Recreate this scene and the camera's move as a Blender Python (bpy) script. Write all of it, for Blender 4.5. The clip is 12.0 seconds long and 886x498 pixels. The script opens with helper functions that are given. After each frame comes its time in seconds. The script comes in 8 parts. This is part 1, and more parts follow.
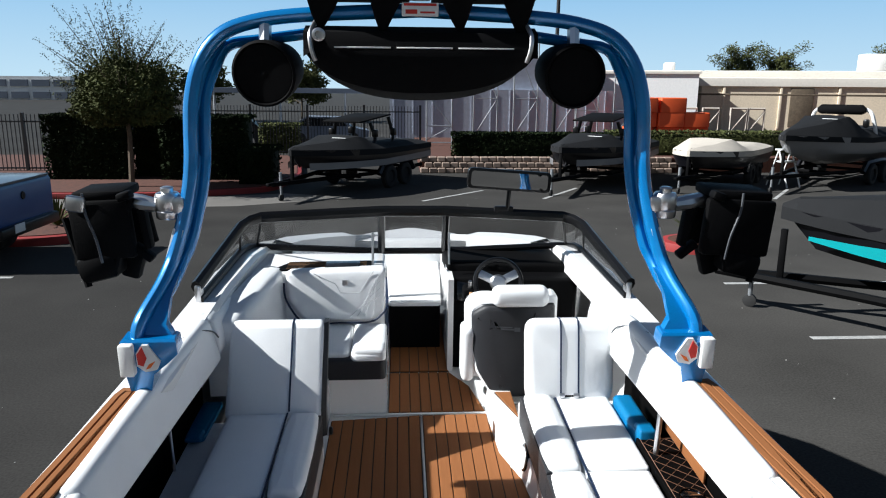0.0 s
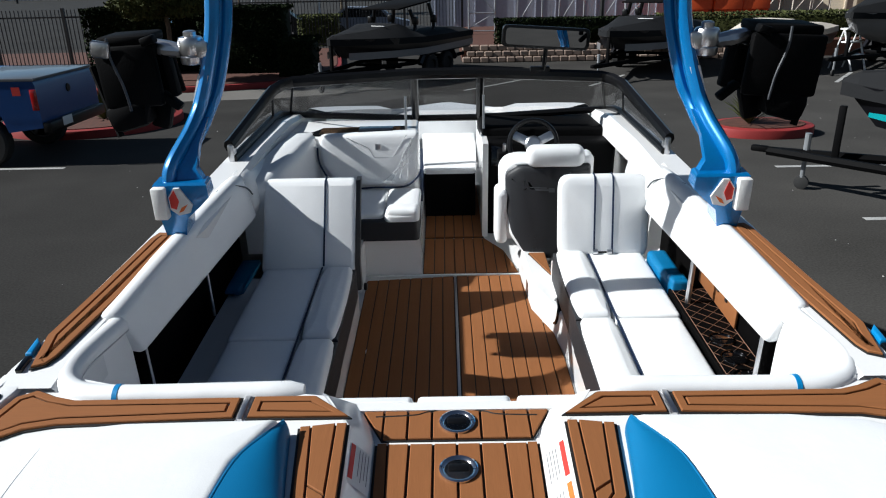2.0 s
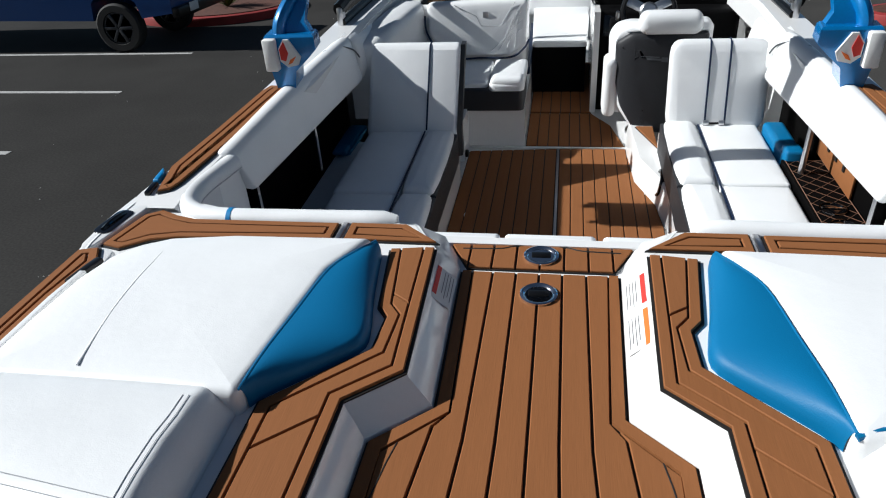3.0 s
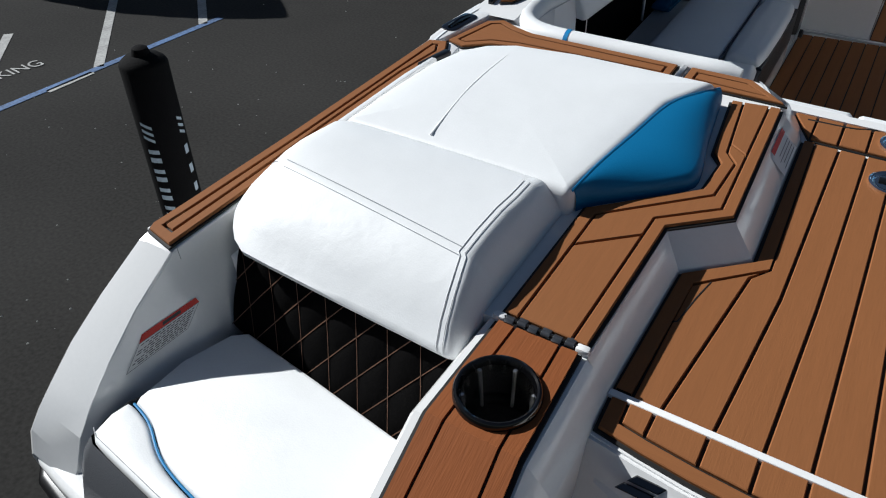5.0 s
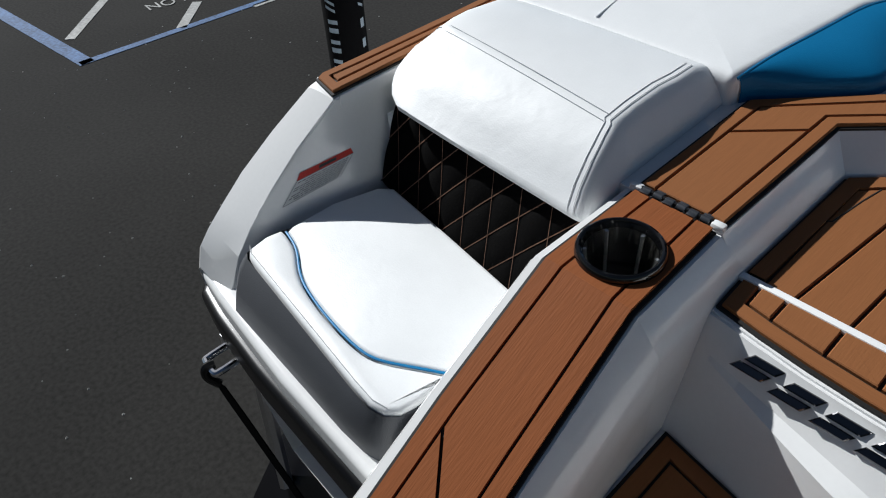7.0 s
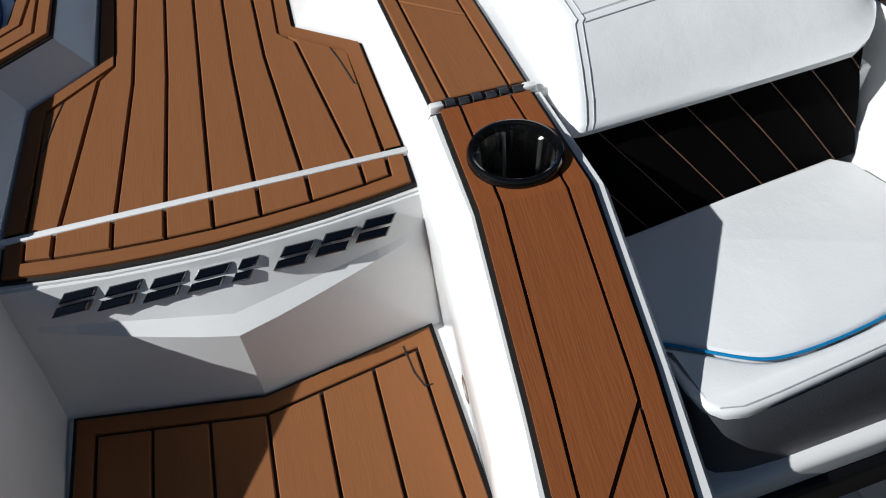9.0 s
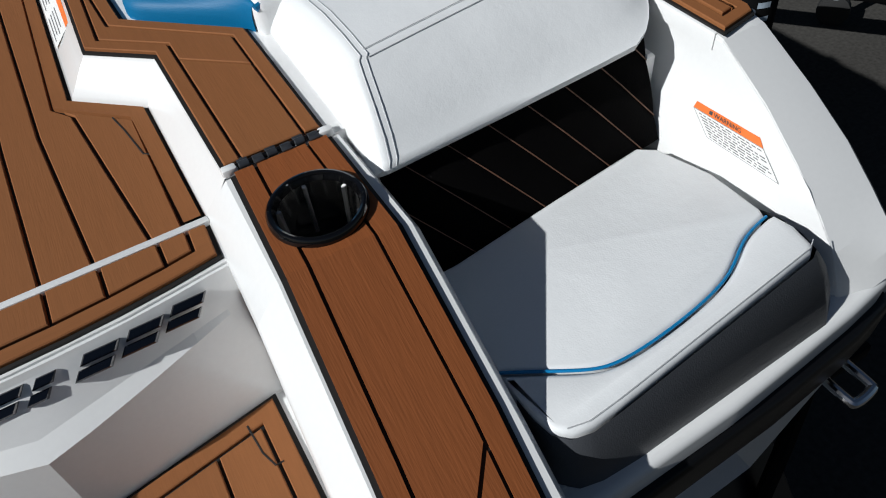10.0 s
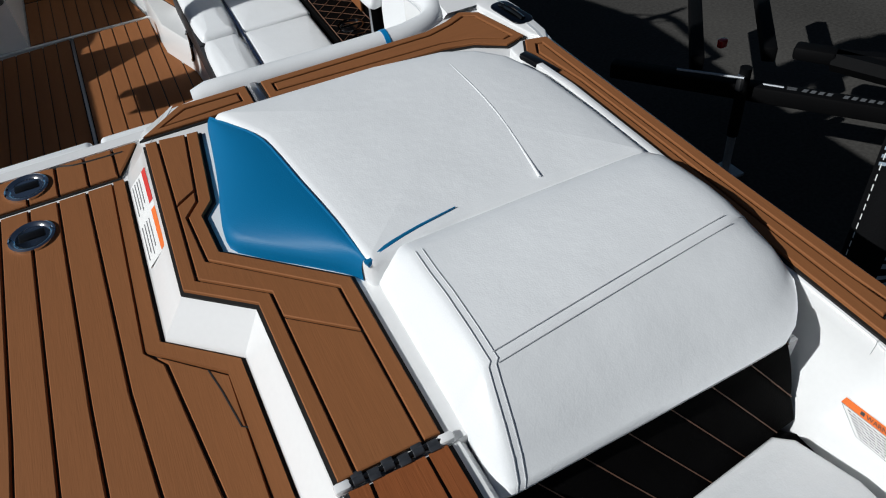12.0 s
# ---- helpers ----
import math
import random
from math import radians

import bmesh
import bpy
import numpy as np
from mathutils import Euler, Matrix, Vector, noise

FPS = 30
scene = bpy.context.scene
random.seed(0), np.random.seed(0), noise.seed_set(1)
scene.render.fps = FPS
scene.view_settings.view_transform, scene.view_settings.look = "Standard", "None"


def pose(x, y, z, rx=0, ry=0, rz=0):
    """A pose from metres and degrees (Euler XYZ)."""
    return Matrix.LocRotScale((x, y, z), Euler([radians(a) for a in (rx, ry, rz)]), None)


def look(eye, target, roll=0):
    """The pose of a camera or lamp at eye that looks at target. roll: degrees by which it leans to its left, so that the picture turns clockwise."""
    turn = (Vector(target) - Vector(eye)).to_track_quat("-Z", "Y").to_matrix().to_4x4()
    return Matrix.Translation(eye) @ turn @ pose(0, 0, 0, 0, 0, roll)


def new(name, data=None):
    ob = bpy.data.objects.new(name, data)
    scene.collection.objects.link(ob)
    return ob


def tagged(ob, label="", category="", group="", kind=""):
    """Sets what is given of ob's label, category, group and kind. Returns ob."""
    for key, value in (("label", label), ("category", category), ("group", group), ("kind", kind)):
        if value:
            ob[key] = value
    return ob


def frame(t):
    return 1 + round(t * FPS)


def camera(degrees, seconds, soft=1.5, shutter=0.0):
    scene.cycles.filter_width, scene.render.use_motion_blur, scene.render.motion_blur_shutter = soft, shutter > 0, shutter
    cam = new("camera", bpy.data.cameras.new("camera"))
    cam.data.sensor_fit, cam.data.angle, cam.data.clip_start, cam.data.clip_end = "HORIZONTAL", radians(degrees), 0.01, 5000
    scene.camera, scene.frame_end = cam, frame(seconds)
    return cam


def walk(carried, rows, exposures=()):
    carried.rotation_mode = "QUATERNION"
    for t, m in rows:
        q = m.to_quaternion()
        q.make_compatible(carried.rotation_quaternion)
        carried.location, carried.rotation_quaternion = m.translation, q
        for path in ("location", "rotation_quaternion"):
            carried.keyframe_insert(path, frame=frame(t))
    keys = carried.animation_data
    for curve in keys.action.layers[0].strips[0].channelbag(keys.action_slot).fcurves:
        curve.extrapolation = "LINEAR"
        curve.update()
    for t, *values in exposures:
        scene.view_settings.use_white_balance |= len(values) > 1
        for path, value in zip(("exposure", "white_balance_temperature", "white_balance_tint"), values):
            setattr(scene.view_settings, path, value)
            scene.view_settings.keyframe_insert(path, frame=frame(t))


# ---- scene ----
cam = camera(63.8, 12.0, soft=1.1)
PATH = [
    (0, (-0.073, -0.381, 2.930), (0.044, 1.535, 2.368), 0.7),
    (0.5, (-0.077, -0.393, 2.904), (0.040, 1.511, 2.303), 0.8),
    (1, (-0.081, -0.398, 2.857), (0.031, 1.485, 2.194), 0.4),
    (1.5, (-0.059, -0.395, 2.793), (0.022, 1.455, 2.040), -0.1),
    (2, (-0.015, -0.422, 2.741), (-0.027, 1.399, 1.914), -1.1),
    (2.5, (0.022, -0.478, 2.670), (-0.154, 1.281, 1.735), -3.5),
    (3, (0.041, -0.531, 2.622), (-0.278, 1.135, 1.562), -3.8),
    (3.2, (0.040, -0.543, 2.609), (-0.320, 1.086, 1.504), -2.8),
    (5, (-0.115, -0.681, 2.557), (-0.959, 0.574, 1.248), -2.9),
    (5.5, (-0.128, -0.716, 2.538), (-1.067, 0.440, 1.203), -2.5),
    (6, (-0.105, -0.751, 2.508), (-1.159, 0.274, 1.151), -3.4),
    (6.5, (-0.044, -0.753, 2.480), (-1.212, 0.122, 1.113), -6.6),
    (6.7, (-0.029, -0.750, 2.470), (-1.206, 0.115, 1.104), -6.7),
    (8.3, (0.085, -0.842, 2.346), (-0.141, 0.550, 0.928), -5.9),
    (8.5, (0.105, -0.830, 2.339), (0.074, 0.560, 0.901), -5.5),
    (9, (0.161, -0.793, 2.368), (0.430, 0.504, 0.869), -5.4),
    (9.5, (0.234, -0.780, 2.363), (0.645, 0.464, 0.852), -6.7),
    (10, (0.273, -0.760, 2.364), (0.834, 0.432, 0.859), -6.3),
    (10.5, (0.302, -0.675, 2.427), (0.934, 0.472, 0.916), -6.2),
    (11, (0.336, -0.569, 2.476), (0.974, 0.589, 0.976), -5.8),
    (11.5, (0.347, -0.488, 2.514), (0.955, 0.726, 1.046), -5.8),
    (12, (0.315, -0.427, 2.548), (0.854, 0.873, 1.128), -5.2),
]
TRIM = Matrix.Translation((0, 0, 1.7)) @ pose(0, 0, 0, 3.6) @ Matrix.Translation((0, 0, -1.7))      # the boat's frame in the yard: bow up
EXPOSURES = [(0, 0.88), (1.5, 0.60), (3, 0.29), (5, 0.20), (6.5, 0.15), (8.5, -0.15), (9, -0.08), (10, -0.27), (12, -0.39)]
walk(cam, [(t, TRIM @ look(eye, target, roll)) for t, eye, target, roll in PATH], EXPOSURES)

# ---------------------------------------------------------------- world, sun
SUN_WAY = Vector((1.42, 0.08, -1.0)).normalized()        # the way the sunlight travels
sun_data = bpy.data.lights.new("sun", "SUN")
sun_data.energy, sun_data.angle, sun_data.color = 5.0, radians(0.55), (0.965, 0.99, 1.0)
sun = new("sun", sun_data)
sun.matrix_world = look((-30, -2, 22), Vector((-30, -2, 22)) + SUN_WAY)
world = bpy.data.worlds.new("sky")
scene.world = world
world.use_nodes = True
wn = world.node_tree
sky = wn.nodes.new("ShaderNodeTexSky")
sky.sky_type, sky.sun_disc = "NISHITA", False
sky.sun_elevation = math.asin(-SUN_WAY.z)
sky.sun_rotation = math.atan2(-SUN_WAY.x, -SUN_WAY.y)
sky.altitude, sky.air_density, sky.dust_density, sky.ozone_density = 300, 1.0, 0.8, 1.5
wn.links.new(sky.outputs[0], wn.nodes["Background"].inputs[0])
wn.nodes["Background"].inputs[1].default_value = 0.030



def sky_backdrop():
    """The clear sky low over the yard, far behind everything: paler towards the horizon."""
    m = bpy.data.materials.new("clear_sky")
    m.use_nodes = True
    n, l = m.node_tree.nodes, m.node_tree.links
    n.remove(n["Principled BSDF"])
    tc, sep, ramp, em = n.new("ShaderNodeTexCoord"), n.new("ShaderNodeSeparateXYZ"), n.new("ShaderNodeValToRGB"), n.new("ShaderNodeEmission")
    scale = n.new("ShaderNodeMath")
    scale.operation = "DIVIDE"
    scale.inputs[1].default_value = 75.0
    l.new(tc.outputs["Object"], sep.inputs[0])
    l.new(sep.outputs["Z"], scale.inputs[0])
    l.new(scale.outputs[0], ramp.inputs[0])
    ramp.color_ramp.elements[0].color = (0.31, 0.43, 0.51, 1)
    ramp.color_ramp.elements[1].color = (0.115, 0.27, 0.45, 1)
    l.new(ramp.outputs[0], em.inputs[0])
    l.new(em.outputs[0], n["Material Output"].inputs[0])
    bm = bmesh.new()
    rings = []
    for k in range(25):
        a = radians(90 + 52 - 104 * k / 24)
        rings.append([bm.verts.new((430 * math.cos(a), 430 * math.sin(a), z)) for z in (-1.0, 60.0, 130.0)])
    for p, q in zip(rings, rings[1:]):
        for i in range(2):
            bm.faces.new((p[i], q[i], q[i + 1], p[i + 1]))
    me = bpy.data.meshes.new("backdrop")
    bm.to_mesh(me)
    bm.free()
    me.materials.append(m)
    tagged(new("backdrop", me), "clear pale blue sky low over the yard", "sky", "", "structure")


sky_backdrop()

# ---------------------------------------------------------------- materials


def material(name, colour, rough=0.5, metal=0.0, spread=0.12, scale=8.0, bump=0.0, fine=120.0, coat=0.0, per_piece=0.0, stretch=(1, 1, 1), spec=0.5, puff=0.0):
    """A surface with cloudy variation at one scale and grain at another."""
    m = bpy.data.materials.new(name)
    m.use_nodes = True
    n, l = m.node_tree.nodes, m.node_tree.links
    b = n["Principled BSDF"]
    b.inputs["Roughness"].default_value, b.inputs["Metallic"].default_value = rough, metal
    b.inputs["Coat Weight"].default_value = coat
    b.inputs["Coat Roughness"].default_value = 0.06
    b.inputs["Specular IOR Level"].default_value = spec
    tc, mp = n.new("ShaderNodeTexCoord"), n.new("ShaderNodeMapping")
    mp.inputs["Scale"].default_value = stretch
    l.new(tc.outputs["Object"], mp.inputs[0])
    big, small = n.new("ShaderNodeTexNoise"), n.new("ShaderNodeTexNoise")
    big.inputs["Scale"].default_value, small.inputs["Scale"].default_value = scale, fine
    big.inputs["Detail"].default_value = 4.0
    l.new(mp.outputs[0], big.inputs["Vector"])
    l.new(mp.outputs[0], small.inputs["Vector"])
    mix = n.new("ShaderNodeMath")
    mix.operation = "MULTIPLY_ADD"
    mix.inputs[1].default_value = 0.5
    l.new(small.outputs["Fac"], mix.inputs[0])
    half = n.new("ShaderNodeMath")
    half.operation = "MULTIPLY"
    half.inputs[1].default_value = 0.5
    l.new(big.outputs["Fac"], half.inputs[0])
    l.new(half.outputs[0], mix.inputs[2])
    value = mix.outputs[0]
    if per_piece:
        info = n.new("ShaderNodeObjectInfo")
        add = n.new("ShaderNodeMath")
        add.operation = "MULTIPLY_ADD"
        add.inputs[1].default_value = per_piece
        l.new(info.outputs["Random"], add.inputs[0])
        l.new(value, add.inputs[2])
        value = add.outputs[0]
    ramp = n.new("ShaderNodeMapRange")
    ramp.inputs["From Min"].default_value, ramp.inputs["From Max"].default_value = 0.3, 0.7 + per_piece
    ramp.inputs["To Min"].default_value, ramp.inputs["To Max"].default_value = 1 - spread, 1 + spread
    l.new(value, ramp.inputs["Value"])
    tint = n.new("ShaderNodeMix")
    tint.data_type, tint.blend_type = "RGBA", "MULTIPLY"
    tint.inputs["Factor"].default_value = 1.0
    tint.inputs["A"].default_value = (*colour, 1)
    l.new(ramp.outputs[0], tint.inputs["B"])
    l.new(tint.outputs["Result"], b.inputs["Base Color"])
    if bump:
        bp = n.new("ShaderNodeBump")
        bp.inputs["Strength"].default_value, bp.inputs["Distance"].default_value = bump, 0.002
        l.new(small.outputs["Fac"], bp.inputs["Height"])
        if puff:
            soft = n.new("ShaderNodeBump")
            soft.inputs["Strength"].default_value, soft.inputs["Distance"].default_value = puff, 0.006
            l.new(big.outputs["Fac"], soft.inputs["Height"])
            l.new(soft.outputs[0], bp.inputs["Normal"])
        l.new(bp.outputs[0], b.inputs["Normal"])
    return m


M_GEL = material("gelcoat_white", (0.80, 0.80, 0.79), 0.18, spread=0.02, scale=2, coat=0.4)
M_VINYL = material("vinyl_white", (0.80, 0.81, 0.81), 0.42, spread=0.03, scale=9, bump=0.11, fine=380, puff=0.45)
M_GREYV = material("vinyl_grey", (0.060, 0.064, 0.072), 0.45, spread=0.10, scale=6, bump=0.25, fine=420)
M_BLUEV = material("vinyl_blue", (0.0, 0.135, 0.30), 0.5, spread=0.05, scale=6, bump=0.18, fine=420, spec=0.25)
M_BLUE = material("blue_paint", (0.0, 0.17, 0.45), 0.25, 0.25, spread=0.08, scale=3, coat=0.5)
M_TEAK = material("teak_foam", (0.250, 0.096, 0.034), 0.75, spread=0.07, scale=9, bump=0.14, fine=42, per_piece=0.08, stretch=(9, 0.6, 1), spec=0.2)
M_TEAKR = material("teak_foam_red", (0.238, 0.072, 0.021), 0.72, spread=0.11, scale=9, bump=0.25, fine=42, per_piece=0.06, stretch=(9, 0.6, 1), spec=0.2)
M_TEAKX = material("teak_foam_cross", (0.250, 0.096, 0.034), 0.75, spread=0.07, scale=9, bump=0.14, fine=42, per_piece=0.08, stretch=(0.6, 9, 1), spec=0.2)
M_CAULK = material("black_caulk", (0.006, 0.0055, 0.005), 0.7, spread=0.2)
M_BLACK = material("black_plastic", (0.004, 0.004, 0.0045), 0.34, spread=0.15, scale=10, spec=0.3)
M_CANVAS = material("black_canvas", (0.0040, 0.0040, 0.0044), 0.85, spread=0.25, scale=6, bump=0.4, fine=300, spec=0.08)
M_COVER = material("grey_canvas", (0.013, 0.0135, 0.0145), 0.85, spread=0.2, scale=1.5, bump=0.4, fine=90, spec=0.15)
M_BEIGE = material("tan_canvas", (0.52, 0.47, 0.40), 0.85, spread=0.12, scale=2.5, bump=0.4, fine=60)
M_CHROME = material("chrome", (0.75, 0.75, 0.76), 0.12, 1.0, spread=0.04)
M_DARKCHROME = material("dark_chrome", (0.70, 0.69, 0.67), 0.15, 1.0, spread=0.05)
M_ALU = material("brushed_aluminium", (0.62, 0.62, 0.63), 0.32, 1.0, spread=0.06)
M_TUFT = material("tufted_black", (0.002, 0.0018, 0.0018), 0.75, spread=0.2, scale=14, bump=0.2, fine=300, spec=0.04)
M_HINGE = material("hinge_steel", (0.10, 0.105, 0.115), 0.3, 0.7, spread=0.15, scale=30)
M_THREAD = material("copper_thread", (0.15, 0.075, 0.045), 0.6, spread=0.2)
M_STITCH = material("grey_thread", (0.50, 0.51, 0.52), 0.7, spread=0.1)
M_PIPE = material("blue_piping", (0.0, 0.20, 0.46), 0.4, spread=0.05)
M_ASPHALT = material("asphalt", (0.043, 0.041, 0.038), 0.9, spread=0.42, scale=0.55, bump=0.6, fine=45, spec=0.10)
M_ASPHALT.node_tree.nodes["Principled BSDF"].inputs["Diffuse Roughness"].default_value = 0.6
M_CONCRETE = material("concrete", (0.13, 0.122, 0.11), 0.85, spread=0.18, scale=0.8, bump=0.4, fine=30)
M_PAINTW = material("road_paint_white", (0.34, 0.34, 0.33), 0.8, spread=0.35, scale=6, fine=40)
M_PAINTB = material("road_paint_blue", (0.060, 0.125, 0.26), 0.8, spread=0.55, scale=5, fine=40)
M_RED = material("red_kerb", (0.24, 0.018, 0.017), 0.7, spread=0.2, scale=3)
M_MULCH = material("red_mulch", (0.075, 0.024, 0.013), 0.95, spread=0.5, scale=9, bump=1.0, fine=30)
M_LEAF = material("leaf_dark", (0.012, 0.019, 0.007), 0.9, spread=0.5, scale=2.0, fine=9, spec=0.1)
M_LEAF2 = material("leaf_olive", (0.060, 0.068, 0.022), 0.8, spread=0.6, scale=1.0, fine=9, spec=0.15)
M_BARK = material("bark", (0.10, 0.075, 0.05), 0.9, spread=0.4, scale=8, bump=0.8, fine=40)
M_IRON = material("black_iron", (0.010, 0.010, 0.011), 0.5, spread=0.2)
M_BEIGEW = material("tan_wall", (0.66, 0.56, 0.42), 0.85, spread=0.18, scale=0.5, fine=12)
M_WHITEW = material("white_wall", (0.86, 0.86, 0.84), 0.8, spread=0.08, scale=0.4, fine=10)
M_ROOF = material("white_roof", (0.66, 0.62, 0.55), 0.8, spread=0.08, scale=0.3, fine=8)
M_SLATE = material("blue_grey_metal", (0.13, 0.155, 0.20), 0.5, 0.2, spread=0.15, scale=0.5, fine=10)
M_STEEL = material("galvanised_steel", (0.36, 0.38, 0.40), 0.5, 0.7, spread=0.2, scale=3)
M_ORANGE = material("orange_plastic", (0.75, 0.10, 0.02), 0.6, spread=0.12, scale=2)
M_STONE = material("block_stone", (0.27, 0.20, 0.16), 0.9, spread=0.25, scale=5, bump=0.8, fine=30, per_piece=0.3)
M_TRUCK = material("truck_blue_paint", (0.004, 0.050, 0.19), 0.35, 0.0, spread=0.06, scale=1, coat=0.25)
M_TYRE = material("rubber", (0.014, 0.014, 0.014), 0.8, spread=0.2)
M_TEAL = material("teal_gelcoat", (0.0, 0.24, 0.26), 0.25, spread=0.04, coat=0.4)
M_BLKGEL = material("black_gelcoat", (0.005, 0.005, 0.007), 0.35, spread=0.1, coat=0.1)
M_GREYGEL = material("grey_gelcoat", (0.085, 0.087, 0.092), 0.35, spread=0.06, coat=0.4)
M_PALEGEL = material("pale_grey_gelcoat", (0.20, 0.20, 0.205), 0.35, spread=0.06, coat=0.3)
M_WRAP = material("blue_grey_sheeting", (0.40, 0.43, 0.50), 0.7, spread=0.14, scale=0.6, fine=6)
M_SIGNW = material("label_white", (0.75, 0.75, 0.73), 0.6, spread=0.05)
M_SIGNR = material("label_red", (0.60, 0.03, 0.02), 0.6, spread=0.08)
M_SIGNO = material("label_orange", (0.80, 0.16, 0.02), 0.6, spread=0.08)
M_INK = material("ink", (0.05, 0.05, 0.05), 0.7, spread=0.1)
M_DIMLETTER = material("dim_lettering", (0.10, 0.105, 0.11), 0.7, spread=0.2)
M_LETTER = material("faded_lettering", (0.30, 0.36, 0.42), 0.7, spread=0.2)
M_SMOKE = material("smoked_chrome", (0.12, 0.12, 0.125), 0.14, 1.0, spread=0.05)
M_GLOSS = material("glossy_black", (0.003, 0.003, 0.0035), 0.08, spread=0.1, spec=0.6)
M_MATT = material("matt_black_plastic", (0.0022, 0.0022, 0.0025), 0.7, spread=0.2, scale=10, bump=0.3, fine=200, spec=0.08)
M_CHAR = material("vinyl_charcoal", (0.022, 0.023, 0.026), 0.5, spread=0.10, scale=6, bump=0.25, fine=420, spec=0.3)
M_NAVY = material("vinyl_navy", (0.006, 0.016, 0.045), 0.45, spread=0.10, scale=6, bump=0.2, fine=420, spec=0.3)
M_SPECK = material("pale_grit", (0.42, 0.41, 0.39), 0.8, spread=0.3)
M_INKPALE = material("faded_ink", (0.15, 0.15, 0.16), 0.7, spread=0.1)
M_WOOD = material("cut_wood", (0.38, 0.20, 0.09), 0.7, spread=0.25, scale=6, fine=40)
M_LENS = material("red_lens", (0.35, 0.01, 0.01), 0.15, spread=0.1, coat=0.6)


def glass_material(name, colour, alpha):
    m = bpy.data.materials.new(name)
    m.use_nodes = True
    n, l = m.node_tree.nodes, m.node_tree.links
    b = n["Principled BSDF"]
    b.inputs["Base Color"].default_value = (*colour, 1)
    b.inputs["Roughness"].default_value = 0.03
    b.inputs["Alpha"].default_value = alpha
    return m


M_GLASS = glass_material("tinted_glass", (0.05, 0.055, 0.06), 0.38)
M_DARKGLASS = glass_material("dark_glass", (0.01, 0.012, 0.015), 1.0)
M_MIRROR = material("mirror_glass", (0.8, 0.8, 0.8), 0.02, 1.0, spread=0.01)

# ---------------------------------------------------------------- building helpers


def part(name, bm, mat, parent=None, label="", angle=35):
    """Links a bmesh as one mesh object, under a thing or a part."""
    bmesh.ops.recalc_face_normals(bm, faces=bm.faces)
    me = bpy.data.meshes.new(name)
    bm.to_mesh(me)
    bm.free()
    me.materials.append(mat)
    me.polygons.foreach_set("use_smooth", [True] * len(me.polygons))
    me.set_sharp_from_angle(angle=radians(angle))
    ob = new(name, me)
    if parent:
        ob.parent = parent
    if label:
        ob["label"] = label
    return ob


def thing(name, label, category, group="", kind="", at=None):
    ob = tagged(new(name), label, category, group, kind)
    if at is not None:
        ob.matrix_world = at
    return ob


def solo(name, bm, mat, label, category, group="", kind="", angle=35):
    return tagged(part(name, bm, mat, None, "", angle), label, category, group, kind)


def blend(a, b, f):
    return a + (b - a) * f


def dense(poly, step=0.06):
    """The same closed outline with its long edges cut into six."""
    return [p for a, b in zip(poly, poly[1:] + poly[:1]) for p in ([a] if math.dist(a, b) < step else [(blend(a[0], b[0], k / 6), blend(a[1], b[1], k / 6)) for k in range(6)])]


def mirror(poly, s):
    return [(s * p[0], *p[1:]) for p in poly]


def ccw(poly):
    a = sum(p[0] * q[1] - q[0] * p[1] for p, q in zip(poly, poly[1:] + poly[:1]))
    return poly if a > 0 else list(poly)[::-1]


def inset(poly, d):
    """The outline moved inwards by d."""
    if isinstance(poly, Outline):
        return rounded(inset(poly.sharp, d), max(poly.r - d, 0.0015), poly.n)
    poly = ccw(poly)
    out = []
    for i, p in enumerate(poly):
        a, b = Vector(poly[i - 1]), Vector(poly[(i + 1) % len(poly)])
        p = Vector(p)
        e, f = (p - a).normalized(), (b - p).normalized()
        n, m = Vector((-e.y, e.x)), Vector((-f.y, f.x))
        k = n + m
        out.append(tuple(p + k * (d / max(0.35, k.dot(n)))) if k.length > 1e-6 else tuple(p + n * d))
    return out


class Outline(list):
    """An outline with rounded corners that remembers its sharp form."""


def rounded(poly, r, n=4):
    poly = ccw(poly)
    out = Outline()
    out.sharp, out.r, out.n = poly, r, n
    for i, p in enumerate(poly):
        p, a, b = Vector(p), Vector(poly[i - 1]), Vector(poly[(i + 1) % len(poly)])
        ra = min(r, (p - a).length * 0.45, (b - p).length * 0.45)
        s, e = p + (a - p).normalized() * ra, p + (b - p).normalized() * ra
        for k in range(n + 1):
            t = k / n
            out.append(tuple(s * (1 - t) ** 2 + p * 2 * t * (1 - t) + e * t * t))
    return out


def clip(poly, nx, ny, c):
    """The part of an outline where nx x + ny y <= c."""
    out = []
    for p, q in zip(poly, poly[1:] + poly[:1]):
        dp, dq = nx * p[0] + ny * p[1] - c, nx * q[0] + ny * q[1] - c
        if dp <= 0:
            out.append(p)
        if dp * dq < 0:
            t = dp / (dp - dq)
            out.append((p[0] + t * (q[0] - p[0]), p[1] + t * (q[1] - p[1])))
    return out


def loft(bm, rings, closed=True, caps=True):
    vs = [[bm.verts.new(p) for p in r] for r in rings]
    n = len(vs[0])
    for a, b in zip(vs, vs[1:]):
        for i in range(n if closed else n - 1):
            j = (i + 1) % n
            bm.faces.new((a[i], a[j], b[j], b[i]))
    if caps and closed:
        bm.faces.new(vs[0][::-1])
        bm.faces.new(vs[-1])
    return bm


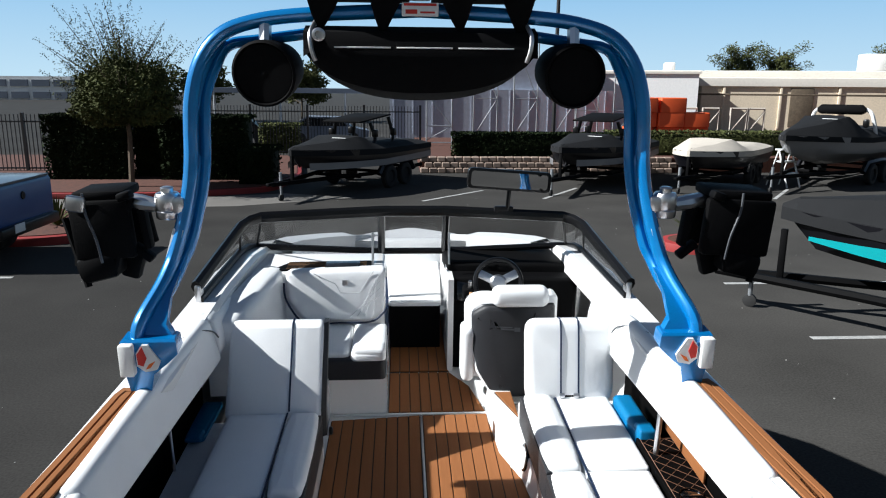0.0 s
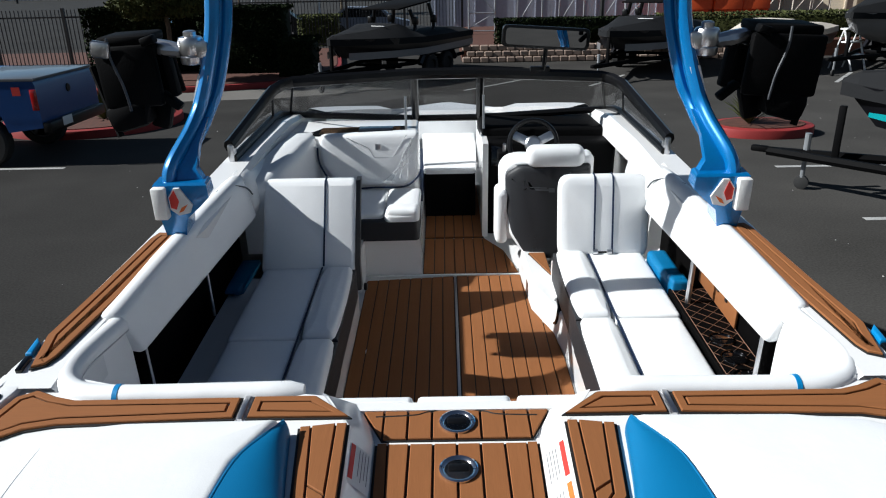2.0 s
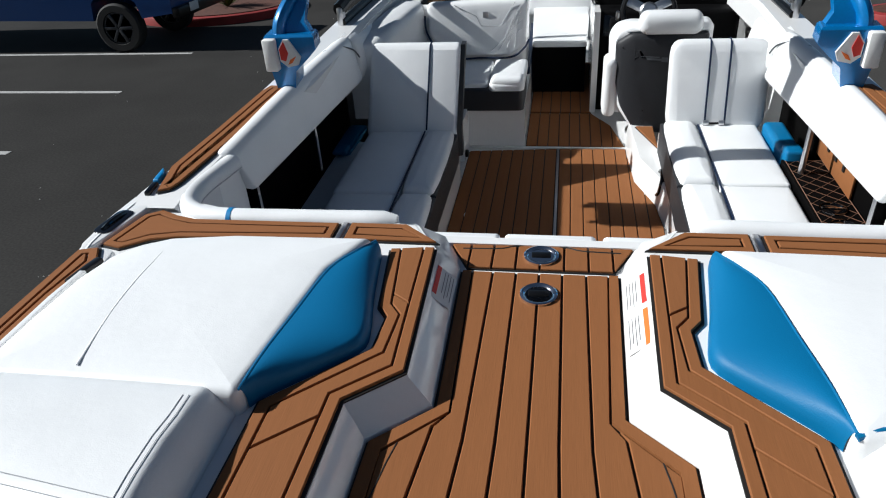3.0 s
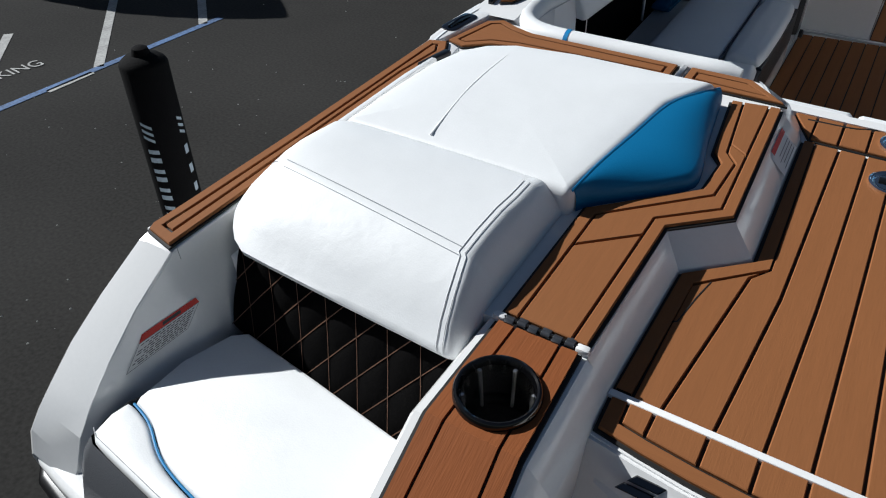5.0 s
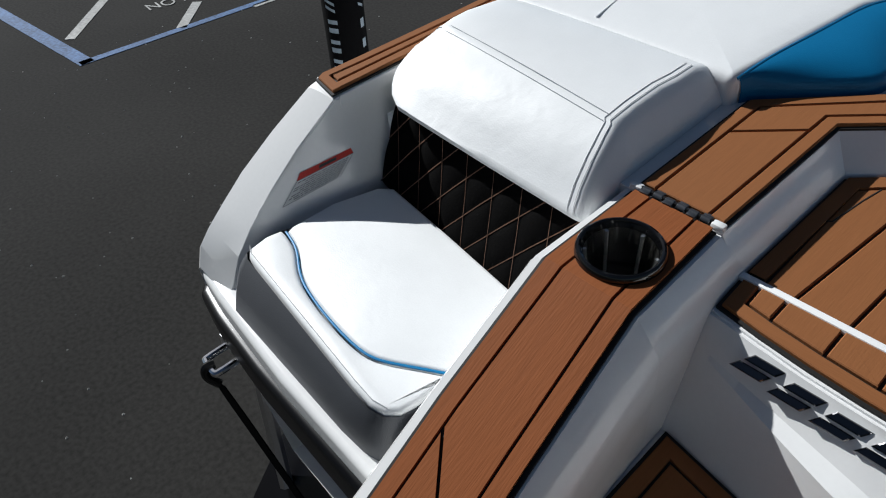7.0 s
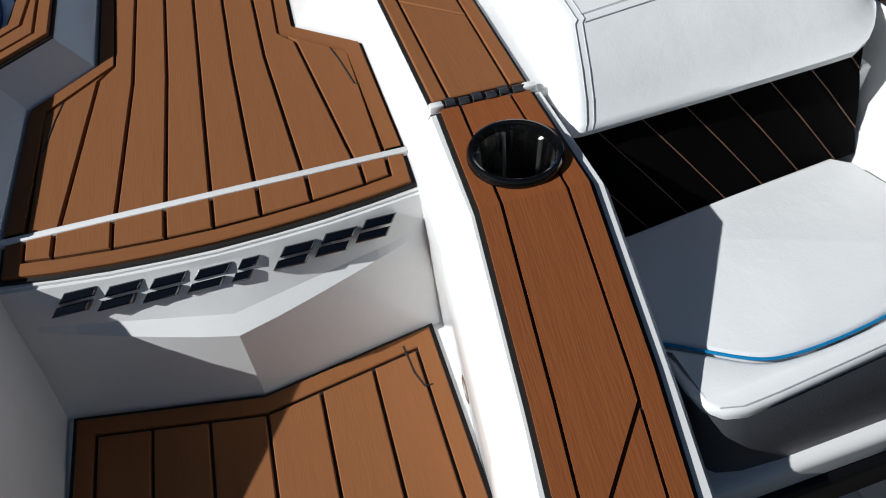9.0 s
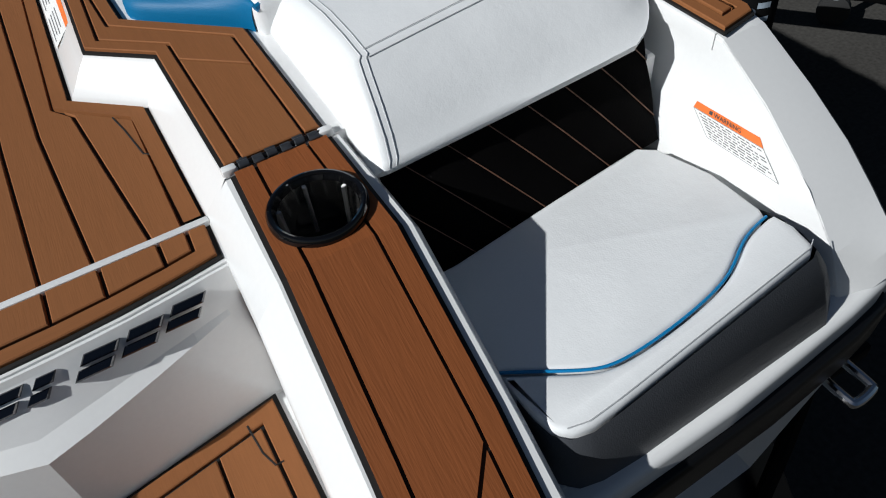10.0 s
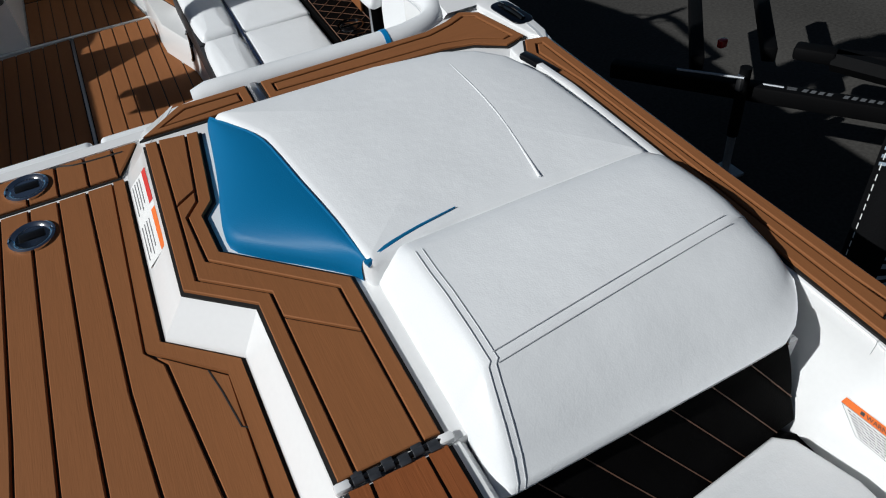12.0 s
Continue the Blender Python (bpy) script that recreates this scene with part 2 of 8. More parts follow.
def slab(bm, poly, z0, z1, r=0.0, n=3, zf=None, crown=0.0):
    """An outline raised from z0 to z1 with a rounded upper edge; zf adds a height to every place."""
    poly = ccw(poly)
    zf = zf or (lambda x, y: 0.0)
    rings = [[(x, y, z0 + zf(x, y)) for x, y in poly]]
    if r:
        for k in range(n + 1):
            a = math.pi / 2 * k / n
            rings.append([(x, y, z1 - r + r * math.sin(a) + zf(x, y)) for x, y in inset(poly, r * (1 - math.cos(a)))])
    else:
        rings.append([(x, y, z1 + zf(x, y)) for x, y in poly])
    if crown:
        last = inset(poly, r)
        cx, cy = sum(p[0] for p in last) / len(last), sum(p[1] for p in last) / len(last)
        for f, h in ((0.86, 0.5), (0.6, 0.85), (0.3, 1.0)):
            rings.append([(cx + (x - cx) * f, cy + (y - cy) * f, z1 + crown * h + zf(x, y)) for x, y in last])
    return loft(bm, rings)


def box(bm, lo, hi, r=0.0, n=2):
    return slab(bm, [(lo[0], lo[1]), (hi[0], lo[1]), (hi[0], hi[1]), (lo[0], hi[1])], lo[2], hi[2], r, n)


def block(bm, centre, size, bevel=0.0, turn=None, seg=2):
    """A box with all its edges rounded."""
    made = bmesh.ops.create_cube(bm, size=1.0)["verts"]
    bmesh.ops.scale(bm, vec=size, verts=made)
    if bevel:
        edges = list({e for v in made for e in v.link_edges})
        res = bmesh.ops.bevel(bm, geom=edges, offset=bevel, segments=seg, affect="EDGES", profile=0.5)
        made = list({v for f in res["faces"] for v in f.verts} | {v for v in made if v.is_valid})
    m = Matrix.Translation(centre) @ (turn or Matrix())
    bmesh.ops.transform(bm, matrix=m, verts=made)
    return bm


def tube(bm, pts, radius, n=8, flat=1.0, closed_ends=True):
    """A round bar along the points; radius may differ from point to point."""
    pts = [Vector(p) for p in pts]
    rad = radius if isinstance(radius, (list, tuple)) else [radius] * len(pts)
    rings, up = [], None
    for i, p in enumerate(pts):
        d = (pts[min(i + 1, len(pts) - 1)] - pts[max(i - 1, 0)]).normalized()
        if up is None:
            up = Vector((0, 0, 1)) if abs(d.z) < 0.9 else Vector((0, 1, 0))
        a = d.cross(up).normalized()
        b = a.cross(d).normalized()
        up = b
        rings.append([p + (a * math.cos(2 * math.pi * k / n) + b * flat * math.sin(2 * math.pi * k / n)) * rad[i] for k in range(n)])
    return loft(bm, rings, True, closed_ends)


def disc_stack(bm, centre, axis, steps, n=24, caps=True):
    """A turned body: steps of (along the axis, radius)."""
    q = Vector(axis).to_track_quat("Z", "Y")
    rings = [[Vector(centre) + q @ Vector((r * math.cos(2 * math.pi * k / n), r * math.sin(2 * math.pi * k / n), h)) for k in range(n)] for h, r in steps]
    return loft(bm, rings, True, caps)


def smooth_path(pts, n=6):
    """Points on a smooth curve through the given ones."""
    pts = [Vector(p) for p in pts]
    out = []
    for i in range(len(pts) - 1):
        a, b, c, d = pts[max(i - 1, 0)], pts[i], pts[i + 1], pts[min(i + 2, len(pts) - 1)]
        for k in range(n):
            t = k / n
            out.append(0.5 * ((2 * b) + (c - a) * t + (2 * a - 5 * b + 4 * c - d) * t * t + (3 * b - a - 3 * c + d) * t ** 3))
    return out + [pts[-1]]


def bars(bm, origin, right, up, rows):
    """Flat bars for writing that is not spelled out: rows of (x0, x1, y0, y1) on a plane."""
    o, r, u = Vector(origin), Vector(right).normalized(), Vector(up).normalized()
    for x0, x1, y0, y1 in rows:
        bm.faces.new([bm.verts.new(o + r * x + u * y) for x, y in ((x0, y0), (x1, y0), (x1, y1), (x0, y1))])
    return bm


def words(name, text, size, mat, m, parent=None, depth=0.0005, fit=None):
    """Lettering as a mesh."""
    cu = bpy.data.curves.new(name, "FONT")
    cu.body, cu.size, cu.extrude, cu.align_x, cu.align_y = text, size, depth, "CENTER", "CENTER"
    tmp = bpy.data.objects.new(name, cu)
    me = bpy.data.meshes.new_from_object(tmp)
    bpy.data.objects.remove(tmp)
    bpy.data.curves.remove(cu)
    me.materials.append(mat)
    if fit:
        xs, ys = [v.co.x for v in me.vertices], [v.co.y for v in me.vertices]
        for v in me.vertices:
            v.co.x *= fit[0] / (max(xs) - min(xs))
            v.co.y *= fit[1] / (max(ys) - min(ys))
    ob = new(name, me)
    ob.matrix_world = m
    if parent:
        ob.parent = parent
    return ob


def drill(obs, centre, radius, depth):
    """Cuts a round hole downwards through meshes."""
    cut = new("cutter", bpy.data.meshes.new("cutter"))
    bm = bmesh.new()
    disc_stack(bm, centre, (0, 0, 1), [(-depth, radius), (0.05, radius)], 40)
    bmesh.ops.recalc_face_normals(bm, faces=bm.faces)
    bm.to_mesh(cut.data)
    bm.free()
    for ob in obs:
        mod = ob.modifiers.new("hole", "BOOLEAN")
        mod.object, mod.operation, mod.solver = cut, "DIFFERENCE", "EXACT"
        bpy.context.view_layer.update()
        me = bpy.data.meshes.new_from_object(ob.evaluated_get(bpy.context.evaluated_depsgraph_get()))
        ob.modifiers.clear()
        ob.data = me
    bpy.data.objects.remove(cut)


def teak(poly, z, parent, border=0.028, pitch=None, zf=None, cuts=(), cross=False, name="teak_pad", edge=0.007, gap=0.005):
    """A foam deck pad: black caulk below, a border strip, and planks with open joints between them."""
    mat = M_TEAKX if cross else M_TEAK
    base = part(name, slab(bmesh.new(), poly, z, z + 0.004, zf=zf), M_CAULK, parent, "brown faux-teak foam pad with black caulk lines")
    inner = poly
    if border:
        bm = bmesh.new()
        a, b = inset(poly, edge), inset(poly, edge + border)
        zz = zf or (lambda x, y: 0.0)
        rings = []
        for ring, h in ((a, 0.004), (inset(poly, edge), 0.0085), (inset(poly, edge + 0.0015), 0.010), (inset(poly, edge + border - 0.0015), 0.010), (b, 0.0085), (b, 0.004)):
            rings.append([(x, y, z + h + zz(x, y)) for x, y in ring])
        loft(bm, rings + rings[:1], True, False)
        bmesh.ops.remove_doubles(bm, verts=bm.verts, dist=1e-5)
        part("border_strip", bm, mat, base)
        inner = inset(poly, edge + border + gap)
    else:
        inner = inset(poly, edge)
    strips = [inner]
    if pitch:
        axis = 1 if cross else 0
        lo, hi = min(p[axis] for p in inner), max(p[axis] for p in inner)
        n = max(1, round((hi - lo) / pitch))
        w = (hi - lo) / n
        strips = []
        for k in range(n):
            s = clip(inner, *((1, 0) if axis == 0 else (0, 1)), lo + (k + 1) * w - (gap / 2 if k < n - 1 else 0))
            s = clip(s, *((-1, 0) if axis == 0 else (0, -1)), -(lo + k * w + (gap / 2 if k else 0))) if len(s) > 2 else s
            strips.append(s)
    for nx, ny, c in cuts:
        nxt = []
        for s in strips:
            nxt += [clip(s, nx, ny, c - gap / 2), clip(s, -nx, -ny, -c - gap / 2)]
        strips = [s for s in nxt if len(s) > 2]
    for s in strips:
        if len(s) > 2 and max(p[0] for p in s) - min(p[0] for p in s) > 0.004:
            part("plank", slab(bmesh.new(), s, z + 0.004, z + 0.010, 0.0015, 1, zf), mat, base)
    return base


def offset_chain(chain, d):
    """An open line moved to its left by d."""
    out = []
    for i, p in enumerate(chain):
        p = Vector(p)
        e = (p - Vector(chain[i - 1])).normalized() if i else (Vector(chain[1]) - p).normalized()
        f = (Vector(chain[i + 1]) - p).normalized() if i < len(chain) - 1 else e
        n, m = Vector((-e.y, e.x)), Vector((-f.y, f.x))
        k = n + m
        out.append(tuple(p + k * (d / max(0.35, k.dot(n)))))
    return out


def ribbon_pad(left, right, z, parent, s, border=0.028, cuts=(), zf=None, fold=None, edge=0.007, gap=0.005, hole=None):
    """A long pad between two side lines (aft to fore): border strips along the sides only, and a middle board."""
    turn = lambda poly: mirror(poly, s)
    rim = lambda a, c: offset_chain(left, -a) + offset_chain(right, c)[::-1]
    pieces = [("border_strip", offset_chain(left, -edge) + offset_chain(left, -edge - border)[::-1]), ("border_strip", offset_chain(right, edge) + offset_chain(right, edge + border)[::-1])]
    middle = [rim(edge + border + gap, edge + border + gap)]
    for nx, ny, c in cuts:
        middle = [q for p in middle for q in (clip(p, nx, ny, c - gap / 2), clip(p, -nx, -ny, -c - gap / 2)) if len(q) > 2]
    pieces += [("plank", p) for p in middle]
    split = (lambda p: [q for q in (clip(p, 0, -1, -fold), clip(p, 0, 1, fold)) if len(q) > 2]) if fold is not None else (lambda p: [p])
    base, made = None, []
    for k, p in enumerate(split(rim(0, 0))):
        ob = part("caulk_bed" if base else "teak_pad", slab(bmesh.new(), turn(p), z - 0.012, z + 0.004, zf=zf), M_CAULK, base or parent, "" if base else "brown faux-teak foam pad with black caulk lines")
        base = base or ob
        made.append(ob)
    for nm, p in pieces:
        for q in split(p):
            made.append(part(nm, slab(bmesh.new(), turn(q), z + 0.003, z + 0.010, 0.0 if fold is not None else 0.0015, 1, zf), M_TEAK if fold is None else M_TEAKR, base))
    if hole:
        drill([o for o in made if max(v.co.y for v in o.data.vertices) > fold + 0.001], *hole)
    return base

# ---------------------------------------------------------------- ground
before_boat = set()
DECK, WALK, FLOOR, LOW, SEAT = 1.742, 1.677, 1.08, 1.466, 1.38


def ground_sheet():
    bm = bmesh.new()
    bmesh.ops.create_grid(bm, x_segments=2, y_segments=2, size=400)
    return solo("ground", bm, M_ASPHALT, "dark worn asphalt of the boat yard", "ground", kind="structure")


ground_sheet()
before_boat = set(scene.collection.objects)

# ---------------------------------------------------------------- the boat
boat = thing("wakeboard_boat", "white wakeboard boat with faux-teak decking on its trailer", "boat")


def hull_half_width(y):
    k = [(-0.62, 1.15), (-0.475, 1.162), (-0.40, 1.163), (-0.30, 1.150), (-0.20, 1.134), (-0.13, 1.124), (-0.06, 1.124), (0.23, 1.114), (0.70, 1.103), (0.80, 1.120), (0.92, 1.124), (1.04, 1.114), (1.2, 1.098), (2.0, 1.065), (3.2, 1.06), (4.2, 0.97), (4.7, 0.80), (5.1, 0.52), (5.4, 0.05)]
    for (a, u), (b, v) in zip(k, k[1:]):
        if y <= b:
            return u + (v - u) * max(0, (y - a)) / (b - a)
    return 0.05


def rail_z(y):
    if y > -0.13:
        return 1.762 - 0.20 * max(0.0, y - 3.6) ** 1.15
    return max(1.46, 1.758 + (y + 0.13) * 0.66) if y > -0.40 else 1.530 + (y + 0.40) * 0.9


def build_hull():
    bm = bmesh.new()
    rings = []
    for y in (-0.475, -0.44, -0.40, -0.3, -0.2, -0.13, 0.0, 0.2, 0.7, 0.8, 0.92, 1.04, 1.2, 1.6, 2.4, 3.2, 3.8, 4.2, 4.6, 4.9, 5.1, 5.3, 5.4):
        w, z = hull_half_width(y), rail_z(y)
        low = 0.75 + max(0.0, y - 3.6) ** 2 * 0.14
        q = max(0.0, min(1.0, (5.0 - y) / 2))
        half = [(w - 0.03, z - 0.004), (w - 0.006, z - 0.010), (w + 0.004, z - 0.04), (w + 0.02 * q, max(z - 0.16, 1.36)), (w + 0.05 * q, max(z - 0.36, 1.33)), (w + 0.03 * q, 1.20), (w * 0.92, max(low + 0.12, z - 0.78)), (w * 0.5, low)]
        rings.append([(x, y, zz) for x, zz in half] + [(-x, y, zz) for x, zz in half[::-1]])
    loft(bm, rings, closed=False)
    part("hull", bm, M_GEL, boat, "glossy white gelcoat hull")
    for s in (-1, 1):                                         # blue accent at the quarter
        bm = bmesh.new()
        pts = [(s * (hull_half_width(y) - 0.004), y, 1.44 if y < -0.3 else 1.42) for y in (-0.44, -0.36, -0.1, 0.6, 1.2)]
        tube(bm, pts, [0.008, 0.012, 0.014, 0.014, 0.010], 8)
        part("side_stripe", bm, M_BLUE, boat, "blue side accent")
        bm = bmesh.new()
        tube(bm, smooth_path([(s * 1.160, -0.420, 1.535), (s * 1.164, -0.440, 1.518), (s * 1.164, -0.455, 1.500), (s * 1.158, -0.470, 1.480)]), 0.006, 8)
        part("corner_stripe", bm, M_BLUE, boat, "blue corner accent")


build_hull()

# deck shapes, starboard half; mirrored for port
STRIP_IN = [(0.327, 0.012), (0.320, 0.336), (0.2235, 0.420), (0.236, 0.844)]
STRIP_OUT = [(0.348, 0.832), (0.324, 0.610), (0.301, 0.578), (0.306, 0.481), (0.474, 0.322), (0.477, 0.014)]
WALK_EDGE = [(0.285, 0.006), (0.279, 0.307), (0.175, 0.400), (0.184, 0.850)]


def arm_z(x, y):
    return 0.0 if y > -0.20 else (y + 0.20) * 0.50


def build_side(s):
    """Sun-deck, strips, arm, seat well, gunwale of one side."""
    # deck plate round the sun pad
    bm = bmesh.new()
    slab(bm, mirror(STRIP_IN + [(0.300, 0.955), (0.48, 0.985), (0.80, 1.005), (0.93, 1.045), (1.095, 1.045), (1.108, 0.7), (1.135, 0.0), (0.488, 0.0)], s), DECK - 0.06, DECK)
    part("deck", bm, M_GEL, boat)
    # wall between the walkway and the deck, carried aft along the arm
    bm = bmesh.new()
    top = [(0.326, -0.002)] + STRIP_IN[1:] + [(0.262, 0.882), (0.31, 0.965)]
    low = [(0.284, -0.002)] + WALK_EDGE[1:] + [(0.197, 0.905), (0.235, 0.995)]
    rows = []
    for h, f in ((-0.02, 0.0), (0.006, 0.0), (0.014, 0.10), (0.048, 0.72), (0.058, 0.90), (0.0645, 0.99)):
        rows.append([(s * (a[0] + (b[0] - a[0]) * f), a[1] + (b[1] - a[1]) * f, WALK + h) for a, b in zip(low, top)])
    rows.append([(s * (x + 0.006), y, DECK + 0.001) for x, y in top])
    loft(bm, rows, closed=False)
    part("walkway_wall", bm, M_GEL, boat)
    # teak strip beside the pad
    ribbon_pad(STRIP_IN, STRIP_OUT[::-1], DECK, boat, s, 0.0215, [(0.66, 0.753, 0.4539), (-0.595, 0.804, 0.3483)], edge=0.006, gap=0.0042)
    # forward cross strips
    teak(mirror([(0.233, 0.866), (0.473, 0.866), (0.472, 0.950), (0.326, 0.950)], s), DECK, boat, border=0.018, cross=True, edge=0.005)
    teak(mirror([(0.497, 0.866), (0.890, 0.850), (0.955, 0.834), (1.016, 0.791), (1.072, 0.806), (1.037, 0.960), (0.994, 0.988), (0.940, 0.962), (0.885, 0.946), (0.496, 0.947)], s), DECK, boat, border=0.018, cross=True, edge=0.005)
    bm = bmesh.new()
    block(bm, (s * 0.4845, 0.908, DECK + 0.004), (0.012, 0.088, 0.008), 0.002)
    part("joint_strip", bm, M_ALU, boat)
    # outer rail, aft and forward lengths
    rail = [(1.036, -0.160), (1.031, 0.02), (1.027, 0.30), (1.020, 0.56), (1.004, 0.70), (1.034, 0.760), (1.086, 0.745), (1.100, 0.223), (1.112, -0.05), (1.117, -0.128), (1.108, -0.146)]
    teak(mirror(rail, s), DECK + 0.024, boat, border=0.020, edge=0.005)
    bm = bmesh.new()
    slab(bm, mirror([(1.030, -0.148), (1.025, 0.02), (1.020, 0.30), (1.011, 0.56), (0.992, 0.69), (1.000, 0.755), (1.034, 0.772), (1.096, 0.752), (1.108, 0.22), (1.120, -0.05), (1.124, -0.135)], s), DECK - 0.003, DECK + 0.024, 0.005)
    part("gunwale_cap", bm, M_GEL, boat)
    bm = bmesh.new()
    slab(bm, mirror([(1.009, 0.12), (1.0255, 0.12), (1.0245, 0.30), (1.0185, 0.54), (1.008, 0.64), (0.994, 0.64), (1.002, 0.54), (1.007, 0.30)], s), DECK, DECK + 0.047, 0.004, 2)
    part("rail_lip", bm, M_GEL, boat)
    bm = bmesh.new()
    slab(bm, rounded(mirror([(1.078, 0.800), (1.098, 0.760), (1.116, 0.798), (1.120, 0.920), (1.109, 1.046), (1.036, 1.046), (1.044, 0.968)], s), 0.004, 2), DECK - 0.03, DECK + 0.014, 0.004)
    part("gunwale_corner", bm, M_GEL, boat)
    fwd = [(0.956, 1.885), (0.976, 1.41), (1.000, 1.10), (1.012, 1.062), (1.046, 1.046), (1.062, 1.120), (1.080, 1.200), (1.064, 1.45), (1.046, 1.84), (1.032, 1.895)]
    teak(mirror(fwd, s), DECK + 0.022, boat, border=0.022, edge=0.004)
    # gunwale top from the stern corner to the bow
    bm = bmesh.new()
    ys = [0.985, 1.005, 1.03, 1.06, 1.2, 1.6, 2.0, 2.5, 3.0, 3.5, 3.8, 4.1, 4.4, 4.7, 5.0, 5.2]
    rings = []
    for y in ys:
        w = hull_half_width(y) - 0.004
        i = (0.965 if y < 2 else 0.92 if y < 3 else max(w - 0.13, 0.02))
        z = rail_z(y) + 0.001 - 0.008 * max(0.0, 1.06 - y) / 0.075
        rings.append([(s * w, y, z - 0.03), (s * (w - 0.012), y, z), (s * i, y, z), (s * (i - 0.02), y, z - 0.02), (s * (i - 0.02), y, z - 0.12)])
    loft(bm, rings, closed=False)
    part("gunwale", bm, M_GEL, boat, "white gunwale")
    # arm that slopes down to the platform
    inner = [(0.326, 0.008), (0.322, -0.205), (0.310, -0.44), (0.285, -0.68)]
    outer = [(0.490, 0.008), (0.497, -0.205), (0.496, -0.44), (0.490, -0.68)]
    pieces = []
    for a, c in ((0, 1), (1, 2), (2, 3)):
        bm = bmesh.new()
        rings = []
        for h, oi, oo in ((-0.40, 0.040, 0.022), (-0.15, 0.042, 0.020), (-0.062, 0.042, 0.017), (-0.051, 0.038, 0.015), (-0.017, 0.0118, 0.008), (-0.007, 0.003, 0.0), (-0.004, 0.0, 0.0)):
            ring = [(inner[a][0] - oi, inner[a][1]), (inner[c][0] - oi, inner[c][1]), (outer[c][0] + oo, outer[c][1]), (outer[a][0] + oo, outer[a][1])]
            rings.append([(s * x, y, max(DECK + h + arm_z(x, y), 1.20)) for x, y in ring])
        loft(bm, rings)
        pieces.append(part("arm", bm, M_GEL, boat))
    drill(pieces[:1], (s * 0.407, -0.128, DECK), 0.0570, 0.10)
    ribbon_pad([(0.300, -0.640), (0.315, -0.42), (0.326, -0.205), (0.333, -0.004)], [(0.472, -0.640), (0.483, -0.42), (0.484, -0.205), (0.479, -0.004)], DECK - 0.004, boat, s, 0.026,
               [(0.77, -0.64, 0.77 * 0.452 + 0.64 * 0.44), (0.0, 1.0, -0.128)], arm_z, -0.205, hole=((s * 0.407, -0.128, DECK), 0.0570, 0.10))
    # hinge between arm and strip
    hinge = thing_part("hinge", boat)
    bm = bmesh.new()
    tube(bm, [(s * 0.345, 0.005, DECK + 0.006), (s * 0.468, 0.005, DECK + 0.006)], 0.004, 8)
    part("pin", bm, M_BLACK, hinge)
    for k in range(6):
        bm = bmesh.new()
        disc_stack(bm, (s * (0.349 + k * 0.020), 0.005, DECK + 0.0045), (s, 0, 0), [(0.0, 0.005), (0.001, 0.0062), (0.014, 0.0062), (0.015, 0.005)], 14)
        block(bm, (s * (0.3565 + k * 0.020), 0.005 + 0.006 * (-1) ** k, DECK + 0.0075), (0.015, 0.010, 0.003), 0.001)
        part("knuckle", bm, M_HINGE, hinge)
    for x in (0.336, 0.475):
        bm = bmesh.new()
        block(bm, (s * x, 0.005, DECK + 0.003), (0.022, 0.014, 0.014), 0.004)
        part("hinge_end", bm, M_GEL, hinge)
    # seat well: outer wall, quarter, lip
    edge = [0.04 - 0.5 * k / 30 for k in range(31)]
    knots = [(-0.484, 1.450), (-0.462, 1.475), (-0.427, 1.540), (-0.36, 1.609), (-0.30, 1.652), (-0.225, 1.708), (-0.165, 1.758), (-0.140, 1.765), (0.1, 1.765)]

    def fold(y):
        for (a, u), (b, v) in zip(knots, knots[1:]):
            if y <= b:
                return u + (v - u) * max(0.0, y - a) / (b - a)
        return knots[-1][1]
    draw_in = lambda y: 0.019 * min(1.0, max(0.0, (y + 0.25) / 0.10))      # the wall's top comes in under the rail
    bm = bmesh.new()
    rows = []
    for k in range(13):
        f = k / 12
        row = []
        for y in edge:
            z1 = fold(y)
            z = z1 + (1.44 - z1) * f
            d = z1 - z
            row.append((s * max(0.985, 1.052 - 0.33 * d - draw_in(y) * max(0.0, 1 - d / 0.06)), y, z))
        rows.append(row)
    loft(bm, rows, closed=False)
    part("well_wall", bm, M_GEL, boat, "", 70)
    bm = bmesh.new()
    rows = []
    for y, b, zb in ((-0.130, 1.124, 1.766), (-0.16, 1.130, 1.755), (-0.25, 1.150, 1.692), (-0.33, 1.164, 1.632), (-0.39, 1.169, 1.582), (-0.43, 1.169, 1.550), (-0.46, 1.167, 1.522), (-0.480, 1.163, 1.478)):
        z1 = fold(y)
        rows.append([(s * (1.0505 - draw_in(y)), y, z1 - 0.004), (s * (1.054 - draw_in(y)), y, z1 + 0.001), (s * (1.054 + (b - 1.054) * 0.5), y, (z1 + zb) / 2 + 0.004), (s * (b - 0.012), y, zb + 0.002), (s * b, y, zb - 0.010), (s * (b + 0.004), y, zb - 0.05), (s * (b + 0.004), y, 1.36)])
    loft(bm, rows, closed=False)
    part("quarter", bm, M_GEL, boat, "", 12)
    bm = bmesh.new()
    slab(bm, rounded(mirror([(0.42, -0.46), (1.03, -0.44), (1.168, -0.43), (1.170, -0.466), (1.145, -0.484), (1.06, -0.497), (0.95, -0.508), (0.80, -0.522), (0.42, -0.535)], s), 0.010, 3), 1.30, 1.472, 0.014)
    part("transom_lip", bm, M_GEL, boat)
    bm = bmesh.new()
    slab(bm, mirror([(0.42, -0.50), (1.10, -0.42), (1.180, -0.42), (1.186, -0.476), (1.157, -0.500), (1.07, -0.516), (0.90, -0.532), (0.42, -0.552)], s), 1.33, 1.418, 0.015)
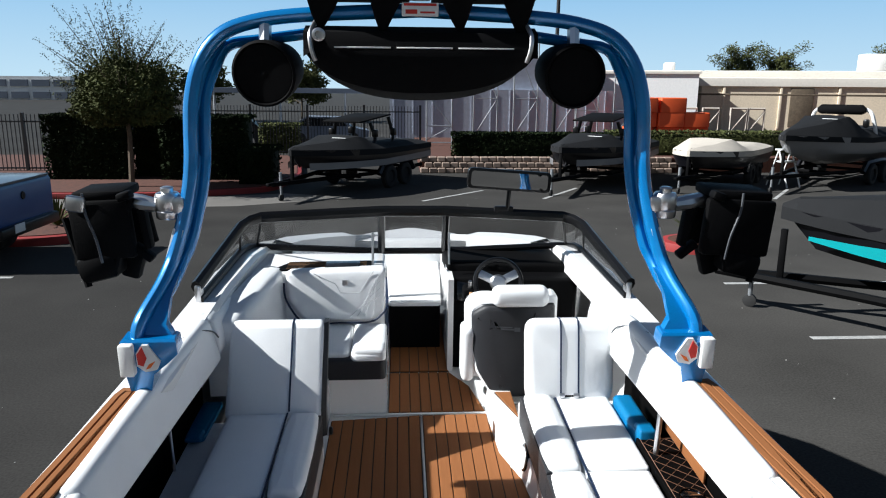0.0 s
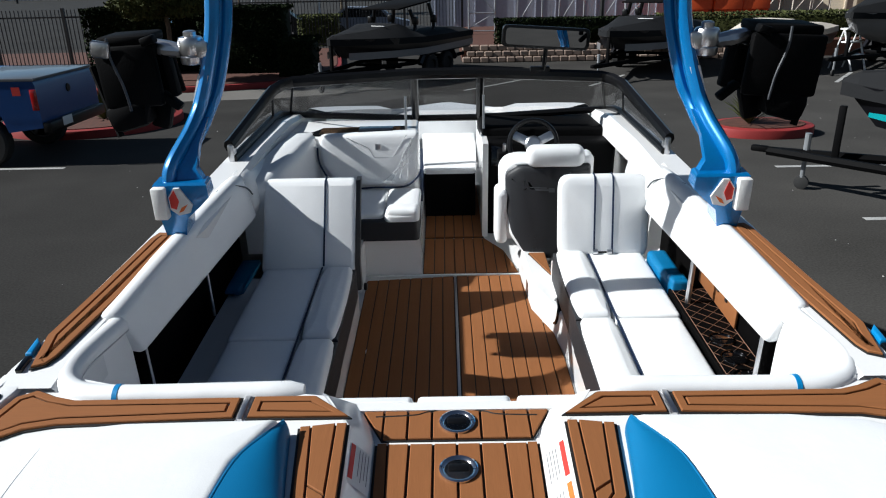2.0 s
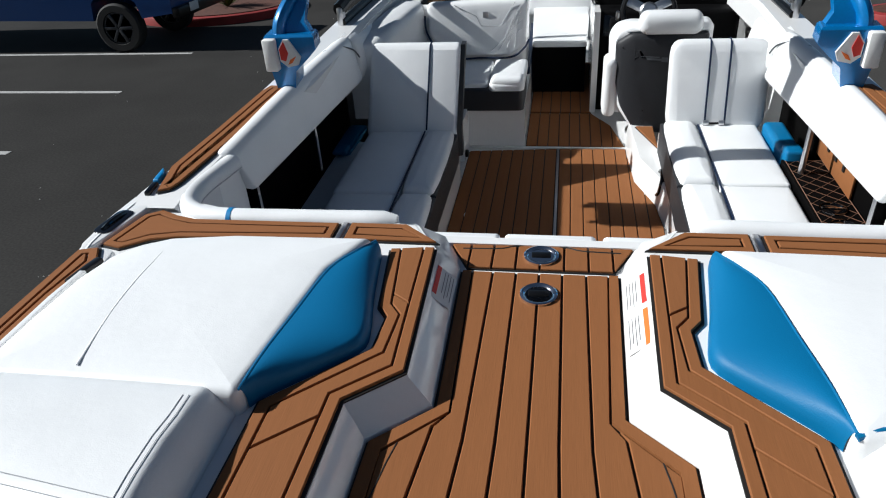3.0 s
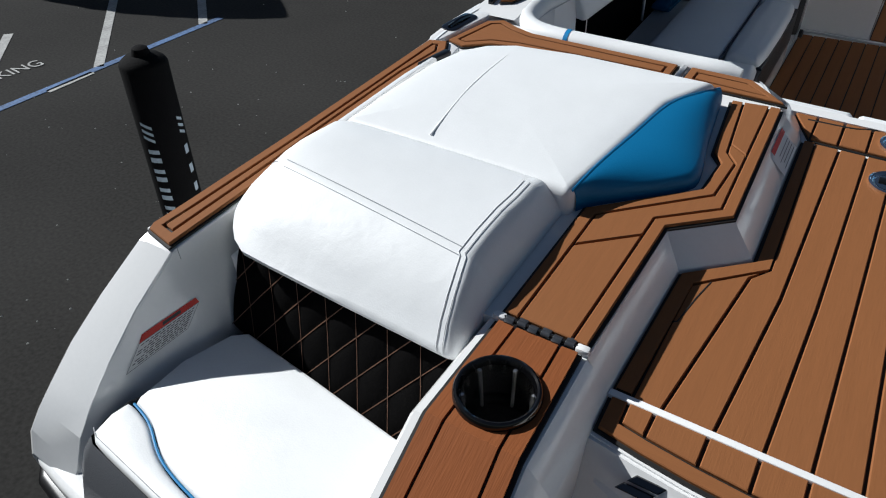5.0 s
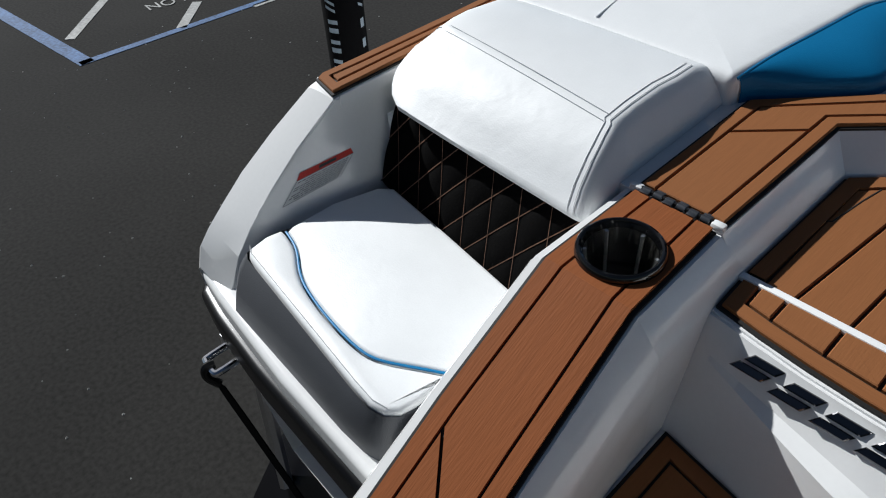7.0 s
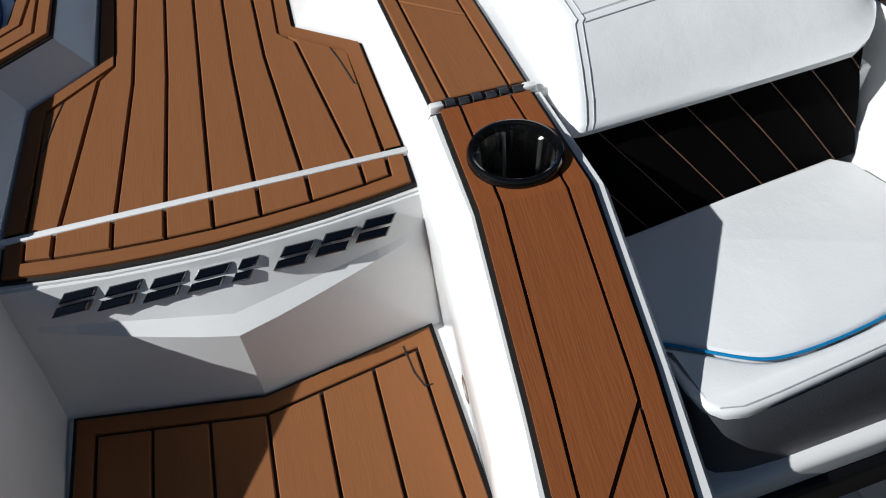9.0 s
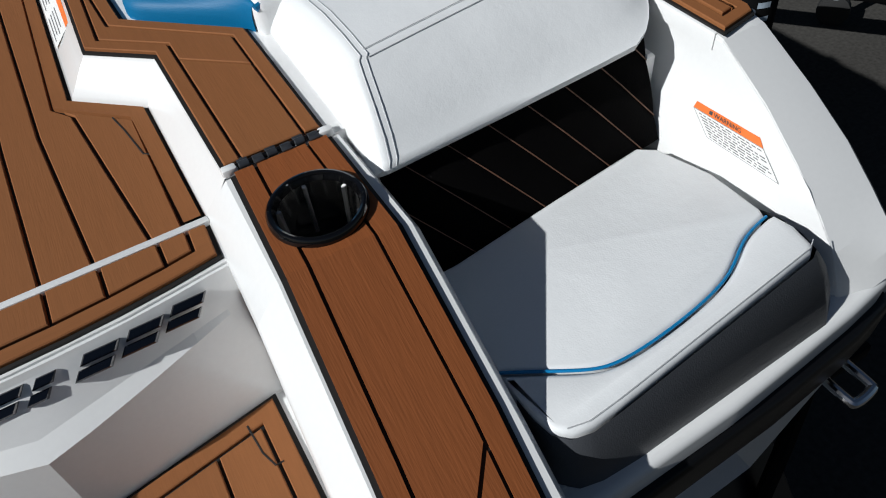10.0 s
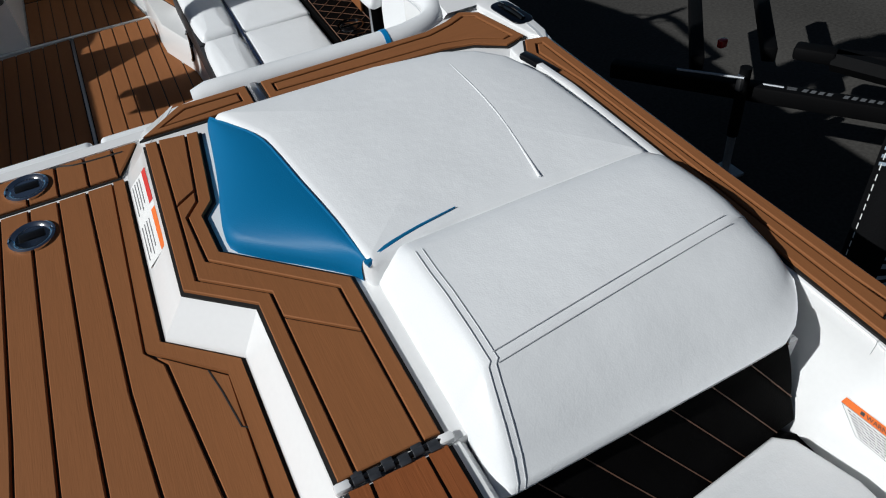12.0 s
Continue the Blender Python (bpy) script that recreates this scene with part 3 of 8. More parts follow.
    part("rub_rail", bm, M_BLACK, boat, "black rubber rub rail")
    bm = bmesh.new()
    slab(bm, mirror([(0.42, -0.50), (1.02, -0.44), (1.02, 0.06), (0.42, 0.06)], s), 1.30, 1.474)
    part("well_floor", bm, M_GEL, boat)
    bm = bmesh.new()
    tube(bm, smooth_path([(s * 1.129, -0.475, 1.268), (s * 1.130, -0.545, 1.268), (s * 1.124, -0.556, 1.268), (s * 1.085, -0.560, 1.268), (s * 1.076, -0.548, 1.268), (s * 1.076, -0.475, 1.268)]), 0.0085, 10)
    for x in (1.129, 1.076):
        disc_stack(bm, (s * x, -0.475, 1.268), (0, -1, 0), [(0.0, 0.018), (0.012, 0.018), (0.016, 0.012)], 16)
    part("transom_eye", bm, M_CHROME, boat, "chrome tie-down eye")


def thing_part(name, parent):
    ob = new(name)
    ob.parent = parent
    return ob


def wall_labels(s):
    lab = thing("wall_label", "white safety label with red and orange headings on the walkway wall", "label", "walkway labels")
    a, b = Vector((s * 0.1875, 0.800, WALK + 0.012)), Vector((s * 0.1830, 0.560, WALK + 0.012))
    up = Vector((s * 0.052, 0, 0.050)).normalized()
    nrm = Vector((-s * 0.69, 0, 0.72)).normalized()
    w = (b - a).length
    r = (b - a).normalized()
    w = w if s > 0 else w * 0.5
    rows = [("sheet", [(0, w, 0.004, 0.060)], M_SIGNW, 0.0045), ("heading", [(0.002, 0.105, 0.047, 0.059)], M_SIGNR, 0.0053)] + ([("heading", [(0.125, w - 0.002, 0.047, 0.059)], M_SIGNO, 0.0053)] if s > 0 else [])
    rows += [("text_bar", [(0.008 + 0.125 * i, 0.100 + 0.125 * i - 0.012 * (j % 2), 0.010 + 0.008 * j, 0.0116 + 0.008 * j)], M_INKPALE, 0.0053) for i in range(2 if s > 0 else 1) for j in range(4)]
    for nm, row, mat, off in rows:
        bm = bmesh.new()
        bars(bm, a + nrm * off, r, up, row)
        part(nm, bm, mat, lab)


def deck_fittings(s):
    cl = thing("pop_up_cleat", "dark chrome pop-up cleat in the gunwale", "cleat", "cleats")
    bm = bmesh.new()
    slab(bm, rounded([(-0.025, -0.060), (0.025, -0.060), (0.025, 0.060), (-0.025, 0.060)], 0.0245, 6), -0.003, 0.004, 0.002)
    part("plate", bm, M_SMOKE, cl)
    bm = bmesh.new()
    tube(bm, smooth_path([(0, -0.044, 0.004), (0, -0.018, 0.007), (0, 0.018, 0.007), (0, 0.044, 0.004)]), 0.006, 8)
    part("bar", bm, M_GLOSS, cl)
    cl.matrix_world = pose(s * 1.090, 0.905, DECK + 0.013, 0, 0, s * 7)
    light = thing("nav_light", "blue and smoked deck light at the end of the teak rail", "light", "deck lights")
    part("lens", slab(bmesh.new(), rounded(mirror([(1.094, 1.186), (1.074, 1.160), (1.066, 1.105), (1.086, 1.105)], s), 0.004, 3), DECK + 0.012, DECK + 0.036, 0.006), M_PIPE, light, "blue lens")
    part("cover", slab(bmesh.new(), rounded(mirror([(1.086, 1.103), (1.066, 1.103), (1.062, 1.040), (1.078, 1.040)], s), 0.004, 3), DECK + 0.010, DECK + 0.032, 0.006), M_GLOSS, light, "smoked cover")
    bm = bmesh.new()
    block(bm, (s * 1.010, 0.655, DECK + 0.034), (0.022, 0.10, 0.014), 0.005, Matrix.Rotation(s * 0.20, 4, "Z"))
    solo("rail_handle", bm, M_BLACK, "black recessed grip between pad and rail", "grip", "rail grips")


for side in (-1, 1):
    build_side(side)
    wall_labels(side)
    deck_fittings(side)


def build_walkway():
    outline = WALK_EDGE + mirror(WALK_EDGE, -1)[::-1]
    bm = bmesh.new()
    slab(bm, [(0.29, -0.076), (0.30, 0.31), (0.19, 0.41), (0.20, 0.85), (0.25, 1.0), (-0.25, 1.0), (-0.20, 0.85), (-0.19, 0.41), (-0.30, 0.31), (-0.29, -0.076), (-0.14, -0.096), (0, -0.103), (0.14, -0.096)], WALK - 0.05, WALK)
    part("walkway", bm, M_GEL, boat)
    # fanned planks of the walkway
    base = part("teak_pad", slab(bmesh.new(), outline, WALK, WALK + 0.004), M_CAULK, boat, "brown faux-teak walkway pad with black caulk lines")
    lines = [((0.0, 0.006), (0.0, 0.338), (0.0, 0.848)), ((0.0625, 0.006), (0.0545, 0.325), (0.053, 0.848)), ((0.131, 0.006), (0.111, 0.325), (0.107, 0.848))]
    for s in (-1, 1):
        g = 0.0025
        for p, q in zip(lines, lines[1:]):
            ring = mirror([(x + g, y) for x, y in p] + [(x - g, y) for x, y in q[::-1]], s)
            part("plank", slab(bmesh.new(), ring, WALK + 0.004, WALK + 0.010, 0.0015, 1), M_TEAK, base)
        ring = mirror([(x + g, y) for x, y in lines[2]] + [(0.155, 0.848), (0.141, 0.389), (0.166, 0.352), (0.207 - g, 0.006)], s)
        part("plank", slab(bmesh.new(), ring, WALK + 0.004, WALK + 0.010, 0.0015, 1), M_TEAK, base)
        ring = mirror([(0.207 + g, 0.006), (0.2495, 0.006), (0.2495, 0.284), (0.158, 0.371), (0.171, 0.352)], s)
        part("plank", slab(bmesh.new(), ring, WALK + 0.004, WALK + 0.010, 0.0015, 1), M_TEAK, base)
        bm = bmesh.new()
        tube(bm, [(s * x, y, WALK + 0.0095) for x, y in ((0.2235, 0.308), (0.233, 0.262), (0.244, 0.189), (0.2520, 0.184))], 0.0017, 6)
        part("caulk_line", bm, M_CAULK, base)
    for s in (-1, 1):
        e = [(0.279, 0.010), (0.273, 0.304), (0.168, 0.398), (0.178, 0.847)]
        rings_in = mirror([(0.255, 0.010), (0.249, 0.290), (0.145, 0.389), (0.158, 0.847)], s)
        bm = bmesh.new()
        lo = [bm.verts.new((x, y, WALK + 0.012)) for x, y in mirror(e, s)]
        hi = [bm.verts.new((x, y, WALK + 0.012)) for x, y in rings_in]
        lo2 = [bm.verts.new((x, y, WALK + 0.003)) for x, y in mirror(e, s)]
        hi2 = [bm.verts.new((x, y, WALK + 0.003)) for x, y in rings_in]
        for a, b in ((lo, hi), (lo2, lo), (hi, hi2)):
            for j in range(3):
                bm.faces.new((a[j], a[j + 1], b[j + 1], b[j]))
        part("border_strip", bm, M_TEAK, base)
    # hatch step at the cockpit end
    teak([(-0.172, 0.864), (0.172, 0.864), (0.232, 0.986), (-0.232, 0.986)], WALK, boat, border=0, pitch=0.0535, edge=0.003)
    bm = bmesh.new()
    tube(bm, smooth_path([(x, y, WALK + 0.0098) for x, y in ((-0.19, 0.945), (-0.10, 0.950), (-0.065, 0.962), (0.0, 0.972), (0.065, 0.962), (0.10, 0.950), (0.19, 0.945))]), 0.0024, 4)
    part("caulk_line", bm, M_CAULK, boat)
    bm = bmesh.new()
    block(bm, (0, 0.0, WALK + 0.0065), (0.572, 0.0120, 0.011), 0.0012)
    part("joint_strip", bm, M_GEL, boat, "white joint strip")
    # strip aft of the white joint
    rim = [(0.284, -0.006), (0.281, -0.071), (0.21, -0.083), (0.14, -0.091), (0.07, -0.096), (0, -0.098), (-0.07, -0.096), (-0.14, -0.091), (-0.21, -0.083), (-0.281, -0.071), (-0.284, -0.006)]
    bed = part("teak_pad", slab(bmesh.new(), rim, WALK, WALK + 0.004), M_CAULK, boat, "brown faux-teak foam strip with black caulk lines")
    part("border_strip", slab(bmesh.new(), offset_chain(rim, -0.006) + offset_chain(rim, -0.029)[::-1], WALK + 0.004, WALK + 0.010, 0.0015, 1), M_TEAKX, bed)
    inner = offset_chain(rim, -0.034)
    stops = [-0.30, -0.213, -0.135, -0.0645, 0.0, 0.0645, 0.135, 0.213, 0.30]
    for a, b in zip(stops, stops[1:]):
        piece = clip(clip(inner, 1, 0, b - 0.0025), -1, 0, -a - 0.0025)
        if len(piece) > 2:
            part("plank", slab(bmesh.new(), piece, WALK + 0.004, WALK + 0.010, 0.0015, 1), M_TEAK, bed)
    for y in (0.920, 0.762):                                   # latches
        latch = thing_part("latch", boat)
        bm = bmesh.new()
        disc_stack(bm, (0.002, y, WALK + 0.010), (0, 0, 1), [(0, 0.042), (0.005, 0.042), (0.007, 0.038), (0.006, 0.034), (0.002, 0.030), (0.002, 0.0)], 28)
        part("ring", bm, M_CHROME, latch, "chrome ring")
        bm = bmesh.new()
        block(bm, (0.002, y + 0.004, WALK + 0.0125), (0.046, 0.020, 0.005), 0.002)
        part("pull", bm, M_BLACK, latch)
    # transom face with its crease
    bm = bmesh.new()
    n = 12
    rows = []
    side = lambda x: abs(x) / 0.29
    for k in range(n + 1):
        x = -0.31 + 0.62 * k / n
        u = min(1.0, side(x))
        top = -0.103 + 0.027 * u * u
        crease = -0.187 + 0.090 * u ** 1.15
        rows.append([(x, top + 0.002, WALK - 0.004), (x, top - 0.004, WALK - 0.003), (x, top - 0.008, WALK - 0.012), (x, blend(-0.160, -0.098, u), 1.613 + 0.010 * u), (x, crease, blend(1.598, 1.616, u)), (x, -0.2005 + 0.048 * u, LOW - 0.01)])
    loft(bm, rows, closed=False)
    part("transom", bm, M_GEL, boat, "", 14)
    # lower platform
    bm = bmesh.new()
    slab(bm, [(-0.31, -0.10), (-0.33, -0.9), (0.33, -0.9), (0.31, -0.10)], LOW - 0.08, LOW - 0.004)
    part("platform", bm, M_GEL, boat)
    teak([(-0.274, -0.154), (0.0, -0.201), (0.265, -0.154), (0.270, -0.55), (0.28, -0.88), (-0.28, -0.88), (-0.270, -0.55)], LOW - 0.004, boat, border=0.026, pitch=0.0755)
    bm = bmesh.new()
    tube(bm, [(x, y, LOW + 0.0055) for x, y in ((0.212, -0.186), (0.217, -0.236), (0.226, -0.262), (0.238, -0.262))], 0.0017, 6)
    part("caulk_line", bm, M_CAULK, boat)
    for s in (-1, 1):
        bm = bmesh.new()
        disc_stack(bm, (s * 0.2790, -0.305 if s > 0 else -0.340, 1.507 if s > 0 else 1.570), (-s, 0.05, 0.0), [(-0.006, 0.021), (0.004, 0.021), (0.005, 0.017), (0.002, 0.014), (0.002, 0)], 24)
        part("drain", bm, M_ALU if s > 0 else M_BLACK, boat)


build_walkway()


def build_emblem():
    """The maker's name on the transom as a row of plain slanted plates."""
    em = thing_part("emblem", boat)
    out = Vector((0, -0.62, 0.78))
    for k in range(8):
        x0 = -0.224 + k * 0.0575
        wide = 0.024 if k == 4 else 0.044
        u = min(1.0, abs(x0 + wide / 2) / 0.29)
        lip = -0.111 + 0.027 * u * u
        rise = 0.006 * u

        def at(fx, fz, h):
            p = Vector((x0 + wide * fx + 0.022 * fz, lip - 0.022 * (1 - fz), 1.6425 + rise + 0.0175 * fz))
            return p + out * h
        for a, b in ((0.0, 0.42), (0.56, 1.0)):
            bm = bmesh.new()
            loft(bm, [[at(fx, fz, h) for fx, fz in ((i, a + i), (1 - i, a + i), (1 - i, b - i), (i, b - i))] for h, i in ((-0.006, 0.0), (0.004, 0.0), (0.006, 0.05))])
            part("bar", bm, M_SMOKE, em, "smoked chrome bar")


build_emblem()


def cup_holder(x, y, z):
    cup = thing("cup_holder", "black and stainless cup holder set in the teak arm", "cup holder", "cup holders on the arms")
    bm = bmesh.new()
    disc_stack(bm, (x, y, z), (0, 0, 1), [(0.000, 0.0645), (0.007, 0.0640), (0.0105, 0.0615), (0.0115, 0.0585), (0.0100, 0.0555), (0.004, 0.0530), (-0.006, 0.0515)], 48, False)
    part("rim", bm, M_GLOSS, cup, "glossy black rim")
    bm = bmesh.new()
    disc_stack(bm, (x, y, z), (0, 0, 1), [(0.000, 0.0518), (-0.012, 0.0505), (-0.030, 0.0490), (-0.060, 0.0470), (-0.085, 0.0455)], 48, False)
    part("liner", bm, M_DARKCHROME, cup, "polished steel liner")
    bm = bmesh.new()
    disc_stack(bm, (x, y, z), (0, 0, 1), [(-0.085, 0.0460), (-0.083, 0.040), (-0.084, 0.030), (-0.080, 0.026), (-0.080, 0.0)], 32)
    part("rubber_insert", bm, M_MATT, cup)
    for k in range(6):
        a = 0.5 + k * math.pi / 3
        bm = bmesh.new()
        tube(bm, [(x + r * math.cos(a), y + r * math.sin(a), z + h) for r, h in ((0.0500, -0.004), (0.0478, -0.040), (0.0452, -0.082))], 0.0026, 8)
        part("liner_rib", bm, M_ALU, cup)
    return cup

# ---------------------------------------------------------------- sun pads and seats of the stern


def bolster_section(x):
    """Outline of the head bolster across the boat at x, from the front foot over the top to the lower edge: (y, z)."""
    f = (x - 0.56) / 0.42
    ys, zs = blend(0.037, 0.082, max(0.0, f)), blend(1.816, 1.827, f)
    yl, zl = -0.088, blend(1.716, 1.748, f)
    return [(0.315, 1.752), (0.312, 1.782), (0.296, 1.800), (0.262, blend(1.806, zs, 0.55)), (0.215, zs - 0.003), (0.16, zs + 0.004), (max(0.09, ys + 0.036), zs + 0.004), (ys + 0.020, zs + 0.001),
            (ys + 0.010, zs), (ys, zs - 0.0005), (ys - 0.006, zs - 0.003), (blend(ys, yl, 0.22) - 0.004, blend(zs, zl, 0.15)), (blend(ys, yl, 0.45) - 0.008, blend(zs, zl, 0.36)), (blend(ys, yl, 0.70) - 0.009, blend(zs, zl, 0.64)),
            (blend(ys, yl, 0.90) - 0.005, blend(zs, zl, 0.88)), (yl, zl + 0.006), (yl + 0.003, zl - 0.006), (yl + 0.014, zl - 0.014), (yl + 0.04, zl - 0.012), (0.02, zl - 0.008), (0.20, 1.738)]


def sun_pad(s):
    pad = thing("sun_pad", "white vinyl sun pad with blue side panel on the stern", "sun pad", "sun pads")
    white = [(0.490, 0.288), (0.640, 0.296), (0.80, 0.296), (1.004, 0.290), (0.998, 0.45), (0.985, 0.600), (0.958, 0.690), (0.915, 0.742), (0.850, 0.778), (0.700, 0.800), (0.374, 0.806), (0.440, 0.672)]
    bm = bmesh.new()
    slab(bm, rounded(mirror(white, s), 0.016, 3), DECK, DECK + 0.058, 0.018, 4, crown=0.006)
    part("cushion", bm, M_VINYL, pad)
    # blue panel: a soft face that falls from the piping to the teak strip
    ridge = [(0.372, 0.816, 0.040), (0.400, 0.756, 0.050), (0.439, 0.672, 0.055), (0.462, 0.52, 0.056), (0.480, 0.40, 0.056), (0.492, 0.302, 0.050)]
    foot = [(0.360, 0.808, 0.0), (0.346, 0.70, 0.0), (0.334, 0.62, 0.0), (0.322, 0.56, 0.0), (0.316, 0.488, 0.0), (0.350, 0.444, 0.0), (0.420, 0.380, 0.0), (0.470, 0.332, 0.0), (0.484, 0.310, 0.0)]

    def along(chain, n):
        chain = smooth_path(chain, 5)
        seg = [0.0]
        for p, q in zip(chain, chain[1:]):
            seg.append(seg[-1] + (q - p).length)
        out = []
        for k in range(n + 1):
            d, i = seg[-1] * k / n, 0
            while i < len(seg) - 2 and seg[i + 1] < d:
                i += 1
            out.append(chain[i].lerp(chain[i + 1], (d - seg[i]) / max(1e-9, seg[i + 1] - seg[i])))
        return out
    bm = bmesh.new()
    rows = []
    for p, q in zip(along(ridge, 28), along(foot, 28)):
        row = [(s * p.x, p.y, DECK - 0.01)]
        for f in (0.0, 0.04, 0.2, 0.4, 0.6, 0.76, 0.88, 0.95, 0.985, 1.0):
            m = p.lerp(q, f)
            fall = 1 - f ** 2.6 * 0.55 if f < 0.9 else (1 - 0.9 ** 2.6 * 0.55) * max(0.0, 1 - ((f - 0.9) / 0.1) ** 2) ** 0.5
            row.append((s * m.x, m.y, DECK + p.z * fall - (0.02 if f == 1.0 else 0.0)))
        rows.append(row)
    loft(bm, rows, closed=False)
    part("side_panel", bm, M_BLUEV, pad, "blue vinyl panel", 80)
    bm = bmesh.new()
    tube(bm, [(s * p.x, p.y, DECK + p.z - 0.001) for p in smooth_path(ridge, 4)], 0.0028, 8)
    part("piping", bm, M_BLUEV, pad)
    bm = bmesh.new()
    line = [(0.836, 0.755, 0.0560), (0.837, 0.68, 0.0610), (0.837, 0.583, 0.0624), (0.830, 0.48, 0.0624), (0.807, 0.325, 0.0610)]
    tube(bm, smooth_path([(s * x, y, DECK + z) for x, y, z in line]), 0.0024, 8)
    part("welt", bm, M_VINYL, pad)
    bm = bmesh.new()
    tube(bm, smooth_path([(s * 0.490, 0.296, DECK + 0.046), (s * 0.525, 0.306, DECK + 0.0545), (s * 0.58, 0.318, DECK + 0.0585), (s * 0.655, 0.328, DECK + 0.0615)]), [blend(0.0065, 0.0010, k / 18) for k in range(19)], 8)
    if s > 0:
        part("gusset", bm, M_BLUEV, pad, "blue gusset")
    else:
        bm.free()
    # raised head bolster: a section swept from the inner to the outer end
    bm = bmesh.new()
    rings = []
    for x, k in ((0.502, 0.0), (0.504, 0.12), (0.513, 0.38), (0.530, 0.74), (0.545, 0.955), (0.552, 0.99), (0.558, 1.0), (0.568, 1.0), (0.64, 1.015), (0.72, 1.025), (0.80, 1.03), (0.88, 1.025), (0.94, 1.015), (0.968, 1.0), (0.986, 0.975), (0.998, 0.93), (1.007, 0.84), (1.012, 0.68), (1.014, 0.40), (1.013, 0.12)):
        ring = []
        for i, (y, z) in enumerate(bolster_section(min(max(x, 0.56), 0.98))):
            down = min(1.0, max(0.0, (i - 9) / 6)) if i < 16 else 1.0
            xe = x - 0.034 * down * max(0.0, min(1.0, (0.70 - x) / 0.14)) * min(1.0, (x - 0.502) / 0.056)
            foot = 1.744 if y > 0.03 else blend(1.744, 1.700 if x < 0.7 else 1.755, min(1.0, (0.03 - y) / 0.10))
            hard = k if i < 10 or k > 0.98 else blend(k, 1.0, 0.55 * down)
            z2 = foot + (z - foot) * hard if z > foot else z
            o = max(0.0, (x - 0.93) / 0.08) ** 2 * down
            y, z2 = y + 0.062 * o, z2 + 0.020 * o * (1 if z2 < 1.80 else 0)
            ring.append((s * max(xe, 0.500), y + (1 - k) * (0.008 if y < 0 else -0.010 if y > 0.25 else 0.0) if k < 1 else y, z2))
        rings.append(ring)
    loft(bm, rings)
    part("head_bolster", bm, M_VINYL, pad, "raised white bolster with double stitching", 75)
    for d in (0.0, 1.0):                                        # stitches along the top edge and down the inner corner
        bm = bmesh.new()
        n = 16
        pts = []
        for k in range(n + 1):
            x = blend(0.566, 0.972, k / n)
            sec = bolster_section(x)
            f = 1.0 + 0.03 * math.sin(math.pi * k / n)
            y, z = sec[8] if d else sec[10]
            pts.append((s * x, y, 1.744 + (z - 1.744) * f + (0.0016 if d else 0.0012)))
        tube(bm, pts, 0.0007, 5)
        part("stitching", bm, M_STITCH, pad)
        bm = bmesh.new()
        x = 0.568 if d else 0.557
        sec = bolster_section(0.562)
        tube(bm, [(s * (x - 0.034 * min(1.0, max(0.0, (i - 6) / 6))), y - (0.0012 if i > 7 else 0), z + (0.0010 if i < 8 else 0.0004)) for i, (y, z) in enumerate(sec[3:16])], 0.0007, 5)
        part("stitching", bm, M_STITCH, pad)
    return pad


SEAT_TOP = 1.590


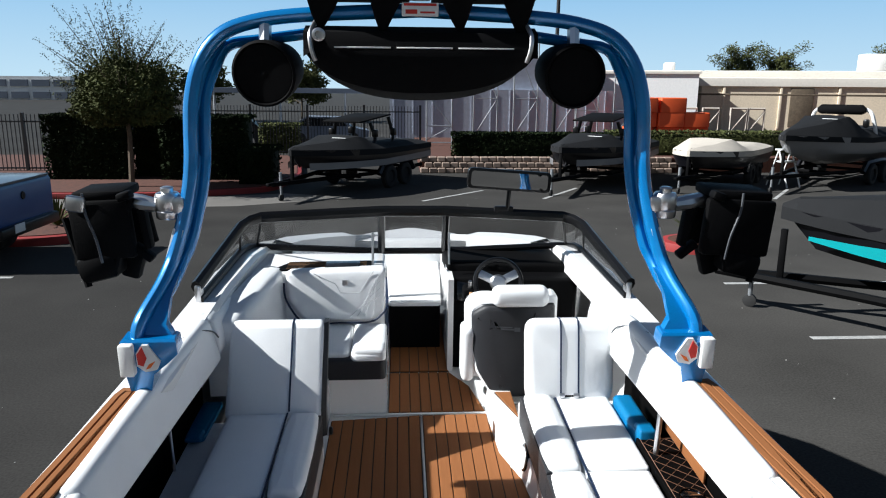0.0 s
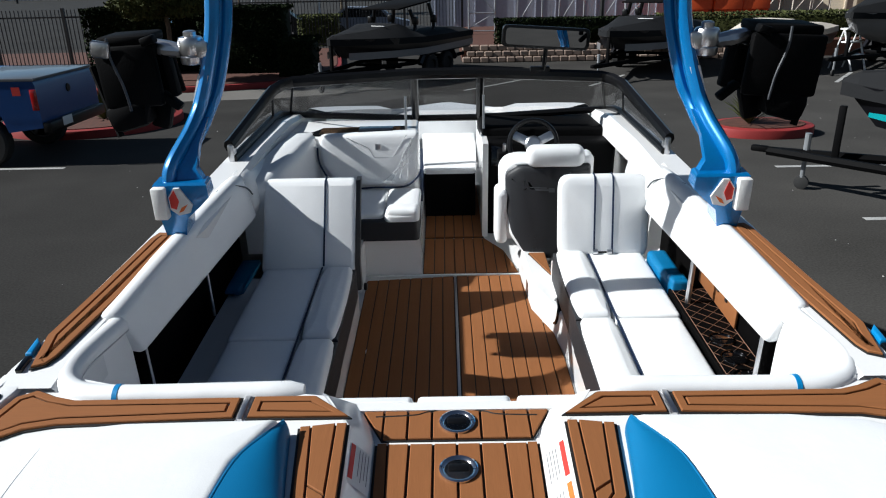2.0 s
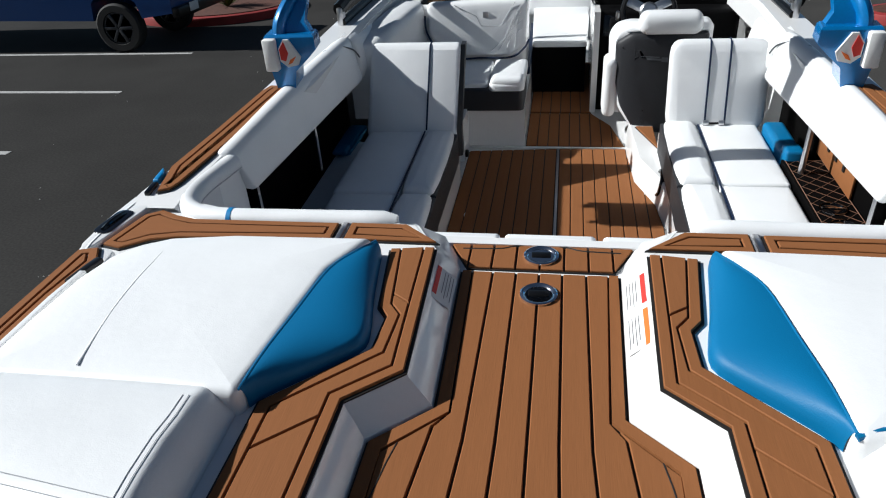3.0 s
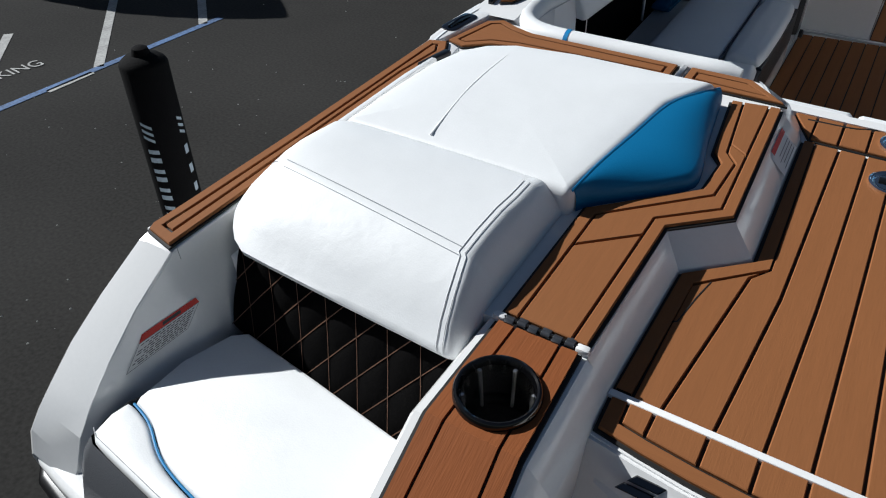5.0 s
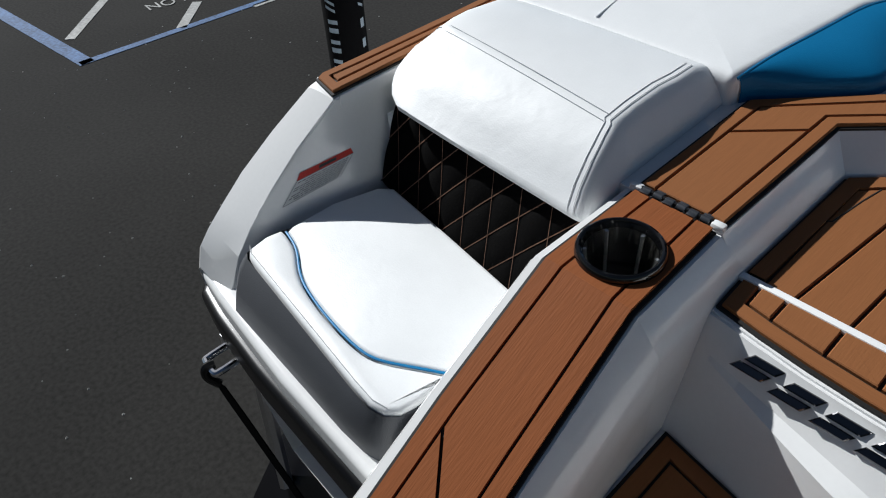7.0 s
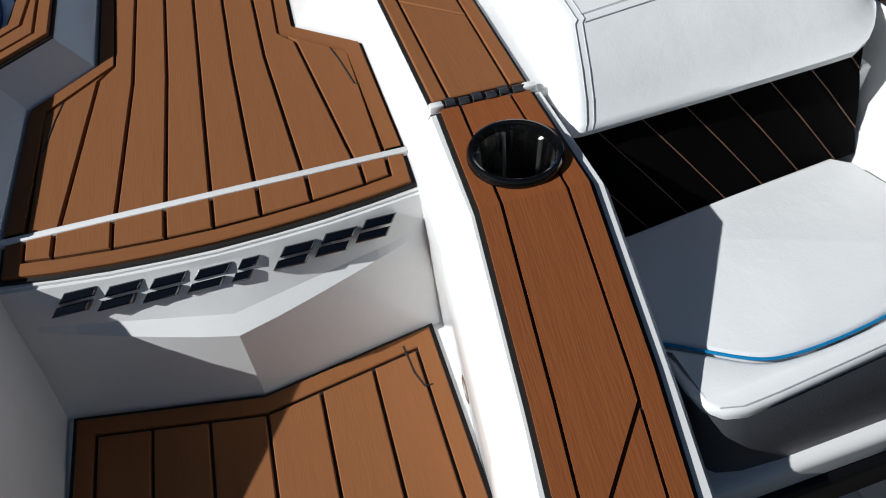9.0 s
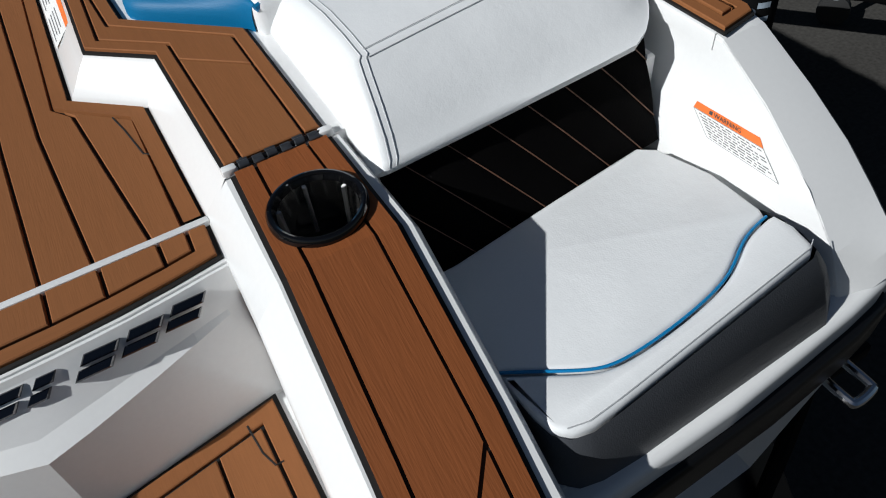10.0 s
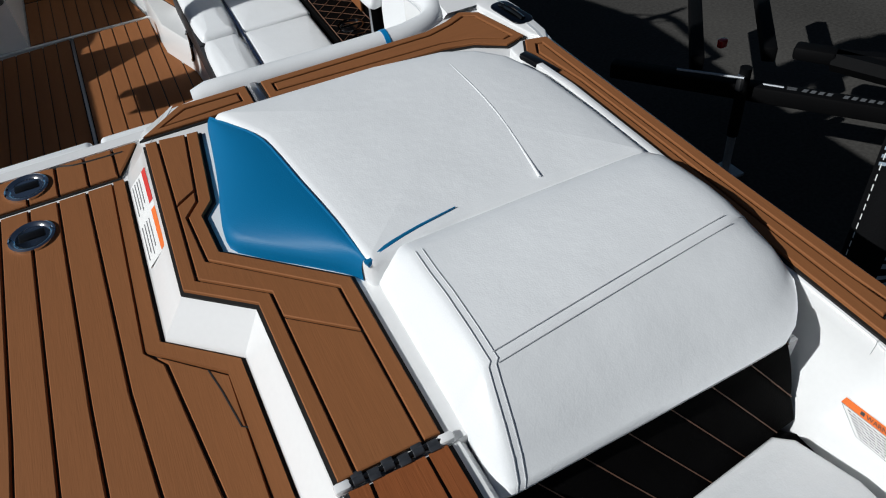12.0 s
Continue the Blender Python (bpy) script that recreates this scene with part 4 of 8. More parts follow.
def rear_seat(s):
    seat = thing("stern_seat", "white vinyl rear-facing stern seat with blue piping", "seat", "stern seats")
    line = [(0.518, -0.362), (0.560, -0.386), (0.610, -0.416), (0.650, -0.429), (0.720, -0.427), (0.790, -0.418), (0.845, -0.406), (0.885, -0.389), (0.930, -0.362), (0.983, -0.350)]
    line = [(p.x, p.y) for p in smooth_path([(x, y, 0) for x, y in line], 6)]
    for turn in range(10):                                     # softens the bends
        line = line[:1] + [tuple((Vector(a) + Vector(b) * 2 + Vector(c)) / 4) for a, b, c in zip(line, line[1:], line[2:])] + line[-1:]
    cush = [(0.520, -0.182), (0.567, -0.180), (0.751, -0.154), (0.928, -0.132), (0.954, -0.152), (0.984, -0.240), (0.988, -0.335)]
    bm = bmesh.new()
    slab(bm, mirror(cush + [(x, y + 0.002) for x, y in line[::-1]], s), 1.44, SEAT_TOP, 0.007, 3)
    part("seat_cushion", bm, M_VINYL, seat)
    bm = bmesh.new()
    tube(bm, [(s * x, y - 0.001, SEAT_TOP - 0.0008) for x, y in line], 0.0023, 8)
    part("piping", bm, M_PIPE, seat, "blue piping")
    roll = [(x, y - 0.004) for x, y in line] + [(0.996, -0.354), (1.003, -0.384), (0.997, -0.424), (0.982, -0.434), (0.62, -0.478), (0.572, -0.482), (0.545, -0.476), (0.528, -0.460), (0.522, -0.435), (0.520, -0.40)]
    bm = bmesh.new()
    slab(bm, mirror(roll, s), 1.560, SEAT_TOP, 0.009, 3)
    part("front_roll", bm, M_VINYL, seat)
    edge = [(0.519, -0.40), (0.521, -0.435), (0.527, -0.462), (0.544, -0.479), (0.572, -0.485), (0.62, -0.481), (0.986, -0.437), (1.002, -0.428), (1.009, -0.392), (1.005, -0.350), (0.992, -0.325)]
    foot = [(0.520, -0.40), (0.522, -0.455), (0.530, -0.482), (0.550, -0.500), (0.582, -0.507), (0.64, -0.508), (1.000, -0.490), (1.036, -0.466), (1.048, -0.412), (1.044, -0.350), (1.024, -0.315)]
    bm = bmesh.new()
    rows = []
    for f, z in ((0.0, SEAT_TOP - 0.011), (0.10, SEAT_TOP - 0.018), (0.35, 1.552), (0.7, 1.512), (1.0, 1.470)):
        rows.append([(s * blend(a[0], b[0], f), blend(a[1], b[1], f) - 0.004 * math.sin(math.pi * f), z) for a, b in zip(edge, foot)])
    loft(bm, rows, closed=False)
    part("front_panel", bm, M_GREYV, seat, "dark grey vinyl front", 50)
    bm = bmesh.new()
    tube(bm, [(s * x, y + 0.010, SEAT_TOP + 0.0004) for x, y in edge[3:8]], 0.0009, 4)
    part("stitching", bm, M_STITCH, seat)
    # tufted black back panel under the bolster, leaning aft towards the seat
    low, high = ((0.512, -0.188, 1.57), (0.986, -0.118, 1.57)), ((0.512, -0.055, 1.712), (0.986, -0.040, 1.748))
    place = lambda u, v: Vector([blend(blend(low[0][k], low[1][k], u), blend(high[0][k], high[1][k], u), v) for k in range(3)])
    nrm = Vector((0, -0.80, 0.60))
    shift = 0.45 if s > 0 else 0.0
    bm = bmesh.new()
    rows = []
    for j in range(29):
        row = []
        for i in range(141):
            u, v = i / 140, j / 28
            a, b = u * 7 + v * 2.1 - shift, u * 7 - v * 1.1 - shift
            puff = 0.005 * abs(math.sin(math.pi * a)) ** 0.5 if s > 0 else 0.006 * abs(math.sin(math.pi * a) * math.sin(math.pi * b)) ** 0.5
            p = place(u, v) + nrm * puff
            row.append((s * p.x, p.y, p.z))
        rows.append(row)
    loft(bm, rows, closed=False)
    back = part("back_panel", bm, M_TUFT, seat, "black quilted panel with copper thread", 80)
    for k in range(-1, 10):
        for d in ((-1,) if s > 0 else (1, -1)):
            u0, u1 = (k + shift) / 7, (k + shift + (1.1 if d > 0 else -2.1)) / 7
            v0, v1 = 0.0, 1.0
            if u0 < 0 or u0 > 1:
                v0 = (min(max(u0, 0.0), 1.0) - u0) / (u1 - u0)
            if u1 < 0 or u1 > 1:
                v1 = (min(max(u1, 0.0), 1.0) - u0) / (u1 - u0)
            if v1 - v0 < 0.05:
                continue
            bm = bmesh.new()
            tube(bm, [(s * p.x, p.y, p.z) for p in (place(blend(u0, u1, v), v) + nrm * 0.0030 for v in (v0, (v0 + v1) / 2, v1))], 0.0011 if d < 0 else 0.0005, 4)
            part("thread", bm, M_THREAD, back)
    part("end_trim", slab(bmesh.new(), mirror([(0.987, -0.066), (1.004, -0.066), (1.004, 0.03), (0.987, 0.03)], s), 1.47, 1.700, 0.004, 1), M_GEL, seat)
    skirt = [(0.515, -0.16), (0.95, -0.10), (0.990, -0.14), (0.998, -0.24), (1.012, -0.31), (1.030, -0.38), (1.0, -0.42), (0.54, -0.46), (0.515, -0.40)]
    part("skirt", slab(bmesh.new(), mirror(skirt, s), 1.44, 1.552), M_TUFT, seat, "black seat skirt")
    return seat


LABEL = ((1.0174, -0.1563, 1.6583), (1.0413, -0.2640, 1.6477), (1.0400, -0.2753, 1.6355), (1.0136, -0.1548, 1.6482), (1.0385, -0.3200, 1.5985), (1.0126, -0.1945, 1.6142))


def warning_label(s):
    """A pale sheet with a thin dark border, a coloured heading and rows of broken text bars."""
    lab = thing("warning_label", "white safety label with an orange warning heading on the wall" if s > 0 else "white safety label with a dark red heading on the wall", "label", "safety labels")
    hf, ha, ma, mf, ba, bf = [Vector((s * (x - 0.001), y, z)) for x, y, z in LABEL]
    nrm = (ma - mf).cross(mf - bf).normalized()
    nrm = nrm if nrm.x * s < 0 else -nrm
    quad = lambda c, u, v: blend(blend(c[0], c[1], u), blend(c[2], c[3], u), v)
    body, head = (bf, ba, mf, ma), (mf, ma, hf, ha)

    def sheet(name, c, u0, u1, v0, v1, mat, off):
        bm = bmesh.new()
        bm.faces.new([bm.verts.new(quad(c, u, v) + nrm * off) for u, v in ((u0, v0), (u1, v0), (u1, v1), (u0, v1))])
        bm.normal_update()
        return part(name, bm, mat, lab)

    sheet("sheet", body, 0, 1, 0, 1, M_SIGNW, 0.0)
    sheet("heading", head, 0, 1, 0, 1, M_SIGNO if s > 0 else M_SIGNR, 0.0002)
    for u0, u1, v0, v1 in ((0, 1, 0, 0.022), (0, 0.008, 0, 1), (0.992, 1, 0, 1), (0, 1, 0.975, 1)):
        sheet("border_line", body, u0, u1, v0, v1, M_INKPALE, 0.0004)
    r = random.Random(31)
    for j in range(8):
        v, u = 0.09 + 0.108 * j, 0.06
        bm = bmesh.new()
        while u < 0.90 - 0.10 * (j % 3 == 0):
            w = r.uniform(0.03, 0.11)
            bm.faces.new([bm.verts.new(quad(body, a, b) + nrm * 0.0004) for a, b in ((u, v), (min(u + w, 0.95), v), (min(u + w, 0.95), v + 0.048), (u, v + 0.048))])
            u += w + r.uniform(0.015, 0.03)
        part("text_bar", bm, M_INKPALE, lab)
    if s > 0:
        x, y = (ma - mf).normalized(), (quad(head, 0.5, 1) - quad(head, 0.5, 0)).normalized()
        mm = Matrix((x, y, nrm)).transposed().to_4x4()
        mm.translation = quad(head, 0.50, 0.48) + nrm * 0.0012
        words("heading_text", "WARNING", 0.0100, M_INK, Matrix(), lab, 0.0002).data.transform(mm)
        sheet("alert_mark", head, 0.22, 0.27, 0.25, 0.75, M_INK, 0.0006)
    else:
        sheet("heading_text_bar", head, 0.30, 0.62, 0.25, 0.75, M_INK, 0.0006)


for side in (-1, 1):
    sun_pad(side)
    rear_seat(side)
    warning_label(side)
    cup_holder(side * 0.407, -0.128, DECK + 0.004)

# ---------------------------------------------------------------- cockpit
cock = thing("cockpit_floor", "brown faux-teak cockpit floor in two halves", "floor", kind="structure")
part("sole", slab(bmesh.new(), [(-1.0, 0.95), (1.0, 0.95), (0.95, 4.3), (-0.95, 4.3)], FLOOR - 0.05, FLOOR - 0.004), M_GEL, cock)
teak([(-0.43, 0.99), (0.018, 0.99), (0.018, 2.885), (-0.43, 2.845)], FLOOR - 0.004, cock, border=0.0, pitch=0.056, edge=0.004, gap=0.0045)
teak([(0.030, 0.99), (0.475, 0.99), (0.472, 2.10), (0.452, 2.38), (0.385, 2.56), (0.362, 2.89), (0.030, 2.885)], FLOOR - 0.004, cock, border=0.0, pitch=0.056, edge=0.004, gap=0.0045)
teak([(-0.145, 2.915), (0.36, 2.915), (0.30, 3.2), (0.20, 3.375), (-0.145, 3.375)], FLOOR - 0.004, cock, border=0.0, pitch=0.056, edge=0.004, gap=0.0045)
teak([(-0.145, 3.39), (0.20, 3.39), (0.20, 4.3), (-0.145, 4.3)], FLOOR - 0.004, cock, border=0.0, pitch=0.056, edge=0.004, gap=0.0045)
bm = bmesh.new()
block(bm, (0.024, 1.94, FLOOR + 0.004), (0.010, 1.89, 0.008), 0.002)
part("centre_strip", bm, M_ALU, cock)
bm = bmesh.new()
block(bm, (-0.03, 2.900, FLOOR + 0.003), (0.79, 0.016, 0.008), 0.002)
part("cross_strip", bm, M_GEL, cock)
bm = bmesh.new()
disc_stack(bm, (-0.352, 2.18, FLOOR), (0, 0, 1), [(0, 0.024), (0.004, 0.022), (0.004, 0.016), (0.002, 0.014), (0.002, 0.0)], 20)
part("drain_cover", bm, M_ALU, cock, "small bright drain cover")
# cockpit aft wall
part("aft_bulkhead", slab(bmesh.new(), [(-1.0, 0.965), (1.0, 0.965), (1.0, 0.995), (-1.0, 0.995)], FLOOR, 1.69), M_GEL, boat)


def aft_coaming():
    for lo, hi in ((-0.40, -0.105), (-0.095, 0.135), (0.150, 0.40)):
        bm = bmesh.new()
        slab(bm, rounded([(lo, 0.995), (hi, 0.997), (hi, 1.035), (lo, 1.035)], 0.012, 3), 1.45, 1.684, 0.014, 3)
        solo("back_cushion", bm, M_VINYL, "white vinyl back cushion at the stern end of the cockpit", "cushion", "stern back cushions")
    for s in (-1, 1):
        line = smooth_path([(s * x, y, 0) for x, y in ((0.36, 0.981), (0.60, 0.976), (0.78, 0.974), (0.875, 0.982), (0.935, 1.012), (0.965, 1.065), (0.970, 1.14), (0.957, 1.23), (0.940, 1.325))], 5)
        th = thing("corner_coaming", "white padded coaming round the cockpit corner", "coaming", "corner coamings")
        bm = bmesh.new()
        tube(bm, [(p.x, p.y, 1.734) for p in line], [0.020 if k in (0, len(line) - 1) else 0.030 for k in range(len(line))], 16)
        part("rim", bm, M_VINYL, th, "", 60)
        out = offset_chain([(p.x, p.y) for p in line], s * 0.016)
        back = offset_chain([(p.x, p.y) for p in line], -s * 0.010)
        bm = bmesh.new()
        loft(bm, [[(*a, 1.73), (*a, 1.52), (*a, 1.34), (*b, 1.34), (*b, 1.73)] for a, b in zip(out, back)])
        part("panel", bm, M_VINYL, th, "", 50)
        bm = bmesh.new()
        seam = offset_chain([(p.x, p.y) for p in line], s * 0.0285)
        tube(bm, [(x, y, 1.722) for x, y in seam[8:-1]], 0.0022, 6)
        part("piping", bm, M_STITCH, th)
        bm = bmesh.new()
        disc_stack(bm, (s * 0.800, 0.9745, 1.734), (1, 0, 0), [(-0.006, 0.0300), (-0.006, 0.0312), (0.006, 0.0312), (0.006, 0.0300)], 24)
        part("seam_tab", bm, M_PIPE, th, "blue seam tab")


aft_coaming()


def side_bolster(s):
    """The padded panel under the gunwale, with the open pocket below."""
    th = thing("side_bolster", "white vinyl side panel over an open storage pocket", "side panel", "cockpit side panels")
    bm = bmesh.new()
    rings = []
    sec = ((0.985, 1.770), (0.968, 1.778), (0.950, 1.778), (0.934, 1.770), (0.924, 1.752), (0.911, 1.70), (0.899, 1.65), (0.890, 1.618), (0.892, 1.606), (0.902, 1.600), (0.93, 1.605), (0.985, 1.70))
    for y, dx, e in ((1.300, 0.0, -0.012), (1.306, 0.0, -0.003), (1.320, 0.0, 0.0), (1.7, -0.003, 0.003), (2.1, -0.012, 0.003), (2.46, -0.026, 0.0), (2.52, -0.030, -0.003), (2.545, -0.032, -0.016)):
        ring = []
        for x, z in sec:
            back = 0.12 * (1.775 - z) * max(0.0, 1 - (y - 1.3) / 0.10)
            low = (0.034 - 0.048 * (y - 1.3)) * min(1.0, max(0.0, (1.74 - z) / 0.12))        # the lower edge climbs aft
            ring.append((s * (x + dx - e * (1 if x < 0.96 else 0)), y + back, z + low + e * (1 if z > 1.70 else -1) - 0.010 * max(0.0, y - 2.0)))
        rings.append(ring)
    loft(bm, rings)
    part("panel", bm, M_VINYL, th, "", 80)
    bm = bmesh.new()
    rings = []
    for y, e in ((2.552, 0.012), (2.56, 0.004), (2.60, 0.0), (2.90, 0.0), (2.95, 0.006), (2.97, 0.022)):
        d = -0.16 * (y - 2.55)
        rings.append([(s * x, y, z) for x, z in ((0.955, 1.768 + d * 0.4 - e), (0.915, 1.765 + d * 0.5 - e), (0.885 + e, 1.742 + d * 0.7), (0.868 + e, 1.69 + d), (0.862 + e, 1.62 + d), (0.880, 1.575 + d), (0.955, 1.575 + d))])
    loft(bm, rings)
    part("forward_pad", bm, M_VINYL, th, "", 80)
    bm = bmesh.new()
    tube(bm, smooth_path([(s * 0.950, 2.30, 1.774), (s * 0.915, 2.40, 1.764), (s * 0.885, 2.50, 1.722), (s * 0.872, 2.545, 1.675)]), 0.0035, 6)
    part("seam", bm, M_GREYV, th)
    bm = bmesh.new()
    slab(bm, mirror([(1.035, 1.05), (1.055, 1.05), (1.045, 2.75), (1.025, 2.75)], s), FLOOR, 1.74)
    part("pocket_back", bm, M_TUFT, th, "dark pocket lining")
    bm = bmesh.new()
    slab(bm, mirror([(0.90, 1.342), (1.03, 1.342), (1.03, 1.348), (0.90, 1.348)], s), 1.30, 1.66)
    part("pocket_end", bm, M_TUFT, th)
    for y in (1.385, 2.01 if s > 0 else 1.97):
        bm = bmesh.new()
        tube(bm, [(s * 0.915, y, 1.39), (s * 0.918, y, 1.62)], 0.011 if s > 0 else 0.006, 10)
        part("support_post", bm, M_ALU, th)
    return th


def lounge(s):
    th = thing("side_lounge", "white vinyl side lounge with dark grey edge along the cockpit", "lounge seat", "side lounges")
    y_end, x0, xm, xo, mid = (2.40, 0.424, 0.566, 0.828, 1.807) if s < 0 else (2.54, 0.474, 0.620, 0.872, 1.93)
    bm = bmesh.new()
    slab(bm, mirror([(x0 + 0.010, 1.0), (x0 + 0.006, y_end + 0.1), (0.98, y_end + 0.1), (0.98, 1.0)], s), FLOOR, SEAT - 0.10)
    part("base", bm, M_GEL, th)
    for y0, y1 in ((1.03, mid - 0.005), (mid + 0.005, y_end)):
        bm = bmesh.new()
        slab(bm, rounded(mirror([(xm + 0.002, y0), (xo, y0), (xo - 0.008, y1), (xm + 0.002, y1)], s), 0.015, 3), SEAT - 0.10, SEAT, 0.014, 3, crown=0.004)
        part("seat_cushion", bm, M_VINYL, th)
        bm = bmesh.new()
        ym = (y0 + y1) / 2
        slab(bm, rounded(mirror([(x0 + 0.010, y0 + 0.004), (xm - 0.012, y0 + 0.004), (xm - 0.002, y0 + 0.10), (xm, ym), (xm - 0.002, y1 - 0.10), (xm - 0.012, y1 - 0.004), (x0 + 0.008, y1 - 0.004), (x0, y1 - 0.10), (x0 - 0.002, ym), (x0 + 0.001, y0 + 0.10)], s), 0.020, 3), SEAT - 0.05, SEAT + 0.016, 0.034, 5, crown=0.006)
        part("edge_cushion", bm, M_VINYL, th)
        bm = bmesh.new()
        slab(bm, mirror([(x0 - 0.003, y0), (x0 + 0.02, y0), (x0 + 0.018, y1), (x0 - 0.005, y1)], s), SEAT - 0.15, SEAT - 0.012, 0.004, 1)
        part("edge_facing", bm, M_CHAR, th, "dark grey vinyl facing")
    bm = bmesh.new()
    tube(bm, [(s * (xm + 0.001), 1.03, SEAT - 0.001), (s * (xm + 0.001), y_end, SEAT - 0.001)], 0.004, 6)
    part("piping", bm, M_NAVY, th)
    return th


def pocket_contents():
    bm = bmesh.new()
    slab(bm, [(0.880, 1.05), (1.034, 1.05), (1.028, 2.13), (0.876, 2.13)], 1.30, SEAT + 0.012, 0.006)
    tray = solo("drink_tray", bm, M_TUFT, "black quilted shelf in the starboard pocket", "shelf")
    quilt = [(0.890, 1.345), (1.024, 1.345), (1.018, 2.115), (0.886, 2.115)]
    z = SEAT + 0.0135
    for p, q in zip(quilt, quilt[1:] + quilt[:1]):
        bm = bmesh.new()
        tube(bm, [(*p, z), (*q, z)], 0.0016, 4)
        part("thread", bm, M_THREAD, tray)
    for k in range(-11, 6):
        for d in (0.13, -0.13):
            a = 1.83 + 0.062 * k + (0.13 if d < 0 else 0)
            seg = clip([(0.890, a), (1.020, a + d), (1.020, a + d + 0.0016), (0.890, a + 0.0016)], 0, 1, 2.113)
            seg = clip(seg, 0, -1, -1.345) if len(seg) > 2 else seg
            if len(seg) > 2:
                part("thread", slab(bmesh.new(), seg, z - 0.001, z + 0.0006), M_THREAD, tray)
    for y in (1.375, 1.500, 1.618, 1.735):
        cup = thing("pocket_cup_holder", "small polished cup holder in the pocket shelf", "cup holder", "pocket cup holders")
        bm = bmesh.new()
        disc_stack(bm, (0.950, y, SEAT + 0.012), (0, 0, 1), [(0, 0.046), (0.005, 0.0445), (0.005, 0.0405), (-0.002, 0.039)], 28, False)
        part("rim", bm, M_SMOKE, cup)
        bm = bmesh.new()
        disc_stack(bm, (0.950, y, SEAT + 0.0125), (0, 0, 1), [(0.0, 0.0395), (0.002, 0.036), (0.002, 0.0)], 24)
        part("well", bm, M_GLOSS, cup)
        bm = bmesh.new()
        tube(bm, [(0.915, y, SEAT + 0.016), (0.985, y, SEAT + 0.016)], 0.003, 6)
        part("bar", bm, M_CHROME, cup)
    th = thing("teak_back_panel", "brown faux-teak panel with cut slots in the pocket", "panel")
    bm = bmesh.new()
    block(bm, (1.020, 1.995, 1.49), (0.010, 0.39, 0.19), 0.003)
    part("panel", bm, M_TEAK, th)
    for k in range(3):
        bm = bmesh.new()
        block(bm, (1.0125, 1.895 + k * 0.085, 1.51), (0.006, 0.020, 0.11), 0.002)
        part("slot", bm, M_CAULK, th)
    bm = bmesh.new()
    block(bm, (1.0125, 2.115, 1.505), (0.006, 0.075, 0.016), 0.002)
    part("slot", bm, M_CAULK, th)
    for s, y, x, top in ((1, 2.24, 0.0, 0.035), (-1, 2.44, 0.034, -0.078)):
        bm = bmesh.new()
        slab(bm, rounded(mirror([(0.880 + x, y - 0.10), (0.960 + x, y - 0.10), (0.960 + x, y + 0.22), (0.872 + x, y + 0.22)], s), 0.02, 3), SEAT - 0.08, SEAT + top, 0.02, 4)
        slab(bm, rounded(mirror([(0.884 + x, y - 0.13), (0.952 + x, y - 0.13), (0.952 + x, y - 0.05), (0.884 + x, y - 0.05)], s), 0.01, 3), SEAT - 0.08, SEAT + top + 0.017, 0.012, 3)
        solo("blue_cushion", bm, M_BLUEV, "blue vinyl side cushion in the pocket", "cushion", "blue pocket cushions")
    step = thing("seat_step", "white moulded step beside the helm seat", "step")
    bm = bmesh.new()
    rings = []
    for z, d in ((FLOOR, 0.0), (FLOOR + 0.05, 0.010), (FLOOR + 0.11, 0.020), (FLOOR + 0.125, 0.030)):
        rings.append([(x, y, z) for x, y in inset([(0.378, 2.52), (0.452, 2.30), (0.476, 2.10), (0.50, 2.10), (0.50, 2.90), (0.44, 3.02), (0.362, 3.00), (0.362, 2.82)], d * 0.6)])
    loft(bm, rings)
    part("moulding", bm, M_GEL, step)
    bm = bmesh.new()
    slab(bm, rounded([(0.372, 2.93), (0.432, 2.93), (0.432, 3.02), (0.372, 3.02)], 0.015, 3), FLOOR + 0.10, FLOOR + 0.20, 0.015)
    part("pedestal_cover", bm, M_GEL, step)
    teak([(0.396, 2.88), (0.482, 2.88), (0.482, 2.62)], FLOOR + 0.125, step, border=0, edge=0.003)
    bm = bmesh.new()
    disc_stack(bm, (0.466, 2.34, FLOOR + 0.095), (-1, 0, 0.15), [(-0.03, 0.062), (0.0, 0.062), (0.008, 0.060), (0.010, 0.052), (0.004, 0.046), (0.004, 0.0)], 28)
    solo("seat_speaker", bm, M_GLOSS, "round black speaker in the lounge base", "speaker")


pocket_contents()
for side in (-1, 1):
    side_bolster(side)
    lounge(side)


def backrest_panel(th, name, lo, hi, y0, y1, z0, z1, thick, mat, r=0.02, corner=0.04):
    """An upright padded panel between x=lo and hi, its face towards the stern."""
    bm = bmesh.new()
    outline = rounded([(lo, z0), (hi, z0), (hi, z1), (lo, z1)], corner, 4)
    rings = []
    for d, i in ((thick, 0.006), (thick * 0.5, 0.0), (r, 0.0), (r * 0.3, r * 0.3), (0.0, r), (-0.006, r * 2.2)):
        rings.append([(x, y0 + (y1 - y0) * (z - z0) / (z1 - z0) + d, z) for x, z in inset(outline, i)])
    loft(bm, rings)
    return part(name, bm, mat, th, "", 45)


